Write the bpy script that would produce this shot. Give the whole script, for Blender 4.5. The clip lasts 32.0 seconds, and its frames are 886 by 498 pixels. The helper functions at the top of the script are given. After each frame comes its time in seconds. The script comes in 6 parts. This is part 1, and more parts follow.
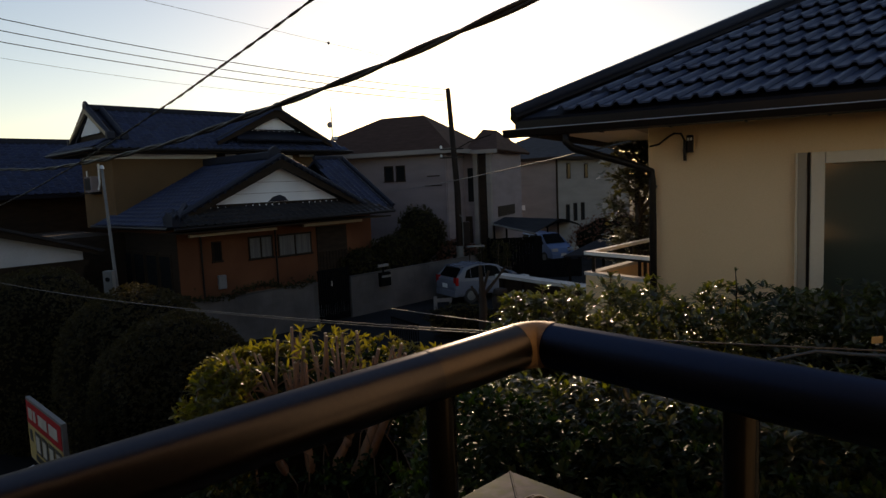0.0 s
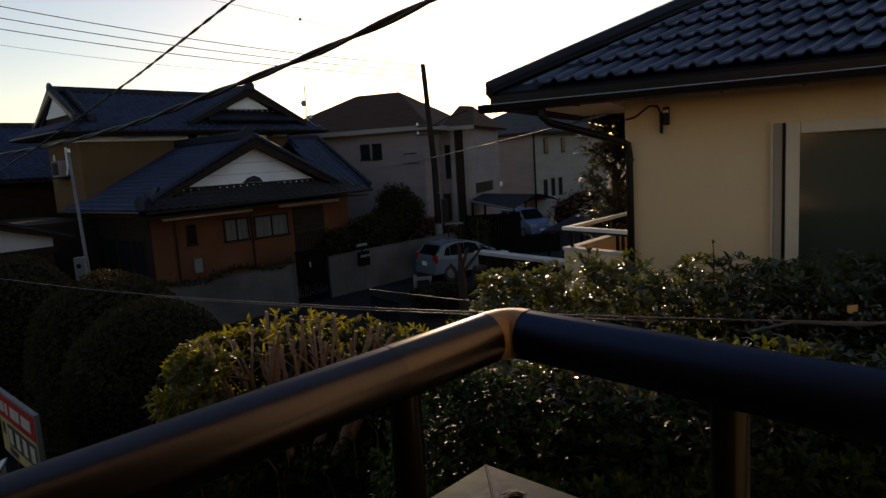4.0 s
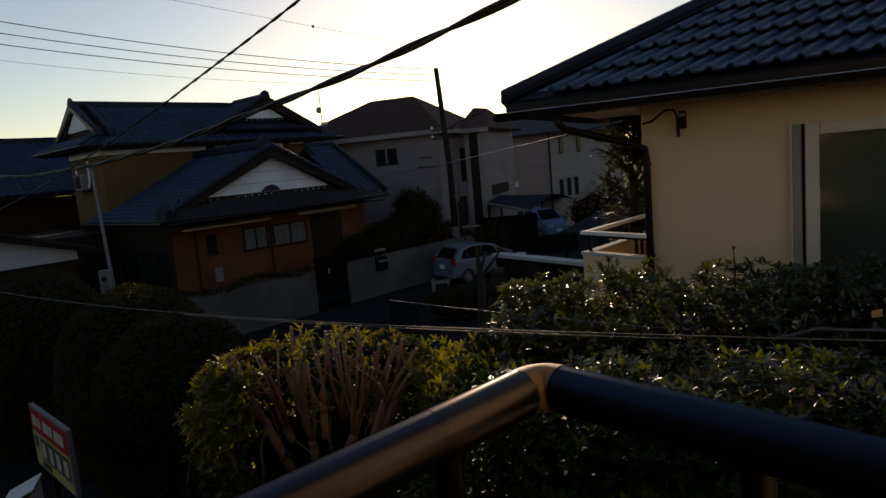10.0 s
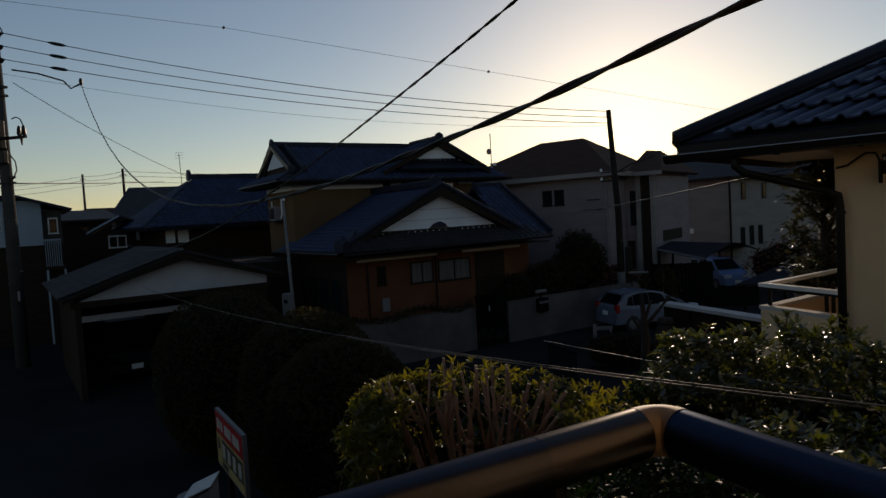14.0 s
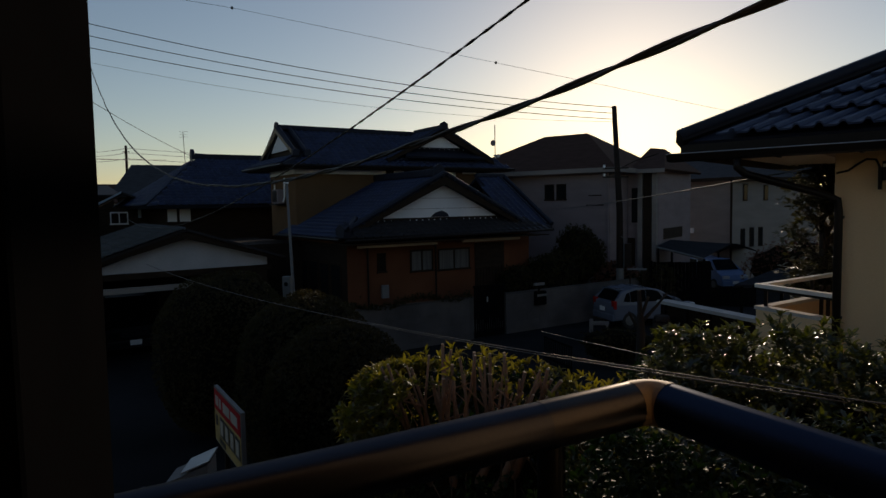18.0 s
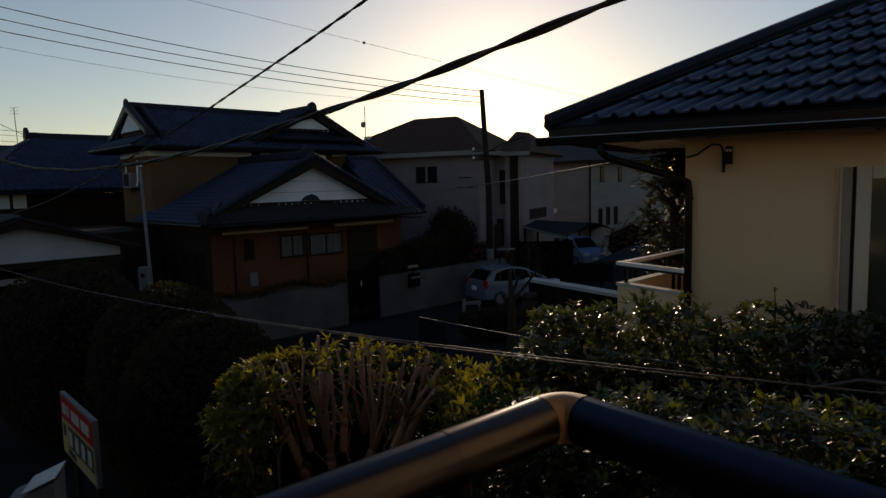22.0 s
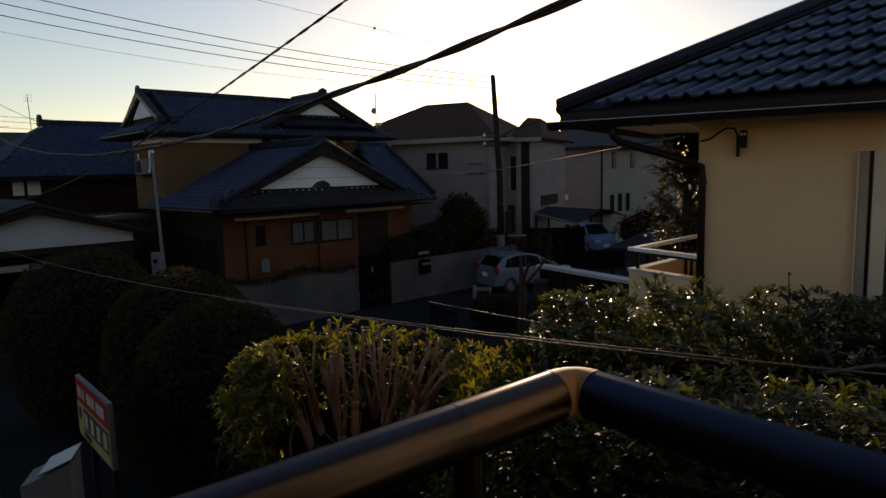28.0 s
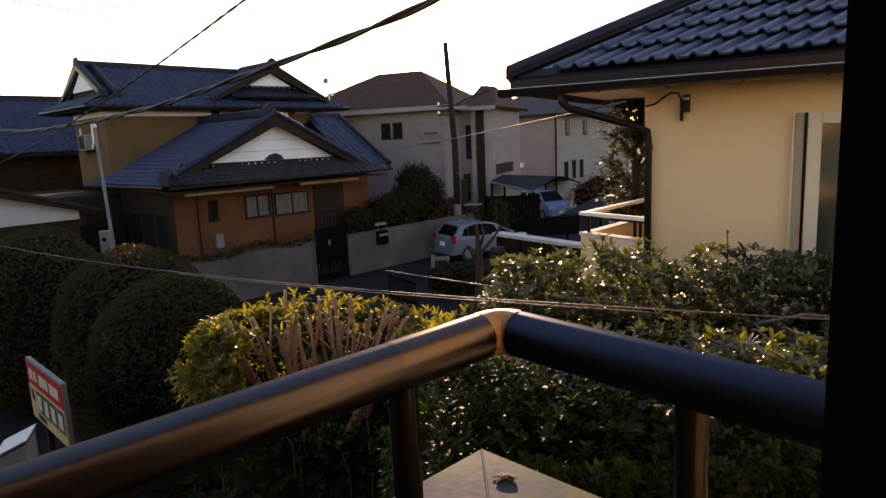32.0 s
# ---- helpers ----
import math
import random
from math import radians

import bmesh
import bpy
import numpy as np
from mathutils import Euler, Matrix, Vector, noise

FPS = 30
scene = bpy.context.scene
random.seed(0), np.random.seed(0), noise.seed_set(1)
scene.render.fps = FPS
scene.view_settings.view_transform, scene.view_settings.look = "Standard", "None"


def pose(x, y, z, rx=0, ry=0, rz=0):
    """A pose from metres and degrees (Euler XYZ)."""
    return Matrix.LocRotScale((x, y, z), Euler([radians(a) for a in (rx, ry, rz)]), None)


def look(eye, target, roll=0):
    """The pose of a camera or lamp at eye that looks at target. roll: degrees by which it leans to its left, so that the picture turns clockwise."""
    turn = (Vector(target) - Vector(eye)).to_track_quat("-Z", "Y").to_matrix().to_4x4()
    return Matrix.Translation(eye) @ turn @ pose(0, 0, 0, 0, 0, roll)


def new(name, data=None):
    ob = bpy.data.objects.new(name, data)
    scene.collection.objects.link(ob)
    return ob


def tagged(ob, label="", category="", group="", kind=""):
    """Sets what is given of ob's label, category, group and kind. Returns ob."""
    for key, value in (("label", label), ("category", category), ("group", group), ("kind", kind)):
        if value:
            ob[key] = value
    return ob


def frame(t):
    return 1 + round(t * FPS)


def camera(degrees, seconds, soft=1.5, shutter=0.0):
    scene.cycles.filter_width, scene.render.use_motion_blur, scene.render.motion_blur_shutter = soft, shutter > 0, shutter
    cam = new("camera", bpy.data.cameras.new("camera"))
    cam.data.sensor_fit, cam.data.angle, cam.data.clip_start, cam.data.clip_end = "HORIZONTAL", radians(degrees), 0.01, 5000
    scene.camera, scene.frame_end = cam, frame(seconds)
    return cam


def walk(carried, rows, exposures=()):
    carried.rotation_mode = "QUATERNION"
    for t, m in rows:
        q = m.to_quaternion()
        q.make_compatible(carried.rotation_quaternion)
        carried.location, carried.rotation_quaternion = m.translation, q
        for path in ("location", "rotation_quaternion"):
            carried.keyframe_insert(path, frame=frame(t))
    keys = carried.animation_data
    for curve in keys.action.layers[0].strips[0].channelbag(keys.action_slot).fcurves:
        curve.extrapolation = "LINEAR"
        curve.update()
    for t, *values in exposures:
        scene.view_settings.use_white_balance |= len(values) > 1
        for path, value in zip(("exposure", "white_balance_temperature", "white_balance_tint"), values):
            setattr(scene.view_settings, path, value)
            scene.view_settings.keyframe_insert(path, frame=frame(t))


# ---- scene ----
cam = camera(68.93, 32.0)
METRES, EYE, TILT, LEAN, TURN = 1.0, 4.5, 0.0, 0.0, 0.0
ROWS = [
    (0.0, 0.0032, 0.0321, -0.0033, -0.415, -5.742, 2.444),
    (0.5, 0.0112, 0.0434, -0.0002, -1.263, -6.282, 2.902),
    (1.0, 0.0241, 0.0699, -0.0013, -2.088, -7.083, 3.367),
    (1.5, 0.0266, 0.1078, -0.0069, -2.862, -7.453, 3.438),
    (2.0, 0.0221, 0.1001, -0.0040, -2.365, -7.553, 3.726),
    (2.5, 0.0218, 0.1127, -0.0059, -2.267, -7.729, 3.820),
    (3.0, 0.0246, 0.1218, -0.0028, -2.502, -7.514, 3.935),
    (3.5, 0.0259, 0.1109, -0.0039, -2.329, -7.807, 3.612),
    (5.5, 0.0276, 0.1167, -0.0042, -2.460, -7.857, 3.424),
    (6.0, 0.0265, 0.1161, -0.0033, -2.495, -7.834, 3.496),
    (6.5, 0.0296, 0.1187, 0.0002, -2.373, -7.419, 3.738),
    (7.0, 0.0200, 0.1052, 0.0199, -1.864, -5.536, 3.376),
    (7.5, 0.0257, 0.0595, 0.0237, -0.813, -5.967, 3.168),
    (8.0, 0.0444, 0.0472, 0.0169, 0.050, -5.858, 2.700),
    (8.5, 0.0521, 0.0861, 0.0129, -1.047, -5.945, 3.258),
    (9.0, 0.0454, 0.0624, 0.0544, -1.192, -5.366, 4.521),
    (9.5, 0.0060, 0.0549, 0.0977, -2.049, -7.631, 4.706),
    (10.0, 0.0055, 0.0746, 0.0924, -1.090, -7.649, 5.039),
    (10.5, 0.0062, 0.0799, 0.1159, -1.902, -5.744, 3.626),
    (11.0, 0.0168, 0.0652, 0.0924, 0.457, -5.382, 2.929),
    (11.5, 0.0423, 0.0427, 0.0806, 2.838, -5.449, 3.510),
    (12.0, 0.0648, -0.0170, 0.0737, 9.818, -4.437, 3.375),
    (12.5, 0.0759, -0.0060, 0.0755, 14.128, -3.597, 3.082),
    (13.0, 0.0656, 0.0182, 0.0790, 13.634, -3.420, 3.227),
    (13.5, 0.0680, 0.0643, 0.0693, 13.683, -3.025, 3.310),
    (15.5, 0.0745, 0.0123, 0.0679, 12.318, -3.172, 2.232),
    (16.0, 0.0634, 0.0462, 0.0639, 8.655, -3.832, 1.675),
    (16.5, 0.0415, 0.0516, 0.0735, 5.595, -4.902, 1.804),
    (17.0, 0.0416, 0.0410, 0.0697, 5.913, -5.870, 1.491),
    (17.5, 0.0615, -0.0205, 0.0691, 10.720, -4.898, 1.829),
    (18.0, 0.0649, -0.0416, 0.0614, 13.754, -3.883, 1.018),
    (18.5, 0.0629, -0.0486, 0.0718, 11.981, -3.331, 1.534),
    (19.0, 0.0537, -0.0190, 0.0705, 9.371, -3.708, 1.629),
    (19.5, 0.0595, -0.0207, 0.0713, 6.609, -4.087, 2.075),
    (20.0, 0.0603, -0.0209, 0.0787, 4.722, -3.963, 2.042),
    (20.5, 0.0538, 0.0278, 0.0752, 4.016, -4.203, 2.404),
    (21.0, 0.0466, 0.0544, 0.0724, 3.460, -4.790, 2.348),
    (21.5, 0.0414, 0.0878, 0.0833, 1.693, -5.555, 3.047),
    (22.0, 0.0149, 0.1034, 0.0812, 2.391, -5.687, 1.377),
    (22.5, 0.0109, 0.1155, 0.0610, 3.430, -6.175, 1.398),
    (23.0, 0.0141, 0.1146, 0.0620, 2.254, -6.645, 1.930),
    (23.5, 0.0126, 0.1160, 0.0621, 1.949, -6.595, 1.919),
    (24.0, 0.0040, 0.0873, 0.0766, 1.160, -6.336, 2.127),
    (24.5, -0.0127, 0.1224, 0.1047, -0.412, -3.215, 1.197),
    (25.0, -0.0117, 0.1310, 0.0816, 1.581, -4.631, 0.853),
    (25.5, -0.0094, 0.1490, 0.0488, 0.821, -6.896, 0.454),
    (27.5, 0.0126, 0.0922, 0.0623, 3.154, -6.861, 1.118),
    (28.0, 0.0150, 0.1139, 0.0600, 3.346, -6.825, 1.441),
    (28.5, 0.0135, 0.0804, 0.0741, 3.294, -6.226, 1.548),
    (29.0, 0.0175, 0.0929, 0.0724, 3.388, -6.493, 1.705),
    (29.5, 0.0230, 0.0864, 0.0649, 3.920, -6.934, 1.550),
    (30.0, 0.0292, 0.0766, 0.0457, 4.942, -7.491, 0.625),
    (30.5, 0.1034, 0.0393, 0.0074, 5.580, -9.284, -0.544),
    (31.0, 0.1320, 0.0238, 0.0067, 3.432, -10.547, 0.515),
    (31.5, 0.0910, 0.0325, 0.0318, 2.595, -9.768, 2.503),
    (32.0, 0.0556, 0.0356, 0.0434, -0.532, -9.560, 2.518),
]
EXPOSURES = [(0.0, 0.1, 8000, 21), (3.5, 0.1, 8100, 22), (7.0, 0.1, 8100, 22), (9.0, -0.22, 7700, 20), (10.2, -0.27, 7550, 19), (11.0, -0.45, 7300, 17), (12.5, -0.76, 7000, 17), (20.5, -0.84, 7000, 17), (22.5, -0.62, 7250, 17), (25.5, -0.55, 7250, 17), (28.0, -0.13, 7850, 21), (29.5, -0.2, 7850, 22), (30.5, -0.2, 8300, 23), (31.0, 0.92, 8700, 26), (32.0, 1.68, 9100, 30)]
walk(cam, [(t, pose(0, 0, EYE, TILT, LEAN, TURN) @ pose(METRES * x, METRES * y, METRES * z, 90 + pitch, roll, yaw)) for t, x, y, z, yaw, pitch, roll in ROWS], EXPOSURES)

# ---- light: a low evening sun straight ahead, clear sky ----
SUN_AZ, SUN_EL = 2.2, 10.8          # degrees clockwise from +y, degrees up
world = bpy.data.worlds.new("evening_sky")
scene.world = world
world.use_nodes = True
sky = world.node_tree.nodes.new("ShaderNodeTexSky")
sky.sky_type, sky.sun_disc = "NISHITA", False
sky.sun_elevation, sky.sun_rotation = radians(SUN_EL), radians(SUN_AZ)
sky.altitude, sky.air_density, sky.dust_density, sky.ozone_density = 20, 1.0, 0.32, 1.8
back = world.node_tree.nodes["Background"]
back.inputs[1].default_value = 0.145
world.node_tree.links.new(sky.outputs[0], back.inputs[0])
sun = new("sun", bpy.data.lights.new("sun", "SUN"))
sun.data.energy, sun.data.angle, sun.data.color = 3.2, radians(0.6), (1.0, 0.83, 0.62)
sd = Vector((math.sin(radians(SUN_AZ)) * math.cos(radians(SUN_EL)), math.cos(radians(SUN_AZ)) * math.cos(radians(SUN_EL)), math.sin(radians(SUN_EL))))
sun.matrix_world = look(sd * 60, (0, 0, 0))

# ---- materials ----
def surf(name, c1, c2, rough=0.7, metal=0.0, scale=2.0, fine=40.0, bump=0.15, depth=0.004, r2=None, spec=0.5, stretch=(1, 1, 1), island=0.0, piece=0.0, hard=1.0):
    """Two-scale mottled surface in world metres; island or piece varies it leaf by leaf or object by object."""
    m = bpy.data.materials.new(name)
    m.use_nodes = True
    n, l = m.node_tree.nodes, m.node_tree.links
    b = n["Principled BSDF"]
    geo, mp = n.new("ShaderNodeNewGeometry"), n.new("ShaderNodeMapping")
    mp.inputs["Scale"].default_value = stretch
    l.new(geo.outputs["Position"], mp.inputs[0])
    big, small = n.new("ShaderNodeTexNoise"), n.new("ShaderNodeTexNoise")
    big.inputs["Scale"].default_value, big.inputs["Detail"].default_value = scale, 5
    small.inputs["Scale"].default_value, small.inputs["Detail"].default_value = fine, 4
    for t in (big, small):
        l.new(mp.outputs[0], t.inputs["Vector"])
    add = n.new("ShaderNodeMath")
    add.operation = "MULTIPLY_ADD"
    add.inputs[1].default_value = 0.45
    l.new(small.outputs[0], add.inputs[0])
    l.new(big.outputs[0], add.inputs[2])
    fac = add.outputs[0]
    if island or piece:
        more = n.new("ShaderNodeMath")
        more.operation = "MULTIPLY_ADD"
        more.inputs[1].default_value = island or piece
        src = geo.outputs["Random Per Island"] if island else n.new("ShaderNodeObjectInfo").outputs["Random"]
        l.new(src, more.inputs[0])
        l.new(fac, more.inputs[2])
        fac = more.outputs[0]
    rng = n.new("ShaderNodeMapRange")
    rng.inputs["From Min"].default_value, rng.inputs["From Max"].default_value = 0.725 - 0.275 / hard, 0.725 + 0.275 / hard + 0.9 * (island or piece)
    l.new(fac, rng.inputs[0])
    mix = n.new("ShaderNodeMix")
    mix.data_type = "RGBA"
    mix.inputs[6].default_value, mix.inputs[7].default_value = (*c1, 1), (*c2, 1)
    l.new(rng.outputs[0], mix.inputs[0])
    l.new(mix.outputs[2], b.inputs["Base Color"])
    rr = n.new("ShaderNodeMapRange")
    rr.inputs["To Min"].default_value, rr.inputs["To Max"].default_value = rough, rough if r2 is None else r2
    l.new(small.outputs[0], rr.inputs[0])
    l.new(rr.outputs[0], b.inputs["Roughness"])
    b.inputs["Metallic"].default_value = metal
    b.inputs["Specular IOR Level"].default_value = spec
    if bump:
        bp = n.new("ShaderNodeBump")
        bp.inputs["Strength"].default_value, bp.inputs["Distance"].default_value = bump, depth
        l.new(small.outputs[0], bp.inputs["Height"])
        l.new(bp.outputs[0], b.inputs["Normal"])
    return m


def leaf_mat(name, c1, c2, rough, glow, shine=0.5, through_tint=(2.6, 2.3, 0.7), ripple=0.1):
    """Leaf: glossy skin over a little light let through."""
    m = surf(name, c1, c2, rough, scale=1.5, fine=55, bump=ripple, depth=0.004, island=1.0, r2=rough + 0.15, spec=shine)
    n, l = m.node_tree.nodes, m.node_tree.links
    b, out = n["Principled BSDF"], n["Material Output"]
    tr, mx = n.new("ShaderNodeBsdfTranslucent"), n.new("ShaderNodeMixShader")
    tint = n.new("ShaderNodeMix")
    tint.data_type, tint.blend_type = "RGBA", "MULTIPLY"
    tint.inputs[0].default_value = 1.0
    tint.inputs[7].default_value = (*through_tint, 1)
    l.new(b.inputs["Base Color"].links[0].from_socket, tint.inputs[6])
    l.new(tint.outputs[2], tr.inputs[0])
    mx.inputs[0].default_value = glow
    l.new(b.outputs[0], mx.inputs[1])
    l.new(tr.outputs[0], mx.inputs[2])
    l.new(mx.outputs[0], out.inputs[0])
    return m


def glass_mat(name, tint, rough=0.03):
    m = bpy.data.materials.new(name)
    m.use_nodes = True
    b = m.node_tree.nodes["Principled BSDF"]
    b.inputs["Base Color"].default_value = (*tint, 1)
    b.inputs["Roughness"].default_value = rough
    b.inputs["IOR"].default_value = 1.5
    b.inputs["Specular IOR Level"].default_value = 0.8
    return m


TILE_BLUE = surf("blue_glazed_tile", (0.030, 0.044, 0.086), (0.057, 0.079, 0.140), 0.40, scale=1.2, fine=14, bump=0.1, r2=0.5, piece=0.4, spec=0.35)
SHEET_ROOF = surf("dull_blue_sheet", (0.016, 0.019, 0.025), (0.028, 0.032, 0.039), 0.95, fine=20, spec=0.03)
TILE_FAR = surf("blue_grey_tile", (0.006, 0.012, 0.040), (0.017, 0.031, 0.086), 0.36, scale=0.8, fine=9, bump=0.1, r2=0.5, island=0.7, spec=0.4)
TILE_PIECE = surf("blue_grey_tile_piece", (0.006, 0.012, 0.040), (0.017, 0.031, 0.086), 0.36, scale=0.8, fine=9, bump=0.1, r2=0.5, piece=0.7, spec=0.4)
RIDGE = surf("ridge_tile", (0.010, 0.013, 0.024), (0.021, 0.025, 0.040), 0.55, fine=12, spec=0.2)
ROOF_BROWN = surf("brown_slate_roof", (0.046, 0.024, 0.018), (0.078, 0.042, 0.032), 0.85, fine=20, stretch=(1, 1, 6), spec=0.08)
ROOF_GREY = surf("grey_slate_roof", (0.034, 0.036, 0.042), (0.062, 0.064, 0.072), 0.85, fine=20, stretch=(1, 1, 6), spec=0.08)
WOOD_DARK = surf("dark_stained_timber", (0.016, 0.010, 0.007), (0.036, 0.023, 0.015), 0.7, fine=30, stretch=(1, 1, 5), spec=0.12)
WOOD_BEAM = surf("pale_timber_beam", (0.26, 0.19, 0.12), (0.36, 0.28, 0.19), 0.65, fine=30)
STUCCO_RUST = surf("rust_brown_render", (0.105, 0.038, 0.018), (0.150, 0.058, 0.028), 0.9, scale=0.7, fine=50, bump=0.3, spec=0.2, hard=1.3)
STUCCO_OCHRE = surf("ochre_render", (0.115, 0.064, 0.031), (0.165, 0.092, 0.044), 0.9, scale=0.8, fine=50, bump=0.3, spec=0.2, hard=1.3)
PLASTER_WHITE = surf("white_plaster", (0.68, 0.69, 0.72), (0.80, 0.81, 0.83), 0.8, scale=1.2, fine=20, bump=0.1)
CREAM = surf("cream_sprayed_render", (0.70, 0.50, 0.295), (0.78, 0.575, 0.355), 0.9, scale=0.6, fine=70, bump=0.35, depth=0.006, hard=1.4)
GREY_WALL = surf("grey_siding", (0.208, 0.166, 0.174), (0.278, 0.228, 0.234), 0.8, scale=0.7, fine=30, stretch=(1, 1, 4), spec=0.2)
GREY_WALL_B = surf("pale_grey_siding", (0.215, 0.192, 0.18), (0.285, 0.255, 0.238), 0.8, scale=0.7, fine=30, stretch=(1, 1, 4), spec=0.2)
TILE_DARK = surf("dark_grey_tile", (0.014, 0.013, 0.015), (0.03, 0.028, 0.030), 0.6, scale=1.0, fine=12, spec=0.2)
BLOCK = surf("concrete_block", (0.065, 0.061, 0.062), (0.128, 0.12, 0.118), 0.92, scale=0.9, fine=45, bump=0.4, piece=0.06, hard=1.3, spec=0.1)
MORTAR = surf("grey_mortar", (0.055, 0.051, 0.050), (0.105, 0.098, 0.094), 0.95, scale=0.9, fine=45, bump=0.4, hard=1.6, spec=0.1)
CONCRETE = surf("pale_concrete", (0.42, 0.40, 0.38), (0.58, 0.56, 0.53), 0.85, scale=1.5, fine=30, bump=0.2)
ASPHALT = surf("asphalt", (0.012, 0.013, 0.015), (0.024, 0.025, 0.028), 0.95, scale=0.4, fine=60, bump=0.4, spec=0.05, hard=1.5)
SOIL = surf("garden_soil", (0.020, 0.015, 0.011), (0.045, 0.034, 0.024), 0.95, scale=1.5, fine=30, bump=0.5, depth=0.02, spec=0.1, hard=1.4)
WHITE_PAINT = surf("white_enamel", (0.72, 0.72, 0.72), (0.82, 0.82, 0.81), 0.4, fine=25, bump=0.03)
FRAME_CREAM = surf("cream_aluminium_frame", (0.60, 0.51, 0.38), (0.68, 0.585, 0.45), 0.45, fine=25, bump=0.03)
GUIDE = surf("dimmed_guide_face", (0.34, 0.285, 0.215), (0.40, 0.335, 0.255), 0.6, fine=25, bump=0.03, spec=0.2)
BROWN_METAL = surf("dark_brown_gutter", (0.008, 0.006, 0.0055), (0.016, 0.011, 0.009), 0.42, fine=25, bump=0.04, spec=0.2)
BLACK_FRAME = surf("matt_black_frame", (0.005, 0.005, 0.0055), (0.009, 0.0085, 0.0085), 0.95, fine=25, bump=0.03, spec=0.0)
def rail_mat(name, c1, c2, rough=0.27, rim=0.30):
    m = surf(name, c1, c2, rough, metal=1.0, scale=5, fine=160, bump=0.015, depth=0.0004, r2=rough + 0.06)
    m.node_tree.nodes["Principled BSDF"].inputs["Specular Tint"].default_value = (rim, rim, rim, 1)
    return m


# rail pieces toned apart: what each one mirrors is put into its colour
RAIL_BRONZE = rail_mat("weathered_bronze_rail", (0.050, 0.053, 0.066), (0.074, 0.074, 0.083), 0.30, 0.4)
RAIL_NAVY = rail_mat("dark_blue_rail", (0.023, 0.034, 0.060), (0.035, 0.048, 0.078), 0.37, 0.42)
RAIL_WARM = rail_mat("warm_bronze_rail", (0.062, 0.060, 0.065), (0.092, 0.084, 0.080), 0.30, 0.4)
RAIL_POST = surf("dark_coated_post", (0.005, 0.006, 0.007), (0.010, 0.011, 0.012), 0.2, scale=5, fine=120, bump=0.02, depth=0.001, r2=0.26, spec=0.13)
RAIL_ELBOW = surf("worn_tan_elbow", (0.21, 0.145, 0.088), (0.33, 0.24, 0.15), 0.55, metal=0.1, scale=9, fine=160, bump=0.04, depth=0.001, r2=0.65, spec=0.25)
COPING = surf("weathered_metal_coping", (0.032, 0.047, 0.062), (0.078, 0.080, 0.058), 0.46, metal=0.75, scale=5, fine=70, bump=0.1, r2=0.66, spec=0.2, hard=1.9)
COPING.node_tree.nodes["Principled BSDF"].inputs["Specular Tint"].default_value = (0.3, 0.3, 0.3, 1)
OWN_WALL = surf("pale_rendered_wall", (0.70, 0.48, 0.265), (0.78, 0.55, 0.325), 0.9, scale=0.9, fine=70, bump=0.35, depth=0.006)
STEEL = surf("galvanised_steel", (0.40, 0.41, 0.42), (0.52, 0.53, 0.54), 0.45, metal=0.7, fine=40, bump=0.05)
POLE_GREY = surf("grey_painted_steel", (0.11, 0.11, 0.11), (0.17, 0.17, 0.166), 0.6, fine=30, bump=0.05, spec=0.2)
POLE_CONC = surf("pole_concrete", (0.045, 0.042, 0.040), (0.075, 0.07, 0.067), 0.9, fine=30, bump=0.2, spec=0.1)
POLE_DARK = surf("dark_pole", (0.016, 0.012, 0.010), (0.030, 0.022, 0.018), 0.8, fine=30, bump=0.2, spec=0.08)
CABLE = surf("black_cable_sheath", (0.010, 0.009, 0.009), (0.020, 0.018, 0.017), 0.5, fine=50, bump=0.1, spec=0.2)
CABLE_OLD = surf("weathered_cable_sheath", (0.030, 0.027, 0.025), (0.058, 0.052, 0.047), 0.55, fine=50, bump=0.1, spec=0.25)
CABLE_GREY = surf("grey_cable_sheath", (0.065, 0.07, 0.075), (0.10, 0.105, 0.11), 0.6, fine=50, bump=0.1, spec=0.25)
SIGN_WHITE = surf("faded_sign_white", (0.34, 0.32, 0.28), (0.44, 0.42, 0.38), 0.7, fine=20, bump=0.02, spec=0.1)
# dim white with a blue tint
DIM_WHITE = surf("blue_tinted_white_wall", (0.24, 0.30, 0.36), (0.32, 0.38, 0.44), 0.8, scale=0.8, fine=20, spec=0.2)
PILLAR_GREY = surf("weathered_pale_paint", (0.13, 0.13, 0.135), (0.20, 0.197, 0.195), 0.7, fine=25, bump=0.05, spec=0.2, hard=1.5)
SIGN_RED = surf("sign_red", (0.30, 0.014, 0.018), (0.38, 0.022, 0.026), 0.7, fine=30, bump=0.02, spec=0.1)
SIGN_CREAM = surf("sign_cream", (0.34, 0.25, 0.10), (0.44, 0.33, 0.15), 0.7, fine=20, bump=0.02, spec=0.1)
SIGN_BLACK = surf("sign_black", (0.015, 0.015, 0.016), (0.03, 0.03, 0.03), 0.5, bump=0.0)
BARK = surf("grey_brown_bark", (0.10, 0.065, 0.045), (0.19, 0.13, 0.09), 0.9, scale=6, fine=60, bump=0.5, depth=0.006, stretch=(1, 1, 0.3))
BARK_DARK = surf("dark_bark", (0.028, 0.023, 0.020), (0.055, 0.043, 0.036), 0.9, scale=6, fine=60, bump=0.5, depth=0.006, stretch=(1, 1, 0.3), spec=0.2)
BARK_PINK = surf("pruned_stem_bark", (0.20, 0.110, 0.070), (0.34, 0.205, 0.13), 0.85, scale=6, fine=70, bump=0.4, depth=0.004, stretch=(1, 1, 0.3), hard=1.4)
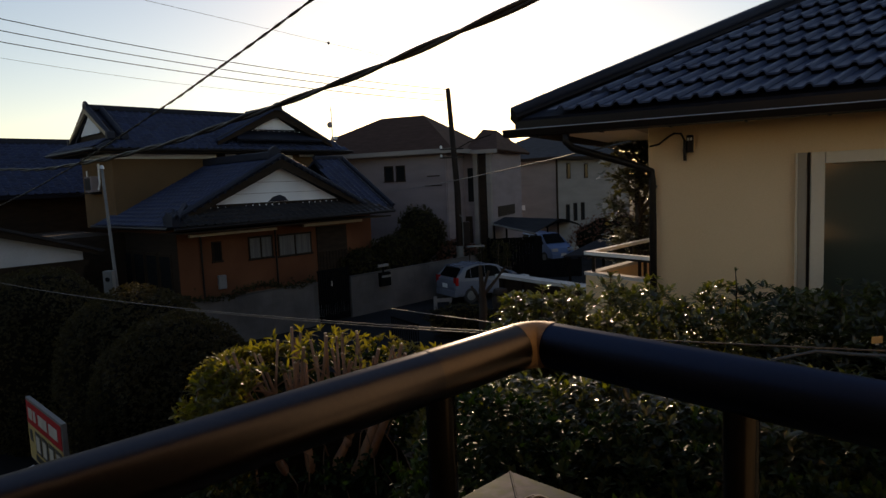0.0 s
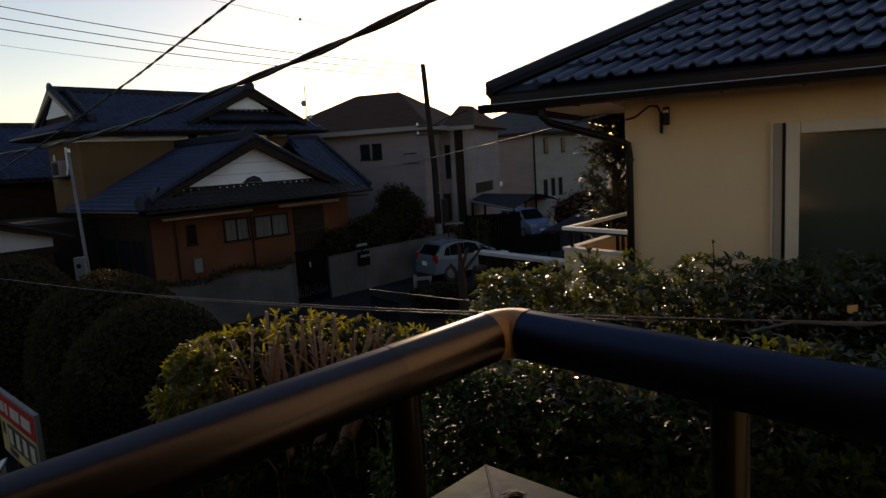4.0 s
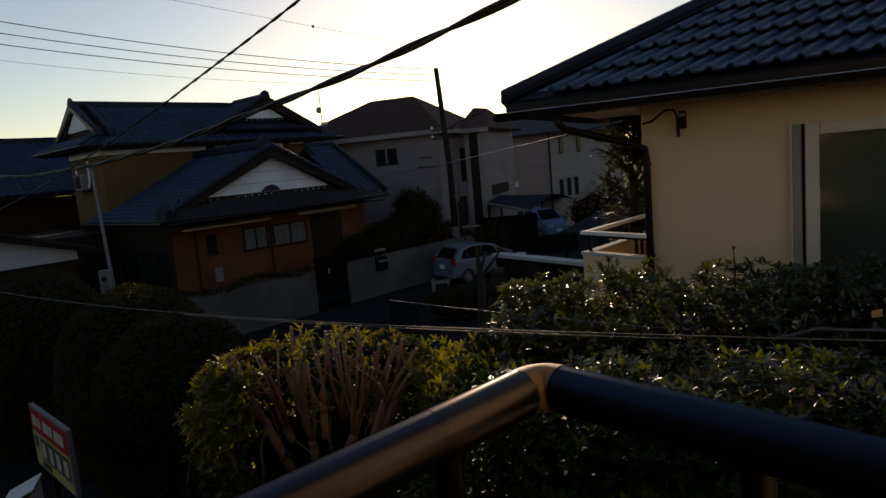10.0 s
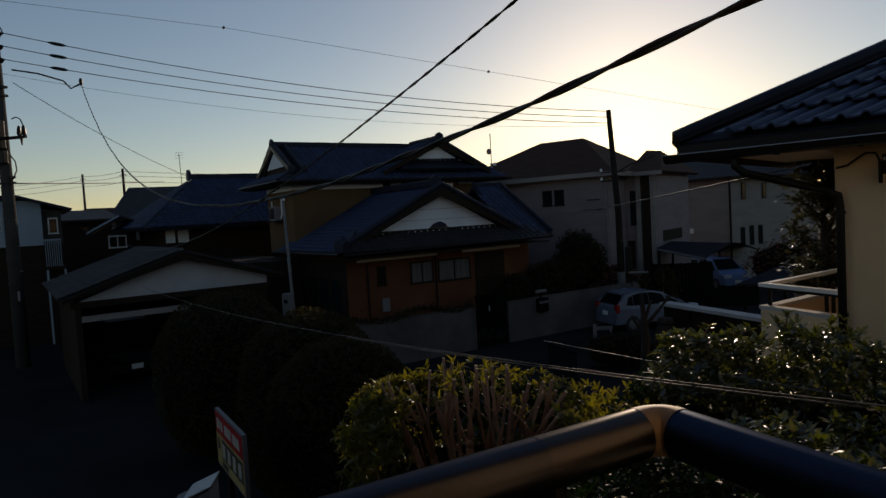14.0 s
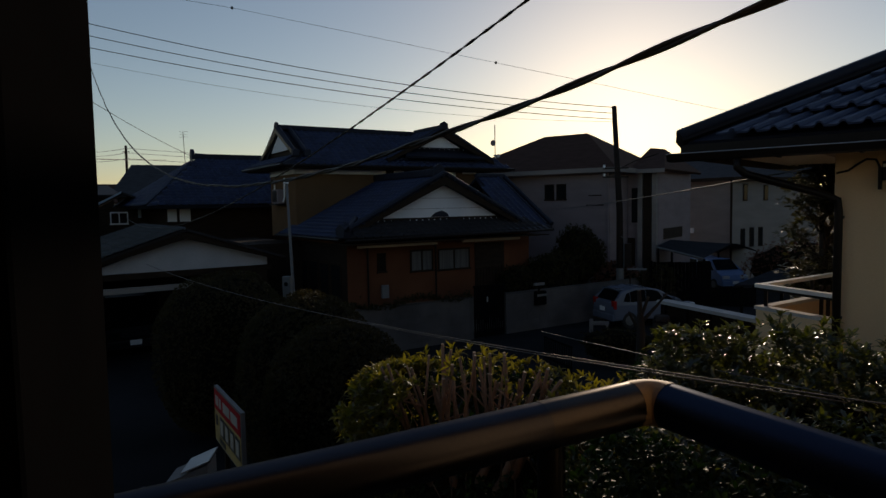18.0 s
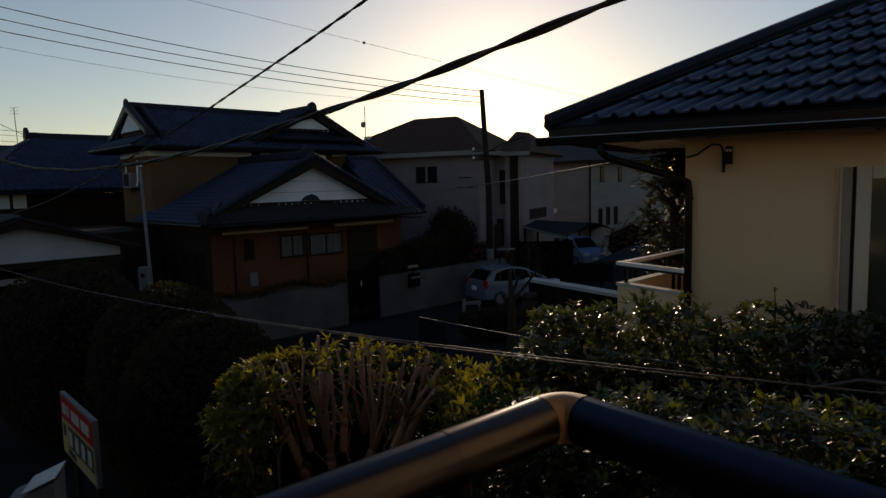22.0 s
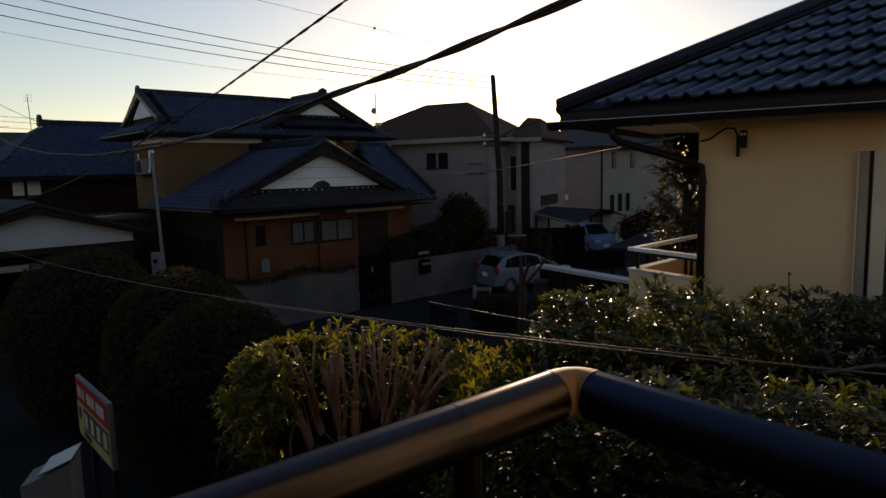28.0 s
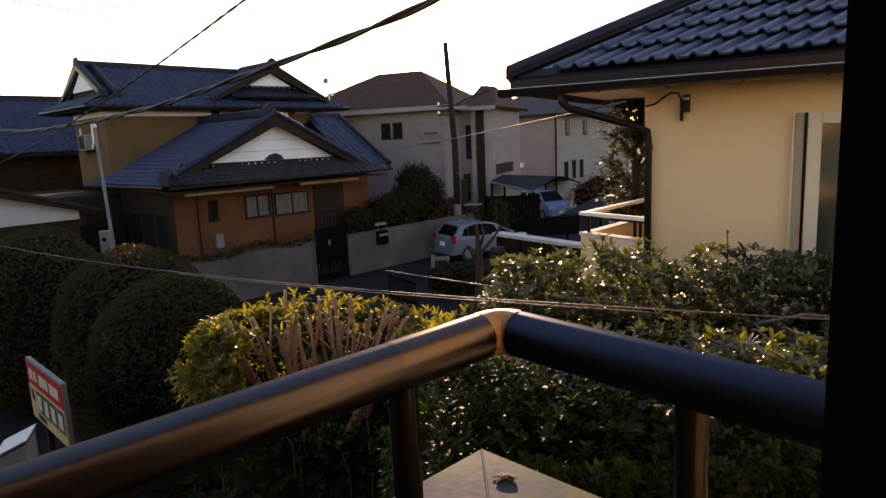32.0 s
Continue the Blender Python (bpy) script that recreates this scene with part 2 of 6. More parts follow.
CUT_WOOD = surf("cut_wood", (0.46, 0.33, 0.2), (0.58, 0.43, 0.28), 0.8, fine=60)
LEAF_HEDGE = leaf_mat("glossy_hedge_leaf", (0.014, 0.018, 0.006), (0.046, 0.054, 0.015), 0.24, 0.36, 1.0, (4.3, 4.1, 1.0), 0.6)
# darker copy of the hedge leaf, with shade put into its colour
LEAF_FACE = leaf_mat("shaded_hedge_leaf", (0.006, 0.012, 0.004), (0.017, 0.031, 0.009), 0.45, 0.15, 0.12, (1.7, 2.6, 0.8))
LEAF_SHRUB = leaf_mat("yellow_green_leaf", (0.026, 0.027, 0.008), (0.080, 0.078, 0.020), 0.32, 0.46, 0.6, (4.5, 4.0, 0.95), 0.5)
LEAF_DARK = leaf_mat("topiary_leaf", (0.014, 0.016, 0.007), (0.046, 0.038, 0.015), 0.6, 0.18, 0.12)
LEAF_TREE = leaf_mat("camellia_leaf", (0.022, 0.025, 0.010), (0.065, 0.066, 0.024), 0.26, 0.18, 1.0, (2.6, 2.3, 0.7), 0.6)
PANE = surf("window_pane", (0.010, 0.012, 0.013), (0.014, 0.016, 0.017), 0.06, bump=0.0, spec=0.3)
NET_PANE = surf("net_curtained_pane", (0.07, 0.07, 0.072), (0.17, 0.165, 0.16), 0.08, scale=3, bump=0.0, spec=0.4, stretch=(6, 6, 0.2))
# near-black filler hulls, standing in for the shade between leaves
INNER = surf("dark_filler_core", (0.006, 0.005, 0.003), (0.014, 0.011, 0.007), 0.95, scale=8, fine=60, bump=0.5, depth=0.01, spec=0.05)
PANE_GREEN = glass_mat("curtained_pane", (0.050, 0.060, 0.046), 0.12)
CAR_SILVER = surf("silver_blue_paint", (0.115, 0.135, 0.18), (0.14, 0.163, 0.215), 0.26, bump=0.0, spec=0.45)
CAR_BLUE = surf("pale_blue_paint", (0.11, 0.19, 0.36), (0.14, 0.23, 0.42), 0.32, bump=0.0, spec=0.3)
CAR_BLACK = surf("black_paint", (0.008, 0.008, 0.009), (0.011, 0.011, 0.012), 0.35, bump=0.0, spec=0.15)
CAR_GLASS = surf("tinted_car_glass", (0.004, 0.005, 0.006), (0.006, 0.007, 0.008), 0.25, bump=0.0, spec=0.02)
RUBBER = surf("tyre_rubber", (0.015, 0.015, 0.015), (0.03, 0.03, 0.03), 0.85)
RED_LENS = glass_mat("red_lamp_lens", (0.35, 0.012, 0.01), 0.15)
CLEAR_LENS = glass_mat("headlamp_lens", (0.55, 0.57, 0.6), 0.1)
WIRE_ROOM = surf("tan_room_lining", (0.50, 0.34, 0.19), (0.60, 0.42, 0.25), 0.8, scale=1.0, fine=20, stretch=(3, 3, 0.5))
TILE_DULL = surf("dull_grey_green_tile", (0.030, 0.034, 0.036), (0.062, 0.066, 0.068), 0.6, scale=0.8, fine=9, bump=0.1, r2=0.7, island=0.5, spec=0.25)
GABLE_GREY = surf("grey_white_plaster", (0.36, 0.36, 0.375), (0.46, 0.46, 0.475), 0.8, scale=1.2, fine=20, bump=0.1, spec=0.2)
LEAF_TOP = leaf_mat("clipped_bush_leaf", (0.022, 0.020, 0.010), (0.052, 0.042, 0.020), 0.55, 0.2, 0.15)
LEAF_RED = leaf_mat("reddish_leaf", (0.06, 0.022, 0.014), (0.12, 0.04, 0.022), 0.5, 0.2)
TAG = surf("orange_tag", (0.55, 0.27, 0.07), (0.66, 0.34, 0.10), 0.5, bump=0.0)

# ---- building helpers ----
def thing(name, m, label, category, group="", kind=""):
    ob = new(name)
    ob.empty_display_size = 0.2
    ob.matrix_world = m
    return tagged(ob, label, category, group, kind)


def mesh_of(bm, name, mat, smooth=False):
    me = bpy.data.meshes.new(name)
    bmesh.ops.recalc_face_normals(bm, faces=bm.faces)
    if smooth:
        for f in bm.faces:
            f.smooth = True
    bm.to_mesh(me)
    bm.free()
    me.materials.append(mat)
    return me


def part(name, bm, mat, parent=None, label="", smooth=False, m=None):
    ob = new(name, mesh_of(bm, name, mat, smooth))
    if parent is not None:
        ob.parent = parent
    if m is not None:
        ob.matrix_basis = m
    return tagged(ob, label)


def box(x0, x1, y0, y1, z0, z1, bev=0.0, bm=None):
    bm = bm or bmesh.new()
    r = bmesh.ops.create_cube(bm, size=1.0, matrix=Matrix.LocRotScale(((x0 + x1) / 2, (y0 + y1) / 2, (z0 + z1) / 2), None, (abs(x1 - x0), abs(y1 - y0), abs(z1 - z0))))
    if bev:
        es = {e for v in r["verts"] for e in v.link_edges}
        bmesh.ops.bevel(bm, geom=list(es), offset=bev, segments=2, profile=0.6, affect="EDGES")
    return bm


def slab(pts, thick, bm=None):
    """A flat plate: the polygon pts (3D) and its copy thick below along its normal."""
    bm = bm or bmesh.new()
    p = [Vector(q) for q in pts]
    n = (p[1] - p[0]).cross(p[2] - p[0]).normalized() * thick
    if n.z < 0:
        n = -n
    a, b = [bm.verts.new(q) for q in p], [bm.verts.new(q - n) for q in p]
    bm.faces.new(a)
    bm.faces.new(b[::-1])
    for i in range(len(p)):
        j = (i + 1) % len(p)
        bm.faces.new((a[j], a[i], b[i], b[j]))
    return bm


def prism(poly, axis, a, b, bm=None):
    """A polygon of (p, q) pushed from a to b along axis: x gives (y, z), y gives (x, z), z gives (x, y)."""
    bm = bm or bmesh.new()
    at = {"x": lambda p, q, c: (c, p, q), "y": lambda p, q, c: (p, c, q), "z": lambda p, q, c: (p, q, c)}[axis]
    u, v = [bm.verts.new(at(p, q, a)) for p, q in poly], [bm.verts.new(at(p, q, b)) for p, q in poly]
    bm.faces.new(u)
    bm.faces.new(v[::-1])
    for i in range(len(poly)):
        j = (i + 1) % len(poly)
        bm.faces.new((u[j], u[i], v[i], v[j]))
    return bm


def tube(pts, r, n=8, bm=None, caps=True):
    """A round bar along pts; r is one radius or one a point."""
    bm = bm or bmesh.new()
    p = [Vector(q) for q in pts]
    rad = r if isinstance(r, (list, tuple)) else [r] * len(p)
    rings, side = [], None
    for i, q in enumerate(p):
        d = (p[min(i + 1, len(p) - 1)] - p[max(i - 1, 0)]).normalized()
        if side is None:
            side = d.cross(Vector((0, 0, 1)) if abs(d.z) < 0.9 else Vector((1, 0, 0))).normalized()
        side = (side - d * side.dot(d)).normalized()
        up = d.cross(side)
        rings.append([bm.verts.new(q + (side * math.cos(2 * math.pi * k / n) + up * math.sin(2 * math.pi * k / n)) * rad[i]) for k in range(n)])
    for u, v in zip(rings, rings[1:]):
        for k in range(n):
            bm.faces.new((u[k], u[(k + 1) % n], v[(k + 1) % n], v[k]))
    if caps:
        bm.faces.new(rings[0][::-1])
        bm.faces.new(rings[-1])
    return bm


def raw(name, verts, faces, mat, parent=None, label="", kind="", smooth=False):
    me = bpy.data.meshes.new(name)
    me.from_pydata(verts, [], faces)
    me.materials.append(mat)
    if smooth:
        me.polygons.foreach_set("use_smooth", [True] * len(me.polygons))
    ob = new(name, me)
    if parent is not None:
        ob.parent = parent
    return tagged(ob, label, kind=kind)


def inside(poly, x, y):
    hit = False
    for (x0, y0), (x1, y1) in zip(poly, poly[1:] + poly[:1]):
        if (y0 > y) != (y1 > y) and x < (x1 - x0) * (y - y0) / (y1 - y0) + x0:
            hit = not hit
    return hit


def tile_shape(w, h, wave, lap=0.022, cut=((0, 0), (0.54, 0), (0.62, 0.3), (0.72, 0.92), (0.80, 1.0), (0.90, 0.85), (1.0, 0.05))):
    """One pan tile: a flat pan and a raised roll across, its lower edge lifted over the row below."""
    v, f = [], []
    n = len(cut) - 1
    for j, (r, up) in enumerate(((-0.03, lap + 0.012), (h + 0.02, 0.008))):
        for s, q in cut:
            v.append((s * w, r, up + wave * q))
    k = n + 1
    f += [(i, i + 1, k + i + 1, k + i) for i in range(n)]
    m = len(v)
    v += [(v[i][0], -0.03, v[i][2] - min(lap, 0.022)) for i in range(n + 1)]
    f += [(m + i, m + i + 1, i + 1, i) for i in range(n)]
    return v, f


def tile_field(o, e, g, poly, w, h, wave, parent, mat_one, mat_many, limit=0, lap=0.022, skew=0.0):
    """Tiles over the polygon (along the eave, up the slope) of the plane through o; the first limit of them are objects of their own."""
    o, e, g = Vector(o), Vector(e).normalized(), Vector(g).normalized()
    nrm = e.cross(g)
    if nrm.z < 0:
        nrm = -nrm
    v, f = tile_shape(w, h, wave, lap)
    v = [(a + skew * (b + 0.03) / h, b, c) for a, b, c in v]
    smin, smax = min(p[0] for p in poly), max(p[0] for p in poly)
    rmax = max(p[1] for p in poly)
    one, verts, faces, count = None, [], [], 0
    for j in range(int(rmax / h) + 1):
        for i in range(int((smax - smin) / w) + 1):
            s, r = smin + i * w, j * h
            if not inside(poly, s + w / 2, r + h * 0.45):
                continue
            p = o + e * s + g * r + nrm * random.uniform(-0.003, 0.003)
            if count < limit:
                if one is None:
                    one = bpy.data.meshes.new("roof_tile")
                    one.from_pydata(v, [], f)
                    one.materials.append(mat_one)
                    one.polygons.foreach_set("use_smooth", [lap < 0.05] * len(one.polygons))
                ob = new("roof_tile", one)
                ob.parent = parent
                ob.matrix_basis = Matrix(((e.x, g.x, nrm.x, p.x), (e.y, g.y, nrm.y, p.y), (e.z, g.z, nrm.z, p.z), (0, 0, 0, 1)))
            else:
                k = len(verts)
                verts += [p + e * a + g * b + nrm * c for a, b, c in v]
                faces += [tuple(k + q for q in t) for t in f]
            count += 1
    if verts:
        raw("roof_tiles", verts, faces, mat_many, parent, kind="stuff", smooth=lap < 0.05)


def window(parent, x0, x1, y, z0, z1, frame_mat, pane_mat, mull=1, t=0.05, out=-1):
    """A framed window in a wall facing local -y (out=-1)."""
    w = part("window", box(x0, x1, y + out * 0.01, y - out * 0.04, z0, z1), frame_mat, parent)
    d = out * 0.035
    for k in range(mull + 1):
        a, b = x0 + t + (x1 - x0 - t) * k / (mull + 1), x0 + (x1 - x0 - t) * (k + 1) / (mull + 1)
        part("pane", box(a, b, y + out * 0.014, y + out * 0.010, z0 + t, z1 - t), pane_mat, w)
    for k in range(mull + 2):
        a = x0 + (x1 - x0 - t) * k / (mull + 1)
        part("stile", box(a, a + t, y + d, y + out * 0.01, z0, z1, 0.004), frame_mat, w)
    part("head", box(x0, x1, y + d * 1.1, y + out * 0.01, z1 - t, z1 + 0.01, 0.004), frame_mat, w)
    part("sill", box(x0 - 0.03, x1 + 0.03, y + d * 1.6, y + out * 0.01, z0 - 0.02, z0 + t * 0.8, 0.004), frame_mat, w)
    return w

# ---- ground ----
g = bmesh.new()
bmesh.ops.create_grid(g, x_segments=8, y_segments=8, size=1500)
tagged(part("ground", g, ASPHALT), "dark worn asphalt ground reaching to the horizon", "ground", kind="structure")
tagged(part("garden_bed", prism([(-6.3, 11.2), (-2.2, 6.0), (-2.2, 2.0), (5.5, 2.0), (5.5, 6.2), (1.6, 7.4), (-0.5, 10.5), (-4.6, 12.6)], "z", 0.004, 0.14), SOIL), "dark bare soil bed under the hedge and clipped shrubs", "garden bed", kind="structure")

# ---- our own house: wall with a window opening, a room behind, the corner of a railed parapet in front ----
LA, RA = radians(41.29), radians(49.38)
CORNER = Vector((0.142, 1.019))
LD, RD = Vector((-math.cos(LA), -math.sin(LA))), Vector((math.cos(RA), -math.sin(RA)))
WIN = pose(-0.158, 0.209, 0, 0, 0, 26.6)      # the window's plane: x along the wall, y outwards
WW = 0.518

# walls out of view; dark or pale chosen by what the rail mirrors
tagged(part("wall_own_far", box(-9.0, -1.3, -0.13, -0.012, 0, 6.4), WOOD_DARK, m=WIN), "dark unseen outer wall, toned for the rail to mirror", "wall", kind="structure")
# wing added out of view so the right rail mirrors something dark
tagged(part("wall_added_left", box(-1.75, -1.6, -0.01, 2.3, 0, 6.4), WOOD_DARK, m=WIN), "dark unseen wall added for the rail to mirror", "wall", kind="structure")
tagged(part("wall_own_left", box(-1.3, -0.06, -0.13, -0.012, 0, 6.4), WOOD_DARK, m=WIN), "dark unseen outer wall beside the open window", "wall", kind="structure")
tagged(part("wall_own_end", box(1.05, 3.6, -0.13, -0.012, 0, 6.4), OWN_WALL, m=WIN), "rendered outer wall of the house", "wall", kind="structure")
tagged(part("wall_own_right", box(WW + 0.06, 1.05, -0.13, -0.012, 0, 6.4), OWN_WALL, m=WIN), "pale rendered outer wall beside the open window", "wall", kind="structure")
tagged(part("wall_own_below", box(-0.06, WW + 0.06, -0.13, -0.012, 0, 4.08), WOOD_DARK, m=WIN), "dark unseen outer wall under the open window", "wall", kind="structure")
tagged(part("wall_own_above", box(-0.06, WW + 0.06, -0.13, -0.012, 5.45, 6.4), OWN_WALL, m=WIN), "rendered outer wall over the open window", "wall", kind="structure")
# unseen room, kept shallow and tan for the rail to mirror
for nm, bb in (("wall_room_left", (-3.6, -3.45, -1.5, -0.13, 0, 6.4)), ("wall_room_right", (3.45, 3.6, -1.5, -0.13, 0, 6.4)), ("wall_room_back", (-3.45, 3.45, -1.5, -1.36, 0, 6.4))):
    tagged(part(nm, box(*bb), WIRE_ROOM, m=WIN), "tan wall closing the unseen room", "wall", kind="structure")
tagged(part("floor", box(-3.45, 3.45, -1.36, -0.13, 2.9, 3.05), WOOD_DARK, m=WIN), "dark timber floor of the unlit room", "floor", kind="structure")
tagged(part("ceiling", box(-3.45, 3.45, -1.36, -0.13, 5.6, 5.72), WIRE_ROOM, m=WIN), "plain ceiling of the unlit room", "ceiling", kind="structure")
tagged(part("roof_own_house", slab([(-4.2, 0.55, 6.35), (4.2, 0.55, 6.35), (4.2, -4.8, 7.6), (-4.2, -4.8, 7.6)], 0.12), RIDGE, m=WIN), "dark tiled roof over the house with the window", "roof", kind="structure")

wf = tagged(new("window_1"), "open window with a black metal frame", "window", kind="structure")
wf.matrix_world = WIN
for x0, x1 in ((-0.06, 0.0), (WW, WW + 0.06)):
    jamb = part("jamb", box(x0, x1, -0.10, 0.0, 4.12, 5.45, 0.003), BLACK_FRAME, wf)
    inner = x0 - 0.02 if x0 < 0 else x1
    part("casing", box(inner, inner + 0.02, -0.15, -0.01, 4.12, 5.45), BLACK_FRAME, jamb)
    if x0 > 0:
        part("bead", box(x0 + 0.02, x1 - 0.02, 0.0, 0.004, 4.12, 5.45), BROWN_METAL, jamb)
part("head", box(0.0, WW, -0.10, 0.0, 5.41, 5.45), BLACK_FRAME, wf)
part("sill", box(0.0, WW, -0.10, 0.0, 4.08, 4.12, 0.004), BLACK_FRAME, wf)

RAIL_Z, RAIL_R = 4.246, 0.0350
CAP_Z = 3.953
rail = thing("corner_railing", pose(CORNER.x, CORNER.y, 0), "dark weathered tubular railing with a worn tan corner elbow", "railing")


def rail_pt(d, s, z=None):
    """A point s along one arm; on the tube's axis, which falls a little from the corner, unless z is given."""
    fall = 0.0239 if d.x < 0 else 0.0044
    return (d.x * s, d.y * s, RAIL_Z - fall * s if z is None else z)


for d, s0, end, r, m in ((LD, 0.215, 1.50, RAIL_R, RAIL_BRONZE), (LD, 0.040, 0.217, RAIL_R + 0.0004, RAIL_WARM), (RD, 0.035, 0.66, RAIL_R, RAIL_NAVY)):
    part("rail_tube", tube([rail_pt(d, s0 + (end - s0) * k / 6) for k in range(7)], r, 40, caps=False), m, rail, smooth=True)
arc = []
for k in range(13):
    u = k / 12
    a, b, c = Vector(rail_pt(LD, 0.044)), Vector((0, 0, RAIL_Z)), Vector(rail_pt(RD, 0.039))
    arc.append(a.lerp(b, u).lerp(b.lerp(c, u), u))
part("elbow", tube(arc, RAIL_R + 0.0009, 40, caps=False), RAIL_ELBOW, rail, "worn tan metal elbow", smooth=True)
for d, s in ((LD, 0.198), (RD, 0.322), (LD, 1.22)):
    foot = CAP_Z + 0.004
    post = part("post", tube([rail_pt(d, s, foot), rail_pt(d, s, RAIL_Z - 0.03)], 0.0205, 24, caps=False), RAIL_POST, rail, smooth=True)
    part("collar", tube([rail_pt(d, s, foot + 0.004), rail_pt(d, s, foot + 0.058), rail_pt(d, s, foot + 0.062)], [0.0265, 0.0265, 0.022], 24), RAIL_POST, post, smooth=True)
    part("flange", tube([rail_pt(d, s, foot - 0.002), rail_pt(d, s, foot + 0.003), rail_pt(d, s, foot + 0.006)], [0.070, 0.070, 0.064], 32), COPING, post, "round weathered base plate")
    for k in range(3):
        a = 2.1 * k + 0.4
        q = Vector(rail_pt(d, s, foot + 0.006)) + Vector((math.cos(a) * 0.048, math.sin(a) * 0.048, 0))
        part("bolt", tube([q, q + Vector((0, 0, 0.007))], 0.0075, 6), COPING, post)

# parapet with a sheet-metal cap mitred at the corner
par = tagged(new("parapet"), "low dark parapet under a weathered metal cap", "parapet", kind="structure")
CL, CR = Vector((-math.cos(radians(44.9)), -math.sin(radians(44.9)))), Vector((math.cos(radians(45.6)), -math.sin(radians(45.6))))
CAP_OUT = 0.137
par.matrix_world = pose(0.115 + (CL + CR).x * CAP_OUT, 1.200 + (CL + CR).y * CAP_OUT, 0)


def strip(a0, a1, z0, z1, end_l, end_r, bm=None, dz=0.0):
    """An L-shaped strip round the corner between the offsets a0 (outer) and a1 (inner)."""
    bm = bm or bmesh.new()
    for d, o, end in ((CL, -CR, end_l), (CR, -CL, end_r)):
        c0, c1 = -(CL + CR) * a0, -(CL + CR) * a1
        e0, e1 = d * end + o * a0, d * end + o * a1
        top = [(c0.x, c0.y, z1), (e0.x, e0.y, z1), (e1.x, e1.y, z1 + dz), (c1.x, c1.y, z1 + dz)]
        v = [bm.verts.new(p) for p in top] + [bm.verts.new((p[0], p[1], z0)) for p in top]
        for q in ((0, 1, 2, 3), (7, 6, 5, 4), (0, 4, 5, 1), (1, 5, 6, 2), (2, 6, 7, 3), (3, 7, 4, 0)):
            bm.faces.new([v[i] for i in q])
    return bm


# parapet side is out of view, darkened for the rail's lower reflection
part("parapet_wall", strip(CAP_OUT - 0.018, -0.105, 2.6, CAP_Z - 0.018, 2.1, 0.55), WOOD_DARK, par)
part("cap", strip(CAP_OUT, -0.12, CAP_Z - 0.034, CAP_Z, 2.1, 0.55, dz=0.002), COPING, par, "weathered sheet-metal cap")
seam = -(CL + CR)
part("seam", tube([(seam.x * 0.135, seam.y * 0.135, CAP_Z + 0.0005), (seam.x * -0.118, seam.y * -0.118, CAP_Z + 0.002)], 0.0022, 6), COPING, par)
fl = bmesh.new()
tube([(-0.018, -0.008, 0.001), (-0.010, 0.006, 0.003), (0.004, 0.010, 0.004), (0.016, 0.002, 0.003), (0.012, -0.010, 0.001)], [0.001, 0.0038, 0.0042, 0.0034, 0.001], 6, fl)
tube([(-0.022, 0.012, 0.001), (-0.006, 0.018, 0.002), (0.014, 0.015, 0.001)], [0.001, 0.0026, 0.001], 6, fl)
tagged(part("fallen_leaf", fl, PILLAR_GREY, m=pose(0.149, 1.075, CAP_Z + 0.002)), "small curled dry pale grey leaf lying on the metal cap", "leaf")

# ---- cream neighbour house, seen under its eaves ----
nh = thing("cream_house", pose(0.9, 7.53, 0, 0, 0, -27), "cream rendered house with a blue tiled roof and brown gutters", "house")
K, EZ = 0.5, 5.20
WXL, WYF, WXR, WYB = 1.38, 0.65, 8.0, 8.0
fw = part("front_wall", box(WXL, 2.98, WYF, WYF + 0.15, 0, 5.09), CREAM, nh)
part("wall_under_window", box(2.98, 4.85, WYF, WYF + 0.15, 0, 2.75), CREAM, fw)
part("wall_over_window", box(2.98, 4.85, WYF, WYF + 0.15, 4.60, 5.09), CREAM, fw)
part("wall_beyond_window", box(4.85, WXR, WYF, WYF + 0.15, 0, 5.09), CREAM, fw)
part("side_wall", box(WXL, WXL + 0.15, WYF + 0.15, WYB, 0, 5.09), CREAM, nh)
part("side_wall", box(WXR - 0.15, WXR, WYF + 0.15, WYB, 0, 5.09), CREAM, nh)
part("back_wall", box(WXL + 0.15, WXR - 0.15, WYB - 0.15, WYB, 0, 5.09), CREAM, nh)
part("soffit", box(0.10, 9.3, 0.06, 9.2, 5.095, 5.115), FRAME_CREAM, nh)
part("soffit_board", box(1.10, 1.36, 0.70, 3.2, 5.075, 5.092), WOOD_BEAM, nh)
top = 4.0
roof = part("roof", slab([(0, 0, EZ), (9.4, 0, EZ), (5.4, top, EZ + K * top), (top, top, EZ + K * top)], 0.09), RIDGE, nh)
part("roof_side", slab([(0, 9.2, EZ), (0, 0, EZ), (top, top, EZ + K * top), (top, 5.4, EZ + K * top)], 0.09), RIDGE, nh)
part("roof_back", slab([(9.4, 9.2, EZ), (0, 9.2, EZ), (top, 5.4, EZ + K * top), (5.4, 5.4, EZ + K * top), (5.4, top, EZ + K * top), (9.4, 0, EZ)], 0.09), RIDGE, nh)
part("fascia", box(0.02, 9.38, -0.02, 0.03, 5.02, 5.17), BROWN_METAL, nh)
part("fascia", box(0.0, 0.03, 0.03, 9.2, 5.02, 5.16), BROWN_METAL, nh)
gut = part("gutter", prism([(-0.125, 5.06), (-0.105, 5.00), (-0.02, 4.985), (-0.003, 5.06), (-0.003, 5.085), (-0.012, 5.085), (-0.015, 5.07), (-0.028, 5.0), (-0.098, 5.01), (-0.113, 5.06), (-0.116, 5.07), (-0.128, 5.07)], "x", -0.10, 9.4), BROWN_METAL, nh)
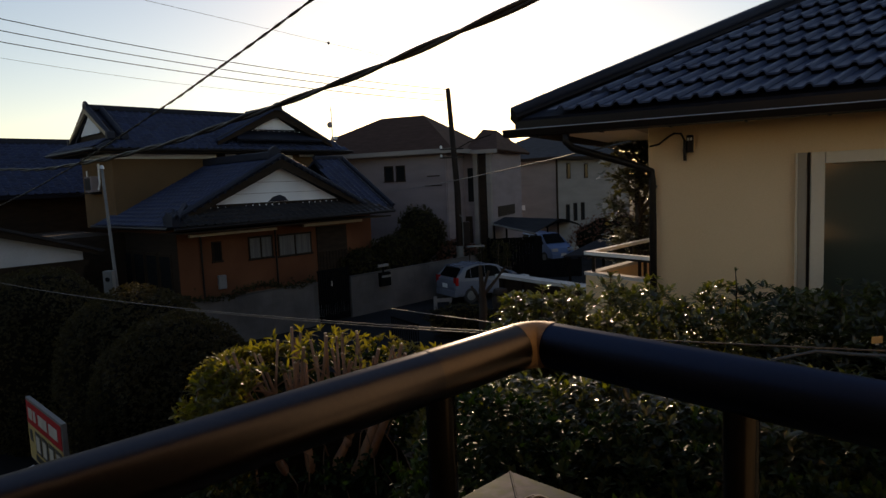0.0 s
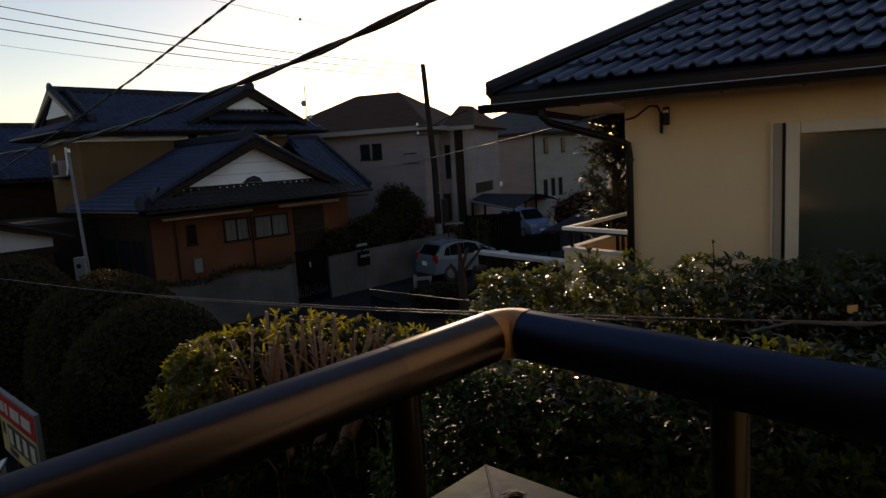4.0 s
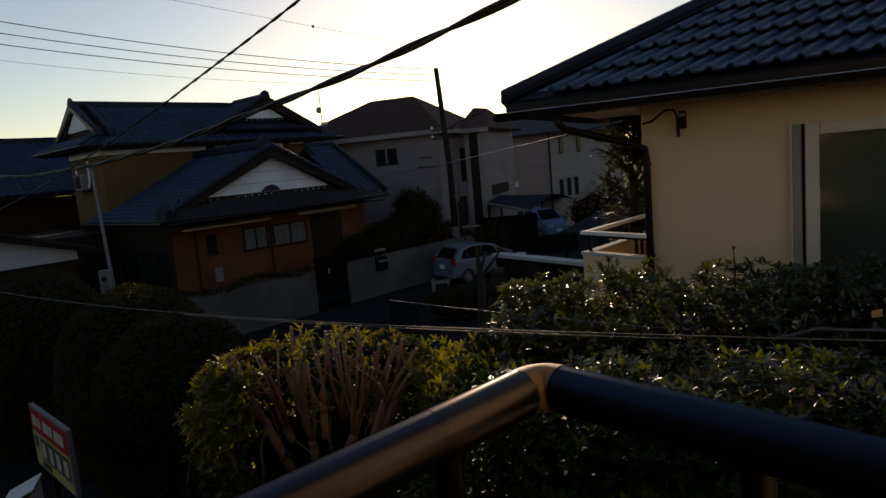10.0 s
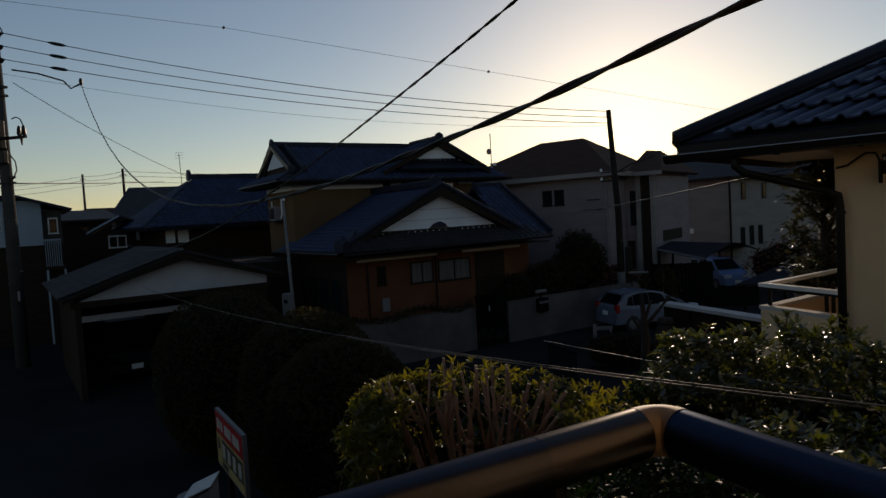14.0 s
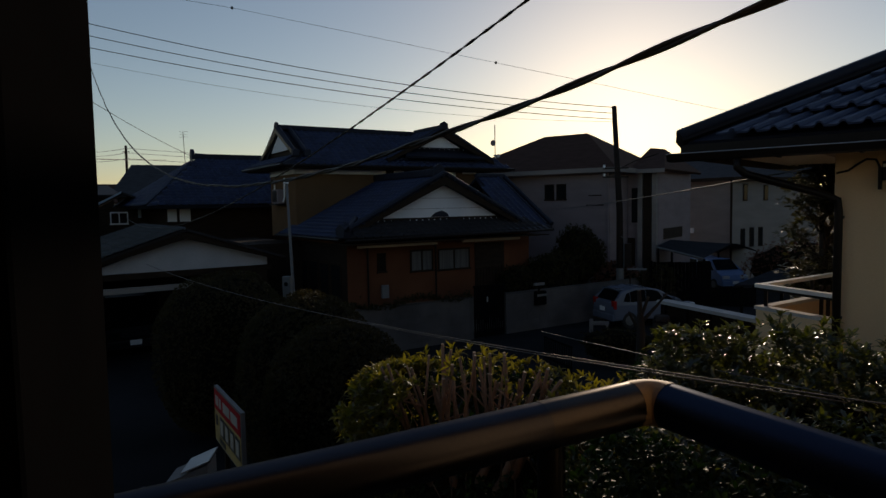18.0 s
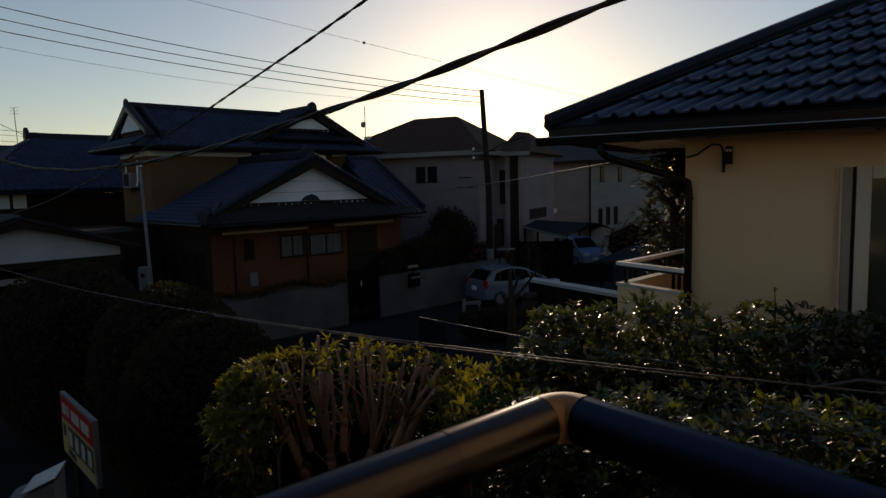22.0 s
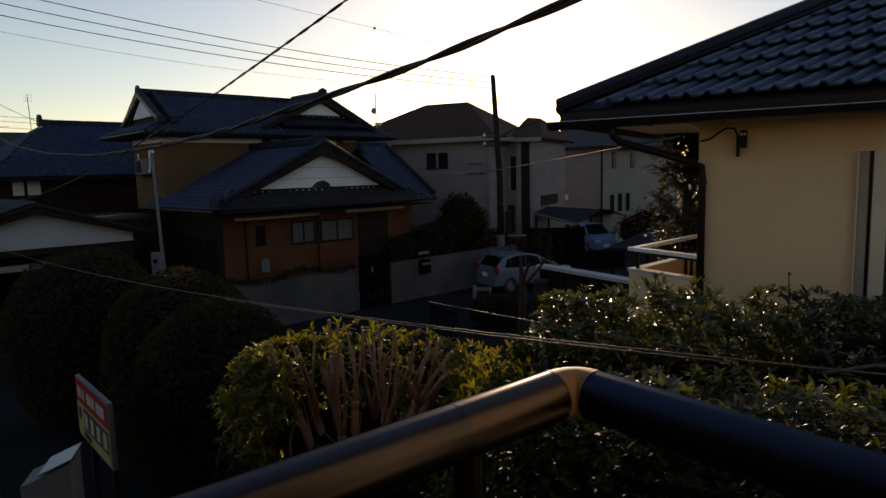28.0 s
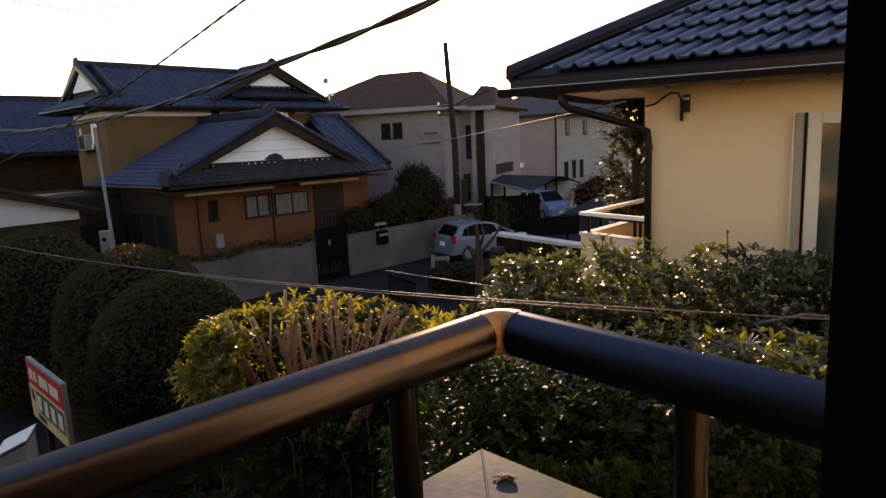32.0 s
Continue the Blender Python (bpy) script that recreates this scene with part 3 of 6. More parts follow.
# light caught along the lip, put in as a bright steel line
part("lip", tube([(-0.10, -0.126, 5.072), (9.4, -0.126, 5.072)], 0.006, 8), STEEL, gut, "bright strip for light caught on the gutter lip")
for k in range(12):
    part("bracket", box(0.3 + 0.7 * k, 0.325 + 0.7 * k, -0.115, -0.002, 4.975, 4.985), BROWN_METAL, gut)
# round hip cap, then the flat verge strip under it
hip = [(0.0, 0.0, EZ + 0.062), (top, top, EZ + K * top + 0.12)]
part("hip_cap", tube(hip, 0.075, 10), RIDGE, nh, smooth=True)
# added pale strip, drawing the lit line along the hip
part("hip_light_line", tube([(-0.04, 0.04, EZ + 0.130), (top - 0.04, top + 0.04, EZ + K * top + 0.19)], 0.016, 6), STEEL, nh, "pale strip for the light along the hip")
part("hip_strip", tube([(0.0, 0.0, EZ + 0.01), (top, top, EZ + K * top + 0.01)], 0.10, 4), BROWN_METAL, nh)
pipe = [(0.62, -0.06, 4.985), (0.62, -0.06, 4.90), (0.68, 0.0, 4.83), (1.30, 0.56, 4.60), (1.42, 0.585, 4.54), (1.43, 0.59, 4.42), (1.43, 0.59, 0.1)]
dp = part("downpipe", tube(pipe, 0.041, 14), BROWN_METAL, nh, smooth=True)
for z in (4.35, 3.3, 2.1, 0.9):
    part("pipe_clip", box(1.385, 1.475, 0.575, 0.65, z, z + 0.03), BROWN_METAL, dp)
sb = part("service_bracket", box(1.795, 1.865, 0.585, 0.648, 4.73, 4.92, 0.006), BROWN_METAL, nh, "dark cable terminal box")
part("terminal", box(1.805, 1.825, 0.575, 0.584, 4.86, 4.89), WHITE_PAINT, sb)
part("terminal", box(1.835, 1.855, 0.575, 0.584, 4.86, 4.89), WHITE_PAINT, sb)
part("arm", box(1.765, 1.792, 0.56, 0.648, 4.64, 4.86), BROWN_METAL, sb)
part("lead", tube([(1.78, 0.60, 4.85), (1.74, 0.60, 4.94), (1.66, 0.61, 4.95), (1.58, 0.61, 4.90), (1.50, 0.61, 4.84), (1.40, 0.60, 4.82)], 0.011, 8), CABLE, sb)
# window with outer casing
nw = part("window", box(3.14, 4.80, 0.70, 0.74, 2.80, 4.52), FRAME_CREAM, nh)
# the guide's lit edge, shaded face and dark groove are coloured in
part("shutter_edge", box(2.862, 2.880, 0.580, 0.648, 2.70, 4.66, 0.003), FRAME_CREAM, nw)
part("shutter_guide", box(2.882, 2.965, 0.600, 0.648, 2.70, 4.66, 0.006), GUIDE, nw)
part("shutter_groove", box(2.968, 2.995, 0.61, 0.649, 2.70, 4.66), BROWN_METAL, nw)
part("frame_side", box(2.998, 3.125, 0.565, 0.66, 2.70, 4.66, 0.008), FRAME_CREAM, nw)
part("frame_head", box(3.128, 4.90, 0.565, 0.66, 4.54, 4.66, 0.008), FRAME_CREAM, nw)
part("frame_sill", box(3.128, 4.90, 0.54, 0.66, 2.68, 2.78, 0.008), FRAME_CREAM, nw)
part("frame_side", box(4.78, 4.90, 0.57, 0.66, 2.785, 4.535, 0.008), FRAME_CREAM, nw)
part("pane", box(3.128, 4.0, 0.675, 0.685, 2.785, 4.535), PANE_GREEN, nw)
part("pane", box(3.95, 4.78, 0.655, 0.665, 2.785, 4.535), PANE_GREEN, nw)
part("stile", box(3.93, 3.98, 0.645, 0.69, 2.785, 4.535), FRAME_CREAM, nw)
# balcony in the angle of its far side, a skewed plan
BC, BA, BB = Vector((0.395, 1.56)), Vector((1.372, 0.99)), Vector((1.10, 4.20))
bz = 3.46
bal = part("balcony", prism([tuple(BC), tuple(BA), (1.372, 4.2), tuple(BB)], "z", 2.55, 2.68), CREAM, nh)


def edge_box(a, b, w, z0, z1):
    """A bar from a to b in plan, w wide to the inner side."""
    d = (b - a).normalized()
    n = Vector((-d.y, d.x)) if a == BA else Vector((d.y, -d.x))
    n = -n if n.dot(Vector((1.3, 2.6)) - a) < 0 else n
    return prism([tuple(a), tuple(b), tuple(b + n * w), tuple(a + n * w)], "z", z0, z1)


AC = (BA - BC).normalized()
BD = (BB - BC).normalized()
part("front_wall", edge_box(BC, BA, 0.10, 2.68, bz - 0.28), CREAM, bal)
part("side_wall", edge_box(BC + BD * 0.13, BB, 0.10, 2.68, bz - 0.28), CREAM, bal)
part("wall_cap", edge_box(BC - AC * 0.03, BA, 0.13, bz - 0.277, bz - 0.235), CONCRETE, bal)
part("wall_cap", edge_box(BC + BD * 0.15, BB, 0.13, bz - 0.277, bz - 0.235), CONCRETE, bal)
part("hand_rail", edge_box(BC - AC * 0.03, BA, 0.085, bz, bz + 0.045), WHITE_PAINT, bal)
part("hand_rail", edge_box(BC + BD * 0.10, BB, 0.085, bz, bz + 0.045), WHITE_PAINT, bal)
part("under_rail", edge_box(BC + AC * 0.02, BA, 0.04, bz - 0.03, bz - 0.002), BROWN_METAL, bal)
for q in (BC + (AC + BD) * 0.09, BC + BD * 1.35 + AC * 0.03, BC + BD * 2.4 + AC * 0.03):
    part("rail_post", box(q.x - 0.02, q.x + 0.02, q.y - 0.02, q.y + 0.02, bz - 0.235, bz), BROWN_METAL, bal)
for k in range(5):
    q = Vector((1.31 - 0.085 * k, 2.15 + 0.05 * k))
    part("baluster", box(q.x - 0.022, q.x + 0.022, q.y, q.y + 0.03, 2.68, bz - 0.02), WOOD_DARK, bal)

# ---- Japanese house across the street ----
jh = thing("tiled_house", pose(-6.81, 19.85, 0, 0, 0, 47), "traditional house with blue tiled gables and rust-brown walls", "house")
part("ground_wall", box(-1.25, 5.3, 0.12, 4.5, 0.1, 3.45), STUCCO_RUST, jh)
part("set_back_wall", box(5.3, 6.6, 0.5, 4.5, 0.1, 3.75), STUCCO_RUST, jh)
part("plinth", box(-1.30, 5.35, 0.08, 4.4, 0.0, 0.4), CONCRETE, jh)
part("back_wall", box(-6.2, -1.25, 3.9, 9.8, 0.1, 3.3), WOOD_DARK, jh)
part("upper_wall", box(-1.24, 7.0, 4.5, 7.3, 3.45, 6.05), STUCCO_OCHRE, jh)
part("upper_band", box(-1.26, 2.54, 4.475, 4.498, 5.82, 6.04), PLASTER_WHITE, jh)
part("upper_band", box(-1.265, -1.243, 4.5, 7.32, 5.82, 6.04), PLASTER_WHITE, jh)
part("upper_band", box(2.92, 3.38, 4.475, 4.498, 5.82, 6.04), PLASTER_WHITE, jh)
part("upper_band", box(5.5, 5.95, 4.475, 4.498, 5.74, 5.96), PLASTER_WHITE, jh)
part("upper_band", box(6.3, 7.05, 4.475, 4.498, 5.90, 6.04), PLASTER_WHITE, jh)
for x in (2.6, 3.45):
    part("corner_post", box(x, x + 0.26, 4.44, 4.499, 4.6, 6.04), WOOD_DARK, jh)
for x in (3.8, 4.6):
    window(jh, x, x + 0.8, 4.49, 5.2, 5.95, WOOD_DARK, PANE, 0)
# lower gable: ridge towards the street
RX, RZ1 = 2.13, 5.55
SL = 0.50
zl = RZ1 - SL * (RX + 1.75)
part("roof_left", slab([(-1.75, -0.45, zl), (RX, -0.45, RZ1), (RX, 4.6, RZ1), (-1.75, 5.2, zl)], 0.10), RIDGE, jh)
part("roof_right", slab([(RX, -0.45, RZ1), (5.7, -0.45, RZ1 - SL * 3.57), (5.7, 4.6, RZ1 - SL * 3.57), (RX, 4.6, RZ1)], 0.10), RIDGE, jh)
part("main_ridge", box(RX - 0.14, RX + 0.14, -0.02, 4.6, RZ1 + 0.0, RZ1 + 0.26, 0.05), RIDGE, jh)
part("ridge_end_tile", prism([(RX - 0.24, RZ1 - 0.02), (RX + 0.24, RZ1 - 0.02), (RX + 0.2, RZ1 + 0.3), (RX, RZ1 + 0.42), (RX - 0.2, RZ1 + 0.3)], "y", -0.12, -0.02), RIDGE, jh)
tri = [(-0.18, 4.16), (4.55, 4.16), (RX + 0.02, 5.36)]
part("gable_panel", prism(tri, "y", -0.10, -0.02), PLASTER_WHITE, jh, "white plaster gable panel")
for k in range(2):
    z = 4.45 + 0.35 * k
    part("panel_joint", box(0.45 + 0.68 * k, 3.85 - 0.72 * k, -0.108, -0.099, z, z + 0.012), GREY_WALL, jh)
part("gable_ornament", prism([(1.75, 4.17), (2.5, 4.17), (2.4, 4.30), (2.2, 4.38), (1.95, 4.32)], "y", -0.13, -0.098), RIDGE, jh)
for a, b in (((-1.62, RZ1 - SL * 3.75), (RX, RZ1)), ((5.6, RZ1 - SL * 3.47), (RX, RZ1))):
    part("barge_board", prism([(a[0], a[1] - 0.12), (b[0], b[1] - 0.30), (b[0], b[1] - 0.02), (a[0], a[1] + 0.02)], "y", -0.46, -0.36), WOOD_DARK, jh)
    part("verge_tiles", tube([(a[0], -0.42, a[1] + 0.10), (b[0], -0.42, b[1] + 0.10)], 0.09, 8), RIDGE, jh)
for k in range(15):          # round end tiles down both verges
    for s, n in ((-1, 3.7), (1, 3.4)):
        u = (k + 0.5) / 15 * n
        part("verge_end_tile", tube([(RX + s * u, -0.56, RZ1 - SL * u + 0.02), (RX + s * u, -0.36, RZ1 - SL * u + 0.04)], [0.036, 0.045], 8), RIDGE, jh)
# ornaments where the ridges end
for x, y, z in ((-1.70, -0.46, RZ1 - SL * 3.83), (-1.86, -1.0, 3.60)):
    orn = part("ridge_ornament", prism([(y - 0.20, z + 0.04), (y + 0.16, z + 0.04), (y + 0.20, z + 0.22), (y + 0.05, z + 0.34), (y - 0.12, z + 0.40), (y - 0.26, z + 0.30)], "x", x - 0.10, x + 0.10), RIDGE, jh)
    part("curl", tube([(x, y - 0.24, z + 0.30), (x, y - 0.34, z + 0.38), (x, y - 0.30, z + 0.48)], [0.07, 0.055, 0.03], 8), RIDGE, orn)
# skirt roof under the gable
part("skirt_roof", slab([(-1.8, -0.95, 3.60), (6.5, -0.95, 3.66), (5.6, 0.12, 4.13), (-0.9, 0.12, 4.13)], 0.09), RIDGE, jh)
part("skirt_edge", tube([(-0.35, -0.06, 4.12), (4.75, -0.06, 4.12)], 0.05, 8), WOOD_DARK, jh)
for k in range(21):
    part("end_tile", tube([(-0.25 + 0.24 * k, -0.12, 4.085), (-0.25 + 0.24 * k, -0.105, 4.085)], 0.021, 8), PLASTER_WHITE, jh)
part("corner_ridge", tube([(-1.82, -0.97, 3.68), (-0.95, 0.08, 4.2)], 0.09, 8), RIDGE, jh)
part("corner_ridge", tube([(-1.78, -0.5, zl + 0.1), (-1.25, -0.45, zl + 0.36)], 0.10, 8), RIDGE, jh)
part("gutter", tube([(-1.82, -1.0, 3.54), (6.5, -1.0, 3.60)], 0.05, 8), BROWN_METAL, jh)
part("gutter", tube([(-1.82, -0.6, zl - 0.05), (-1.82, 5.2, zl - 0.05)], 0.05, 8), BROWN_METAL, jh)
part("eave_beam", box(-1.2, 1.7, -0.60, -0.50, 3.27, 3.35), WOOD_BEAM, jh)
part("eave_beam", box(2.7, 5.2, -0.66, -0.56, 3.29, 3.38), WOOD_BEAM, jh)
part("eave_soffit", box(-1.75, 6.4, -0.9, 0.12, 3.40, 3.44), WOOD_DARK, jh)
# side wing: a plain slope with a verge roll at its end
WL, WX, WY0, WZ0, WY1, WZ1 = 5.65, 7.08, -0.3, 3.70, 2.62, 5.66
part("wing_roof", slab([(WL - 0.6, WY0, WZ0), (WX, WY0, WZ0), (WX, WY1, WZ1), (WL, WY1, WZ1)], 0.09), RIDGE, jh)
part("wing_roof_back", slab([(WX, WY1, WZ1), (WX, WY1 + 1.9, WZ1 - 1.2), (WL, WY1 + 1.9, WZ1 - 1.2), (WL, WY1, WZ1)], 0.09), RIDGE, jh)
part("wing_ridge", box(WL, WX, WY1 - 0.10, WY1 + 0.10, WZ1, WZ1 + 0.16, 0.04), RIDGE, jh)
part("verge_tiles", tube([(WX, WY0, WZ0 + 0.08), (WX, WY1, WZ1 + 0.08)], 0.085, 8), RIDGE, jh)
part("verge_tiles", tube([(WX - 0.3, WY0, WZ0 + 0.08), (WX - 0.3, WY1, WZ1 + 0.08)], 0.07, 8), RIDGE, jh)
part("barge_board", prism([(WY0, WZ0 - 0.16), (WY1, WZ1 - 0.18), (WY1, WZ1 - 0.02), (WY0, WZ0)], "x", WX - 0.06, WX + 0.02), WOOD_DARK, jh)
part("wing_gable", prism([(0.5, 3.76), (4.5, 3.76), (4.4, 4.3), (WY1, WZ1 - 0.12), (0.5, 4.1)], "x", 6.45, 6.58), STUCCO_RUST, jh)
# upper roofs
UE, UR, UY0, UY1 = 6.12, 7.60, 3.72, 6.0
UX = -1.32
US = (UR - UE) / (UY1 - UY0)
part("upper_roof_front", slab([(-1.9, UY0, UE), (8.5, UY0, UE), (6.6, UY1, UR), (UX, UY1, UR), (UX, 4.25, UE + (4.25 - UY0) * US)], 0.12), RIDGE, jh)
part("upper_roof_back", slab([(8.5, 8.3, UE), (-1.9, 8.3, UE), (UX, 7.75, UE + 0.34), (UX, UY1, UR), (6.6, UY1, UR)], 0.12), RIDGE, jh)
part("upper_roof_side", slab([(-2.0, 8.35, UE + 0.03), (-2.0, UY0 - 0.05, UE + 0.03), (UX + 0.1, 4.2, UE + 0.40), (UX + 0.1, 7.8, UE + 0.40)], 0.12), RIDGE, jh)
part("upper_roof_end", slab([(8.5, UY0, UE), (8.5, 8.3, UE), (6.6, UY1, UR)], 0.12), RIDGE, jh)
part("side_gable_wall", prism([(4.2, UE + 0.40), (7.8, UE + 0.40), (UY1, UR - 0.05)], "x", UX + 0.10, UX + 0.24), WOOD_DARK, jh)
part("side_gable_panel", prism([(5.05, UE + 0.62), (6.95, UE + 0.62), (UY1, UR - 0.20)], "x", UX + 0.02, UX + 0.09), PLASTER_WHITE, jh, "white plaster gable panel")
for y in (4.1, 7.9):
    part("barge_board", prism([(y, UE + 0.34), (UY1, UR - 0.13), (UY1, UR + 0.02), (y, UE + 0.46)], "x", UX - 0.12, UX - 0.04), WOOD_BEAM, jh)
for x in (UX - 0.02, UX + 0.42):
    for y, zz in ((4.15, UE + 0.42), (7.85, UE + 0.42)):
        vt = part("verge_tiles", tube([(x, y, zz), (x, UY1, UR + 0.10)], 0.10, 8), RIDGE, jh)
        part("end_block", box(x - 0.13, x + 0.13, y - 0.10, y + 0.10, zz - 0.10, zz + 0.16, 0.04), RIDGE, vt)
part("main_ridge", box(UX - 0.02, 4.9, UY1 - 0.14, UY1 + 0.14, UR - 0.02, UR + 0.18, 0.05), RIDGE, jh)
part("ridge_end_tile", prism([(UY1 - 0.2, UR), (UY1 + 0.2, UR), (UY1 + 0.15, UR + 0.2), (UY1, UR + 0.29), (UY1 - 0.15, UR + 0.2)], "x", UX - 0.10, UX - 0.02), RIDGE, jh)
XG, CZ = 4.9, 7.72        # the cross gable and its ridge height
part("cross_roof", slab([(XG - 2.6, 3.85, CZ - 1.32), (XG, 3.85, CZ), (XG, UY1, CZ), (XG - 2.6, 4.4, CZ - 1.32)], 0.10), RIDGE, jh)
part("cross_roof", slab([(XG + 2.7, 3.85, CZ - 1.35), (XG + 2.7, 4.4, CZ - 1.35), (XG, UY1, CZ), (XG, 3.85, CZ)], 0.10), RIDGE, jh)
part("main_ridge", box(XG - 0.13, XG + 0.13, 3.80, UY1, CZ - 0.02, CZ + 0.14, 0.05), RIDGE, jh)
part("ridge_end_tile", prism([(XG - 0.2, CZ - 0.05), (XG + 0.2, CZ - 0.05), (XG + 0.17, CZ + 0.18), (XG, CZ + 0.27), (XG - 0.17, CZ + 0.18)], "y", 3.70, 3.80), RIDGE, jh)
part("gable_panel", prism([(XG - 0.95, 6.93), (XG + 0.95, 6.95), (XG + 0.03, 7.44)], "y", 4.0, 4.06), PLASTER_WHITE, jh, "white plaster gable panel")
for s in (-1, 1):
    part("barge_board", prism([(XG + s * 2.6, CZ - 1.44), (XG, CZ - 0.30), (XG, CZ), (XG + s * 2.6, CZ - 1.26)], "y", 3.80, 3.90), WOOD_DARK, jh)
    part("verge_tiles", tube([(XG + s * 2.6, 3.85, CZ - 1.26), (XG, 3.85, CZ + 0.06)], 0.08, 8), RIDGE, jh)
part("skirt_roof", slab([(XG - 1.9, 3.62, 6.52), (XG + 2.0, 3.62, 6.52), (XG + 1.4, 4.3, 6.92), (XG - 1.4, 4.3, 6.92)], 0.08), RIDGE, jh)
for k in range(10):
    part("end_tile", tube([(XG - 1.08 + 0.24 * k, 3.92, 6.87), (XG - 1.08 + 0.24 * k, 3.935, 6.87)], 0.020, 8), PLASTER_WHITE, jh)
part("gutter", tube([(-1.95, UY0 - 0.05, UE - 0.04), (8.55, UY0 - 0.05, UE - 0.04)], 0.05, 8), BROWN_METAL, jh)
part("eave_soffit", box(-1.85, 8.4, UY0, 4.5, UE - 0.13, UE - 0.10), WOOD_DARK, jh)
part("gutter", tube([(-2.05, UY0 - 0.05, UE - 0.02), (-2.05, 8.4, UE - 0.02)], 0.05, 8), BROWN_METAL, jh)
part("eave_soffit", box(-1.95, -1.27, 4.5, 8.2, UE - 0.11, UE - 0.08), WOOD_DARK, jh)
# openings on the front
window(jh, 1.05, 1.95, 0.12, 2.33, 3.07, WOOD_DARK, NET_PANE, 1)
window(jh, 2.15, 3.50, 0.12, 2.30, 3.05, WOOD_DARK, NET_PANE, 1)
sw = window(jh, -0.20, 0.12, 0.12, 2.40, 3.03, WOOD_DARK, PANE, 0)
for k in range(4):
    part("bar", box(-0.16 + 0.07 * k, -0.14 + 0.07 * k, 0.05, 0.07, 2.42, 3.0), WOOD_DARK, sw)
ent = part("entrance", box(3.72, 5.05, 0.085, 0.115, 0.2, 3.2), WOOD_DARK, jh, "dark slatted entrance door")
for k in range(9):
    part("slat", box(3.80 + 0.14 * k, 3.84 + 0.14 * k, 0.055, 0.084, 0.25, 2.3), WOOD_DARK, ent)
part("meter_box", box(-0.08, 0.17, 0.02, 0.118, 1.55, 1.98, 0.01), PILLAR_GREY, jh, "pale meter box")
for x in (-0.55, 2.05):
    part("wall_pipe", tube([(x, 0.08, 0.3), (x, 0.08, 3.3)], 0.03, 8), BROWN_METAL, jh)
ac = part("wall_unit", box(-1.56, -1.26, 5.62, 6.26, 4.74, 5.28, 0.02), GREY_WALL, jh, "grey air unit on a bracket")
part("grille", box(-1.575, -1.562, 5.70, 6.18, 4.80, 5.22), BROWN_METAL, ac)
part("bracket", box(-1.60, -1.26, 5.55, 6.55, 4.68, 4.73), BROWN_METAL, ac)
part("pipe_run", tube([(-1.35, 5.40, 5.7), (-1.35, 5.42, 5.0), (-1.38, 5.5, 4.8)], 0.035, 8), WHITE_PAINT, ac)
part("pipe_run", tube([(-1.33, 6.6, 4.72), (-1.33, 6.6, 5.5)], 0.03, 8), WHITE_PAINT, ac)
part("side_boarding", box(-1.272, -1.251, 0.14, 4.48, 0.42, 3.36), WOOD_DARK, jh, "dark timber side boarding")
for k in range(4):
    sp_ = part("side_window", box(-1.300, -1.273, 0.55 + 0.95 * k, 1.35 + 0.95 * k, 0.9, 2.75), WOOD_DARK, jh)
    part("pane", box(-1.306, -1.301, 0.61 + 0.95 * k, 1.29 + 0.95 * k, 1.0, 2.66), PANE, sp_)

# roof tiles, course by course
sl = math.hypot(1, K)
tile_field((0, -0.02, EZ), (1, 0, 0), (0, 1, K), [(0.22, 0.0), (8.9, 0.0), (5.4, top * sl), (top + 0.0, top * sl)], 0.197, 0.47, 0.042, nh, TILE_BLUE, TILE_BLUE, 300, 0.07, 0.19)
n1 = math.hypot(1, SL)
tile_field((-1.75, 5.1, zl), (0, -1, 0), (1, 0, SL), [(0.0, 0.0), (5.5, 0.0), (5.5, 3.8 * n1), (0.55, 3.8 * n1)], 0.27, 0.25, 0.045, jh, TILE_PIECE, TILE_FAR, 290)
# skirt tiles in a darker tile copy, their dimness put into the colour
tile_field((-1.8, -0.97, 3.61), (1, 0, 0), (0, 1.07, 0.53), [(0.15, 0.0), (8.2, 0.0), (7.4, 1.15), (0.9, 1.15)], 0.27, 0.25, 0.045, jh, TILE_DARK, TILE_DARK)
tile_field((3.2, WY0 - 0.02, WZ0 + 0.01), (1, 0, 0), (0, WY1 - WY0, WZ1 - WZ0), [(1.95, 0.0), (3.55, 0.0), (3.55, 3.45), (2.45, 3.45)], 0.27, 0.25, 0.05, jh, TILE_PIECE, TILE_FAR)
ur = math.hypot(UY1 - UY0, UR - UE)
tile_field((-1.9, UY0 - 0.02, UE + 0.01), (1, 0, 0), (0, UY1 - UY0, UR - UE), [(0.2, 0.0), (10.2, 0.0), (8.5, ur), (1.1, ur), (1.1, 0.5)], 0.27, 0.25, 0.05, jh, TILE_PIECE, TILE_FAR)
tile_field((-2.0, 8.35, UE + 0.04), (0, -1, 0), (0.78, 0, 0.37), [(0.1, 0.0), (4.5, 0.0), (4.0, 0.8), (0.5, 0.8)], 0.27, 0.25, 0.045, jh, TILE_PIECE, TILE_FAR)
tile_field((XG - 2.6, UY1, CZ - 1.31), (0, -1, 0), (2.6, 0, 1.32), [(1.6, 0.0), (2.15, 0.0), (2.15, 2.85), (0.1, 2.85)], 0.27, 0.25, 0.045, jh, TILE_PIECE, TILE_FAR)

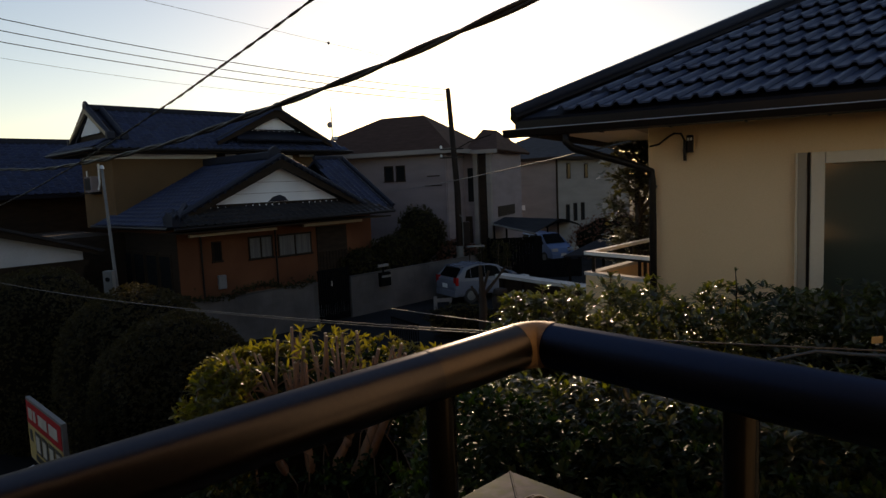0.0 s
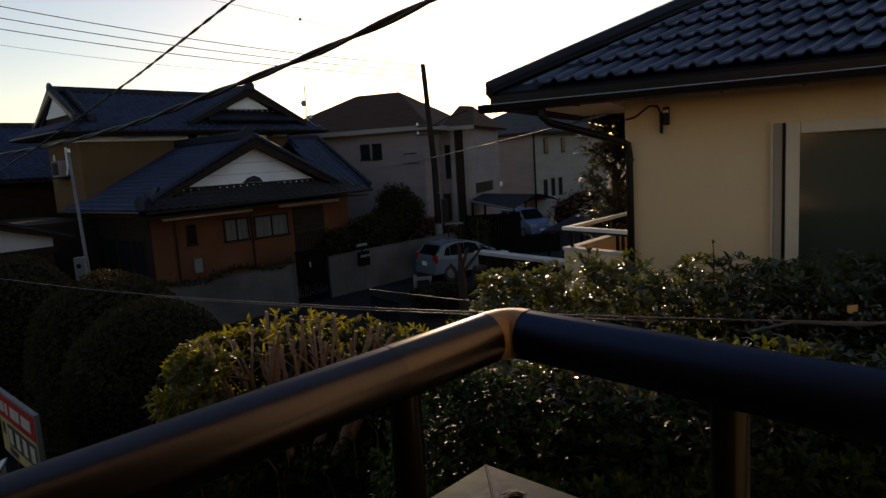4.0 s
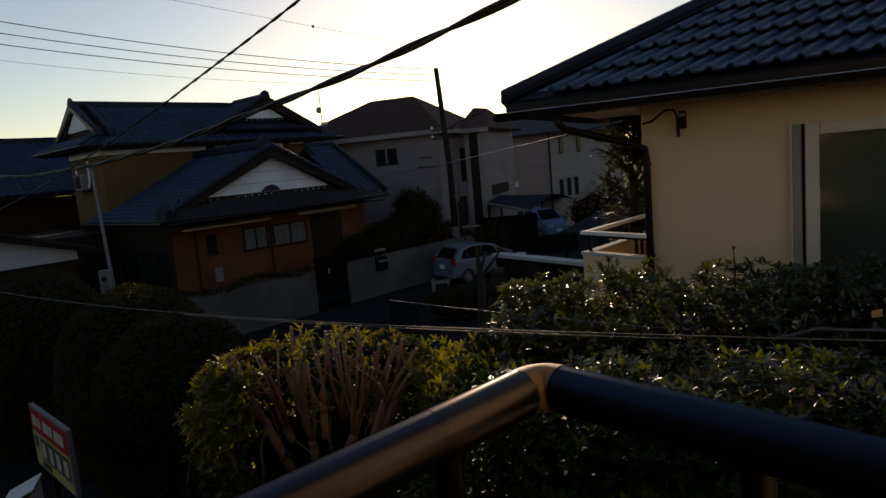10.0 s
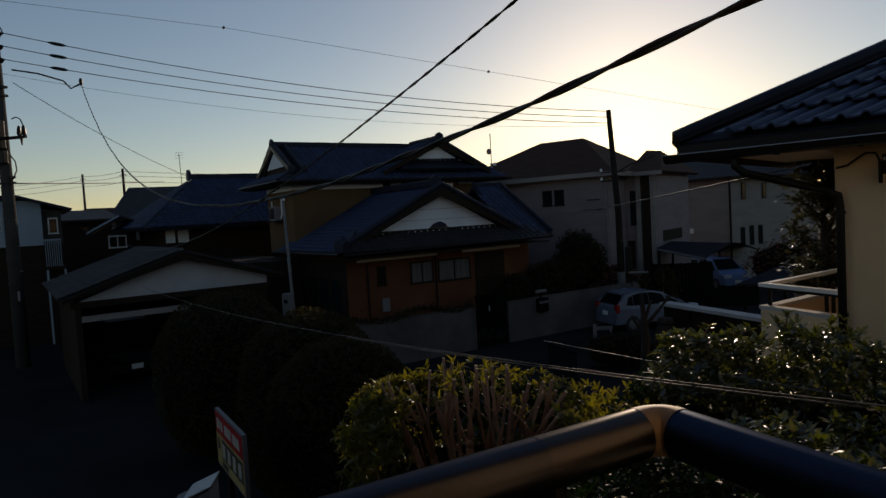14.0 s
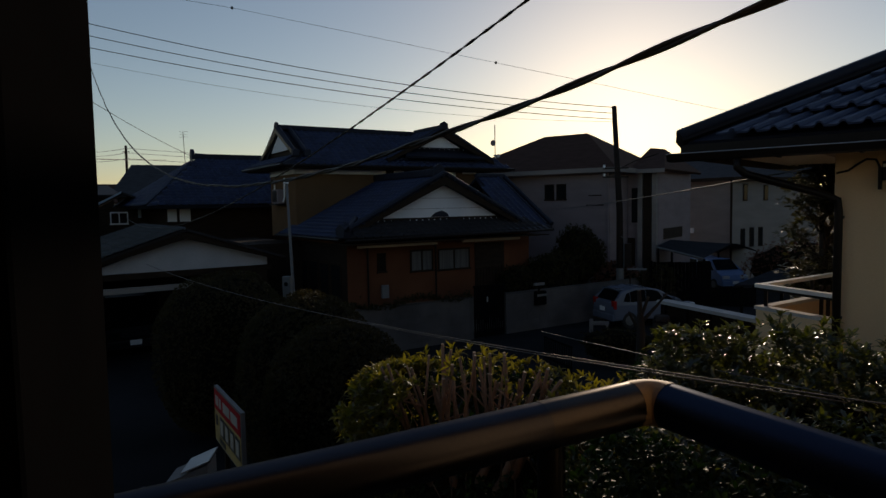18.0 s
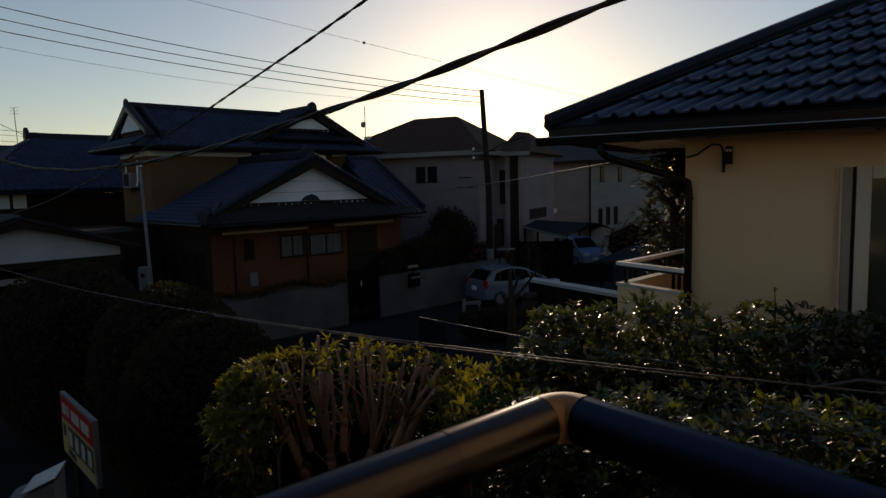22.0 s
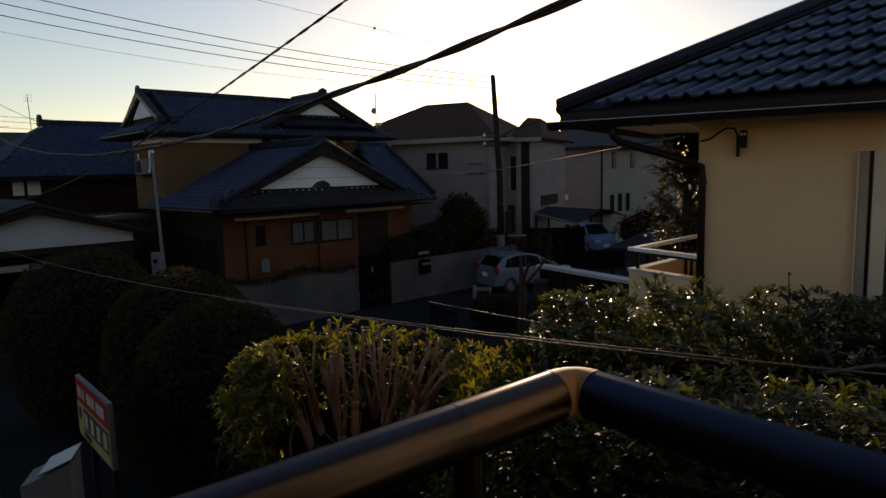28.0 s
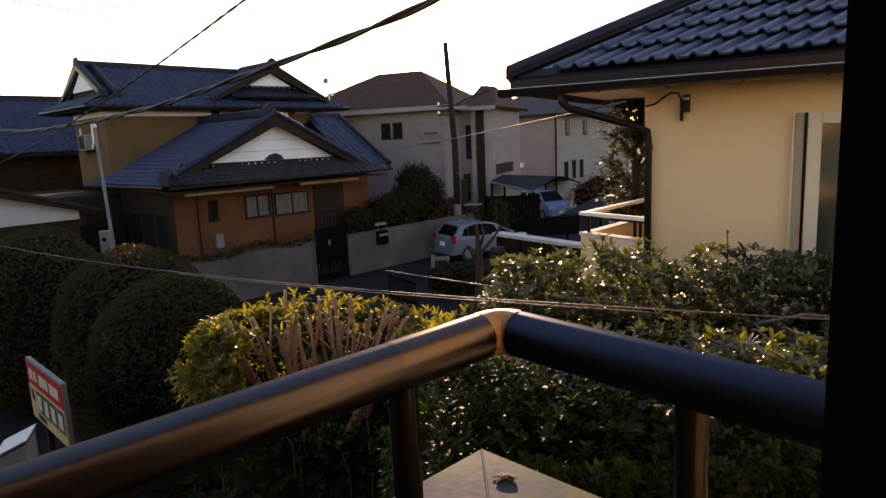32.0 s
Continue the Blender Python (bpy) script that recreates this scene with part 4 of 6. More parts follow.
# ---- grey two-storey house behind ----
f1 = thing("grey_house", pose(0.43, 29.2, 0, 0, 0, -22), "grey two-storey house with a brown hip roof and a dark bay", "house")
part("wall", box(-8.0, 0, 0, 7.5, 0, 6.0), GREY_WALL, f1)
part("bay_wall", box(0.0, 1.42, 2.2, 7.5, 0, 6.0), GREY_WALL, f1)
part("roof", slab([(-8.5, -0.5, 6.02), (0.5, -0.5, 6.02), (-2.6, 3.7, 8.05), (-5.0, 3.7, 8.05)], 0.15), ROOF_BROWN, f1)
part("roof", slab([(0.5, -0.5, 6.02), (0.5, 8.0, 6.02), (-2.6, 3.7, 8.05)], 0.15), ROOF_BROWN, f1)
part("roof", slab([(-8.5, 8.0, 6.02), (-8.5, -0.5, 6.02), (-5.0, 3.7, 8.05)], 0.15), ROOF_BROWN, f1)
part("roof", slab([(0.5, 8.0, 6.02), (-8.5, 8.0, 6.02), (-5.0, 3.7, 8.05), (-2.6, 3.7, 8.05)], 0.15), ROOF_BROWN, f1)
part("bay_roof", slab([(0.2, 1.7, 6.0), (1.85, 1.7, 6.0), (0.9, 4.8, 7.1), (0.2, 4.8, 7.2)], 0.15), ROOF_BROWN, f1)
part("bay_roof", slab([(1.85, 1.7, 6.0), (1.85, 8.0, 6.0), (0.9, 4.8, 7.1)], 0.15), ROOF_BROWN, f1)
part("fascia", box(-8.5, 0.5, -0.56, -0.50, 5.86, 6.06), GREY_WALL_B, f1)
part("fascia", box(0.5, 0.56, -0.5, 2.0, 5.86, 6.06), GREY_WALL_B, f1)
part("fascia", box(0.2, 1.85, 1.63, 1.69, 5.84, 6.02), GREY_WALL_B, f1)
part("downpipe", tube([(-0.06, -0.06, 0), (-0.06, -0.06, 5.9)], 0.04, 8), GREY_WALL, f1)
for x in (-3.15, -2.55):
    window(f1, x, x + 0.48, 0, 4.70, 5.42, WOOD_DARK, PANE, 0)
part("meter_arm", box(-1.0, -0.2, -0.25, -0.20, 4.42, 4.47), WOOD_DARK, f1)
part("meter_arm", box(-0.9, -0.3, -0.25, -0.20, 4.85, 4.9), WOOD_DARK, f1)
for x, w, m in ((0.55, 0.22, GREY_WALL_B), (0.82, 0.34, WOOD_DARK), (1.20, 0.20, GREY_WALL_B)):
    part("column", box(x, x + w, 1.95, 2.19, 0, 5.9), m, f1)
part("bay_window", box(0.2, 0.7, 2.15, 2.19, 3.6, 5.2), PANE, f1)
# plain dark rectangle on the bay's side
part("bay_dark_panel", box(1.421, 1.46, 2.95, 5.9, 2.80, 3.30), WOOD_DARK, f1)
part("bay_window", box(0.02, 0.36, 2.15, 2.19, 1.6, 2.9), WOOD_DARK, f1)
dish = part("satellite_dish", tube([(-6.0, 0.22, 7.55), (-6.0, 0.16, 7.56), (-6.0, 0.12, 7.56)], [0.04, 0.13, 0.15], 16), GREY_WALL, f1)
part("mast", tube([(-6.0, 0.3, 6.1), (-6.0, 0.3, 8.45)], 0.022, 6), STEEL, dish)
part("bracket", box(-6.05, -5.75, 0.2, 0.26, 6.92, 6.98), STEEL, dish)
part("fitting", box(-5.82, -5.70, 0.16, 0.26, 6.86, 7.0), WHITE_PAINT, dish)
# ---- pale house with slit windows, further off ----
f2 = thing("pale_house", pose(7.07, 38.7, 0, 0, 0, -49), "pale grey house with narrow slit windows and grey roof", "house")
part("wall", box(-7.5, 0, 0, 7.5, 0, 5.8), GREY_WALL_B, f2)
part("roof", slab([(-8.0, -0.5, 5.8), (0.5, -0.5, 5.8), (-2.6, 3.7, 7.5), (-5.0, 3.7, 7.5)], 0.15), ROOF_GREY, f2)
part("roof", slab([(0.5, -0.5, 5.8), (0.5, 8.0, 5.8), (-2.6, 3.7, 7.5)], 0.15), ROOF_GREY, f2)
part("roof", slab([(-8.0, 8.0, 5.8), (-8.0, -0.5, 5.8), (-5.0, 3.7, 7.5)], 0.15), ROOF_GREY, f2)
part("roof", slab([(0.5, 8.0, 5.8), (-8.0, 8.0, 5.8), (-5.0, 3.7, 7.5), (-2.6, 3.7, 7.5)], 0.15), ROOF_GREY, f2)
part("fascia", box(-8.0, 0.5, -0.56, -0.5, 5.64, 5.82), WOOD_DARK, f2)
part("fascia", box(0.5, 0.56, -0.5, 8.0, 5.64, 5.82), WOOD_DARK, f2)
part("downpipe", tube([(0.08, -0.08, 0), (0.08, -0.08, 5.7)], 0.06, 8), WOOD_DARK, f2)
window(f2, -3.6, -3.25, 0, 4.35, 5.35, WOOD_DARK, PANE, 0)
part("vent_hood", box(-3.0, -2.55, -0.12, 0, 2.65, 2.95), WHITE_PAINT, f2)
for y, z0, z1 in ((0.95, 4.5, 5.45), (2.7, 4.5, 5.4), (0.8, 1.9, 2.95), (1.55, 1.9, 3.0), (2.3, 1.9, 3.0)):
    sl = part("slit_window", box(0.0, 0.05, y, y + 0.34, z0, z1), WOOD_DARK, f2)
    part("pane", box(0.051, 0.058, y + 0.05, y + 0.29, z0 + 0.05, z1 - 0.05), PANE, sl)

# ---- house with a blue roof at the side, and roofs beyond it ----
f3 = thing("blue_roofed_house", pose(-19.2, 28.0, 0, 0, 0, 47), "dark timber house with a large blue tiled roof", "house")
part("wall", box(-2, 10, -3.2, 6, 0, 4.6), WOOD_DARK, f3)
part("roof", slab([(-3.0, -4.4, 4.75), (11.0, -4.4, 4.75), (10.0, 0, 7.05), (0.0, 0, 7.05)], 0.15), RIDGE, f3)
part("roof", slab([(11, 7, 4.75), (-3, 7, 4.75), (0, 0, 7.05), (10, 0, 7.05)], 0.15), RIDGE, f3)
part("roof", slab([(-3.0, 7, 4.75), (-3.0, -4.4, 4.75), (0.0, 0, 7.05)], 0.15), RIDGE, f3)
part("main_ridge", box(-0.1, 10.0, -0.16, 0.16, 7.03, 7.28, 0.05), RIDGE, f3)
part("wall_panel", box(-2.0, -1.62, -3.22, -3.201, 4.05, 4.6), PLASTER_WHITE, f3, "white plaster wall panel")
part("wall_panel", box(-1.5, -1.05, -3.22, -3.201, 4.05, 4.6), PLASTER_WHITE, f3, "white plaster wall panel")
part("ridge_end_tile", prism([(-0.25, 7.0), (0.25, 7.0), (0.2, 7.35), (0, 7.5), (-0.2, 7.35)], "x", -0.25, -0.1), RIDGE, f3)

gar = thing("garage", pose(-10.45, 18.5, 0, 0, 0, 48), "garage with a white plaster gable over a dark open front", "garage")
part("side_wall", box(-5.2, -5.05, 0, 6.65, 0, 2.9), WOOD_DARK, gar)
part("side_wall", box(0.0, 0.15, 0, 6.65, 0, 2.9), WOOD_DARK, gar)
part("back_wall", box(-5.05, 0.0, 6.5, 6.65, 0, 2.9), WOOD_DARK, gar)
part("front_wall", box(-1.9, 0.0, 0, 0.12, 0, 2.7), WOOD_DARK, gar)
part("lintel", box(-5.05, -1.9, 0.0, 0.14, 2.2, 2.36), GREY_WALL_B, gar)
part("gable_board", prism([(-5.5, 2.80), (-2.35, 3.72), (0.45, 2.92), (0.45, 3.04), (-2.35, 3.94), (-5.5, 2.92)], "y", -0.42, -0.34), WOOD_DARK, gar)
part("gable_panel", prism([(-5.1, 2.78), (0.15, 2.78), (0.15, 3.02), (-2.35, 3.80)], "y", -0.06, 0.06), GABLE_GREY, gar, "white plaster gable")
part("beam", box(-5.3, 0.3, -0.05, 0.1, 2.6, 2.77), WOOD_DARK, gar)
part("roof", slab([(-5.6, -0.5, 2.92), (-2.35, -0.5, 4.02), (-2.35, 6.9, 4.02), (-5.6, 6.9, 2.92)], 0.08), TILE_DARK, gar)
part("roof", slab([(-2.35, -0.5, 4.02), (0.6, -0.5, 3.05), (0.6, 6.9, 3.05), (-2.35, 6.9, 4.02)], 0.08), TILE_DARK, gar)

tile_field((-3.0, -4.42, 4.77), (1, 0, 0), (0, 4.4, 2.3), [(0.2, 0.0), (13.8, 0.0), (12.9, 4.9), (3.0, 4.9)], 0.3, 0.28, 0.05, f3, TILE_PIECE, TILE_FAR)
tile_field((-5.6, 6.9, 2.94), (0, -1, 0), (3.25, 0, 1.10), [(0, 0), (7.4, 0), (7.4, 3.4), (0, 3.4)], 0.3, 0.28, 0.05, gar, TILE_DULL, TILE_DULL)
tile_field((-3.0, 7.0, 4.77), (0, -1, 0), (3.0, 0, 2.3), [(0.3, 0.0), (11.2, 0.0), (7.0, 3.7)], 0.3, 0.28, 0.05, f3, TILE_PIECE, TILE_FAR)

# ---- plants ----
def leaf_cloud(name, cen, axis, size, mat, parent, per=6, tilt=(0.5, 1.25), wide=0.42, seed=1, label="", kind="stuff"):
    """Rosettes of folded leaves: per leaves round each centre, leaning off its axis."""
    rng = np.random.default_rng(seed)
    n = len(cen)
    cen, axis = np.repeat(cen, per, 0), np.repeat(axis, per, 0)
    N = len(cen)
    axis = axis / np.linalg.norm(axis, axis=1)[:, None]
    ref = np.where(abs(axis[:, 2:3]) < 0.9, np.array([[0, 0, 1.0]]), np.array([[1.0, 0, 0]]))
    a = np.cross(axis, ref)
    a /= np.linalg.norm(a, axis=1)[:, None]
    b = np.cross(axis, a)
    th = np.tile(np.arange(per) * 2.4, n) + np.repeat(rng.uniform(0, 6.28, n), per) + rng.normal(0, 0.3, N)
    ti = rng.uniform(*tilt, N)
    side = a * np.cos(th)[:, None] + b * np.sin(th)[:, None]
    d = axis * np.cos(ti)[:, None] + side * np.sin(ti)[:, None]
    w = np.cross(d, axis)
    w /= np.linalg.norm(w, axis=1)[:, None] + 1e-9
    up = np.cross(w, d)
    L = size * rng.uniform(0.65, 1.25, N)[:, None]
    base = cen + axis * (np.tile(np.arange(per), n) / per * 0.25)[:, None] * L
    half, lift = w * L * wide / 2, up * L * 0.06
    ring = [base, base + d * L * 0.36 + half * 0.92 + lift, base + d * L * 0.72 + half * 0.80 + lift * 0.5, base + d * L - up * L * 0.10,
            base + d * L * 0.72 - half * 0.80 + lift * 0.5, base + d * L * 0.36 - half * 0.92 + lift, base + d * L * 0.55]
    v = np.stack(ring, 1).reshape(-1, 3)
    k = (np.arange(N) * 7)[:, None]
    f = np.concatenate([k + [6, i, (i + 1) % 6] for i in range(6)])
    me = bpy.data.meshes.new(name)
    me.vertices.add(len(v))
    me.vertices.foreach_set("co", v.ravel())
    me.loops.add(len(f) * 3)
    me.loops.foreach_set("vertex_index", f.ravel().astype(np.int32))
    me.polygons.add(len(f))
    me.polygons.foreach_set("loop_start", np.arange(len(f), dtype=np.int32) * 3)
    me.update(calc_edges=True)
    me.materials.append(mat)
    ob = new(name, me)
    ob.parent = parent
    return tagged(ob, label, kind=kind)


def wob(x, y, s=1.0, seed=0.0):
    return noise.noise(Vector((x * s, y * s, seed)))


# broad-leaved hedge between the railing and the cream house
hedge = thing("hedge", pose(0, 0, 0), "tall untrimmed hedge with glossy dark green leaves", "hedge")


def hedge_top(x, y):
    back = (3.53 - 0.03 * x) * math.exp(-((y - 4.95) / 0.75) ** 4)
    front = (3.36 - 0.05 * x) * math.exp(-((y - 3.15) / 1.05) ** 6)
    left = min(1.0, max(0.0, (x - (-0.30 + 0.19 * (y - 2.2)) + 0.1 * wob(y, 0, 2)) / 0.25))
    return max(back, front, 2.85 if 2.3 < y < 5.3 else 0.0) * (0.55 + 0.45 * left) + 0.13 * wob(x, y, 1.7) + 0.15 * wob(x, y, 4.0)


def hedge_left(y):
    return -0.22 + 0.21 * (y - 2.2)


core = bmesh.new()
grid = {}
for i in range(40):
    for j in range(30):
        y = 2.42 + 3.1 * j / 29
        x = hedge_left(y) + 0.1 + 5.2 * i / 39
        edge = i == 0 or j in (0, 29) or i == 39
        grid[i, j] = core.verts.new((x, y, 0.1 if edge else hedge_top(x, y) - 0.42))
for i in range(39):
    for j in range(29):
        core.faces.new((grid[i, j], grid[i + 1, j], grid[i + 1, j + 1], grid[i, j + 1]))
part("filler_core", core, INNER, hedge, "dark filler inside the hedge", smooth=True)
rng = np.random.default_rng(5)
cen, axs = [], []
while len(cen) < 9600:        # crown: upright rosettes
    y = rng.uniform(2.55, 5.55)
    x = hedge_left(y) + rng.uniform(0, 1) ** 1.3 * 4.7
    z = hedge_top(x, y)
    e = 0.06
    nx, ny = -(hedge_top(x + e, y) - z) / e, -(hedge_top(x, y + e) - z) / e
    cen.append((x, y, z + 0.05 - 0.48 * rng.uniform(0, 1) ** 1.6 + 0.07 * max(0.0, wob(x, y, 9))))
    axs.append((nx * 0.28 + rng.normal(0, 0.22), ny * 0.2 + rng.normal(0, 0.22), 1.0))


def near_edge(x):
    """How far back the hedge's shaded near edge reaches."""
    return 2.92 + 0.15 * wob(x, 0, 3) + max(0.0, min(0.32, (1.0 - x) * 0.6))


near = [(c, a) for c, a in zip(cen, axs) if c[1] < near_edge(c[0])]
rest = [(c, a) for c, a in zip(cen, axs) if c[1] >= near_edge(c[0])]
cen, axs = [c for c, a in rest], [a for c, a in rest]
leaf_cloud("foliage", np.array(cen), np.array(axs), 0.074, LEAF_HEDGE, hedge, per=7, tilt=(0.55, 1.62), wide=0.36, seed=2)
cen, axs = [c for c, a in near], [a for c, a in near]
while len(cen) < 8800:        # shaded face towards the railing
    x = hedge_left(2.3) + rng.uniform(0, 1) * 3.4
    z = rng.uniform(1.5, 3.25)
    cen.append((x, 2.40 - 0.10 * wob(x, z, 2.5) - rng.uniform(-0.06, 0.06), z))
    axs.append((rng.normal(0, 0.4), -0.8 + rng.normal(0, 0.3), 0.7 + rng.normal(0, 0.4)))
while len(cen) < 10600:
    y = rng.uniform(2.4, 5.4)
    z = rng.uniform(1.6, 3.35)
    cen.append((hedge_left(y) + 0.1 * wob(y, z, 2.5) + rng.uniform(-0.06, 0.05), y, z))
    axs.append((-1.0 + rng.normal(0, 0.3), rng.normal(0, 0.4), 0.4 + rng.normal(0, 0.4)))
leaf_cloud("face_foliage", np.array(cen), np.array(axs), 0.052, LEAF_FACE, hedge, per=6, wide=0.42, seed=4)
for x, y, h in ((1.30, 5.0, 0.20), (3.05, 4.9, 0.22), (0.75, 4.9, 0.16), (2.75, 4.9, 0.14)):
    z = hedge_top(x, y)
    sh = part("shoot", tube([(x, y, z - 0.1), (x + 0.01, y, z + h * 0.6), (x + 0.02, y, z + h)], [0.006, 0.005, 0.003], 6), BARK, hedge)
    leaf_cloud("shoot_leaves", np.array([[x + 0.02, y, z + h - 0.03], [x + 0.015, y, z + h * 0.72]]), np.array([[0.2, 0, 1.0], [0, 0.1, 1.0]]), 0.070, LEAF_HEDGE, sh, per=5, seed=7)
x, y = 2.24, 4.9              # one slim bare shoot
z = hedge_top(x, y)
sh = part("shoot", tube([(x, y, z - 0.1), (x + 0.01, y, z + 0.2), (x, y, z + 0.36)], [0.006, 0.005, 0.003], 6), BARK_DARK, hedge)
leaf_cloud("shoot_leaves", np.array([[x, y, z + 0.33]]), np.array([[0.2, 0, 1.0]]), 0.045, LEAF_HEDGE, sh, per=3, tilt=(0.2, 0.6), seed=7)

# hard-pruned shrub
SH = Vector((-0.98, 4.75, 0))
shrub = thing("pruned_shrub", pose(SH.x, SH.y, 0), "hard-pruned shrub with bare cut stems and a rim of yellow-green leaves", "shrub")
part("trunk", tube([(0, 0, 0.1), (0.03, 0.02, 1.2), (0, 0, 2.2), (0.02, 0, 2.5)], [0.10, 0.085, 0.075, 0.06], 10), BARK_PINK, shrub)
rng = np.random.default_rng(11)
tops = []
for k in range(11):           # limbs spread from the trunk, each cut back to two or three stems
    fx = -0.44 + 1.16 * k / 10 + rng.uniform(-0.05, 0.05)
    fy = -0.24 + 0.30 * (k % 3) / 2 + rng.uniform(-0.05, 0.05)
    fork = Vector((0.80 * fx + 0.02, fy * 0.8, 2.80 + rng.uniform(-0.14, 0.16)))
    limb = part("limb", tube([(0.25 * fx, 0.2 * fy, 2.2), (0.55 * fx, 0.6 * fy, 2.5), fork], [0.045, 0.036, 0.028], 9), BARK_PINK, shrub, smooth=True)
    part("knuckle", tube([fork - Vector((0, 0, 0.035)), fork, fork + Vector((0, 0, 0.03))], [0.026, 0.034, 0.022], 9), BARK_PINK, limb, smooth=True)
    for j in range(4 + k % 2):
        r = rng.uniform(0.009, 0.0155)
        top = Vector((fx * 0.97 + (j - 1.8) * 0.05 + 0.10 * fx + rng.uniform(-0.06, 0.06), fy + rng.uniform(-0.14, 0.10), 3.44 - 0.20 * fx * fx + rng.uniform(-0.26, 0.04)))
        mid = fork.lerp(top, 0.5) + Vector((rng.uniform(-0.05, 0.05), rng.uniform(-0.03, 0.03), 0))
        st = part("stem", tube([fork - Vector((0, 0, 0.03)), fork.lerp(mid, 0.5) + Vector((rng.uniform(-0.025, 0.025), 0, 0)), mid, top], [r * 1.35, r * 1.15, r, r * 0.92], 8), BARK_PINK, shrub, smooth=True)
        part("cut_end", tube([top, top + (top - mid).normalized() * 0.004], r * 0.86, 8), CUT_WOOD, st)
        if (j + 2 * k) % 3 == 0:
            tops.append(top)
        if (j + k) % 2 == 0:
            q = mid + Vector((rng.uniform(-0.22, 0.22), rng.uniform(-0.10, 0.04), rng.uniform(0.06, 0.22)))
            part("side_stub", tube([mid, q], [r * 0.7, r * 0.5], 6), BARK_PINK, st)
for k in range(14):           # thin arching twigs left among the leaves
    x, y = rng.uniform(-0.95, 1.05), rng.uniform(-0.35, 0.1)
    z = rng.uniform(2.75, 3.15)
    d = rng.uniform(-0.35, 0.35)
    part("twig", tube([(x, y, z - 0.25), (x + 0.3 * d, y - 0.03, z), (x + d, y - 0.06, z + rng.uniform(0.05, 0.22))], [0.007, 0.005, 0.003], 5), BARK_PINK, shrub, smooth=True)
cen, axs = [], []


def put(x, y, z, ax, ay, az):
    cen.append((x, y, z + 0.06 * wob(x, y, 4)))
    axs.append((ax + rng.normal(0, 0.4), ay + rng.normal(0, 0.4), az + rng.normal(0, 0.3)))


for k in range(210):        # thin rim of leaves behind the cut stems
    x = rng.uniform(-0.95, 1.0)
    put(x, rng.uniform(0.22, 0.52), 3.30 - 0.28 * x * x + 0.12 * wob(x, 1, 4) + rng.uniform(-0.32, 0.05), 0.3 * x, 0.2, 0.9)
for q in tops:                # new rosettes by some of the cut ends
    for k in range(2):
        put(q.x + rng.normal(0, 0.03), q.y + rng.uniform(0.0, 0.05), q.z + rng.uniform(-0.10, 0.0), 0.2 * rng.normal(), -0.2, 0.8)
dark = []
for k in range(900):        # inner leaves behind the stems, coloured dark for the shade there
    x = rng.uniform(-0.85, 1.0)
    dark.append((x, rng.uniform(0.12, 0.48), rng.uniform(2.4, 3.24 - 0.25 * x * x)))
for k in range(860):        # rounded leafy side
    a, e = rng.uniform(2.0, 4.3), rng.uniform(-1.25, 1.35)
    r = 0.96 - 0.42 * (1 - math.cos(e)) * (1 if e > 0 else 0.6)
    r *= rng.uniform(0.86, 1.02) + 0.14 * wob(a * 2, e * 2, 1.5)
    put(r * math.cos(a), 0.65 * r * math.sin(a), 2.90 + (0.36 if e > 0 else 0.50) * math.sin(e), math.cos(a) * math.cos(e), 0.7 * math.sin(a) * math.cos(e), 0.4 + math.sin(e))
for k in range(420):        # loose leaves towards the hedge
    put(rng.uniform(0.72, 1.35), rng.uniform(-0.75, 0.3), rng.uniform(2.5, 3.22), 0.1, -0.6, 0.7)
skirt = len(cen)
for k in range(620):        # sparse skirt under the stems, its shade in the leaf colour
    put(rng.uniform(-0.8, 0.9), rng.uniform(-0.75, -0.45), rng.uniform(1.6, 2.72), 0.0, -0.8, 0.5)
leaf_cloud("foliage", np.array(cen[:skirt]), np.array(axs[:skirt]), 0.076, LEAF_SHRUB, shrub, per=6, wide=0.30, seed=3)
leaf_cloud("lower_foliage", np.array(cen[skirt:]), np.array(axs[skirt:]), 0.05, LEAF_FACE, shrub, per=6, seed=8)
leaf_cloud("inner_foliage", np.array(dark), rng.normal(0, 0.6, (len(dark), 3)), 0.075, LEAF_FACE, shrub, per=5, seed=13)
for k in range(16):         # thin new shoots
    x, y = rng.uniform(-0.9, 1.2), rng.uniform(-0.65, -0.35)
    z = rng.uniform(2.2, 2.8)
    q = Vector((x + rng.uniform(-0.2, 0.2), y - 0.05, z + rng.uniform(0.15, 0.35)))
    part("twig", tube([(x, y, z - 0.25), (x, y, z), q], [0.006, 0.005, 0.003], 5), BARK, shrub)
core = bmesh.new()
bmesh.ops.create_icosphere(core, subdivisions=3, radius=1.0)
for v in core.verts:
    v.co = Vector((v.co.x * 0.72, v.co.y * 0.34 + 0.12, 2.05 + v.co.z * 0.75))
part("filler_core", core, INNER, shrub, smooth=True)

# clipped round bushes


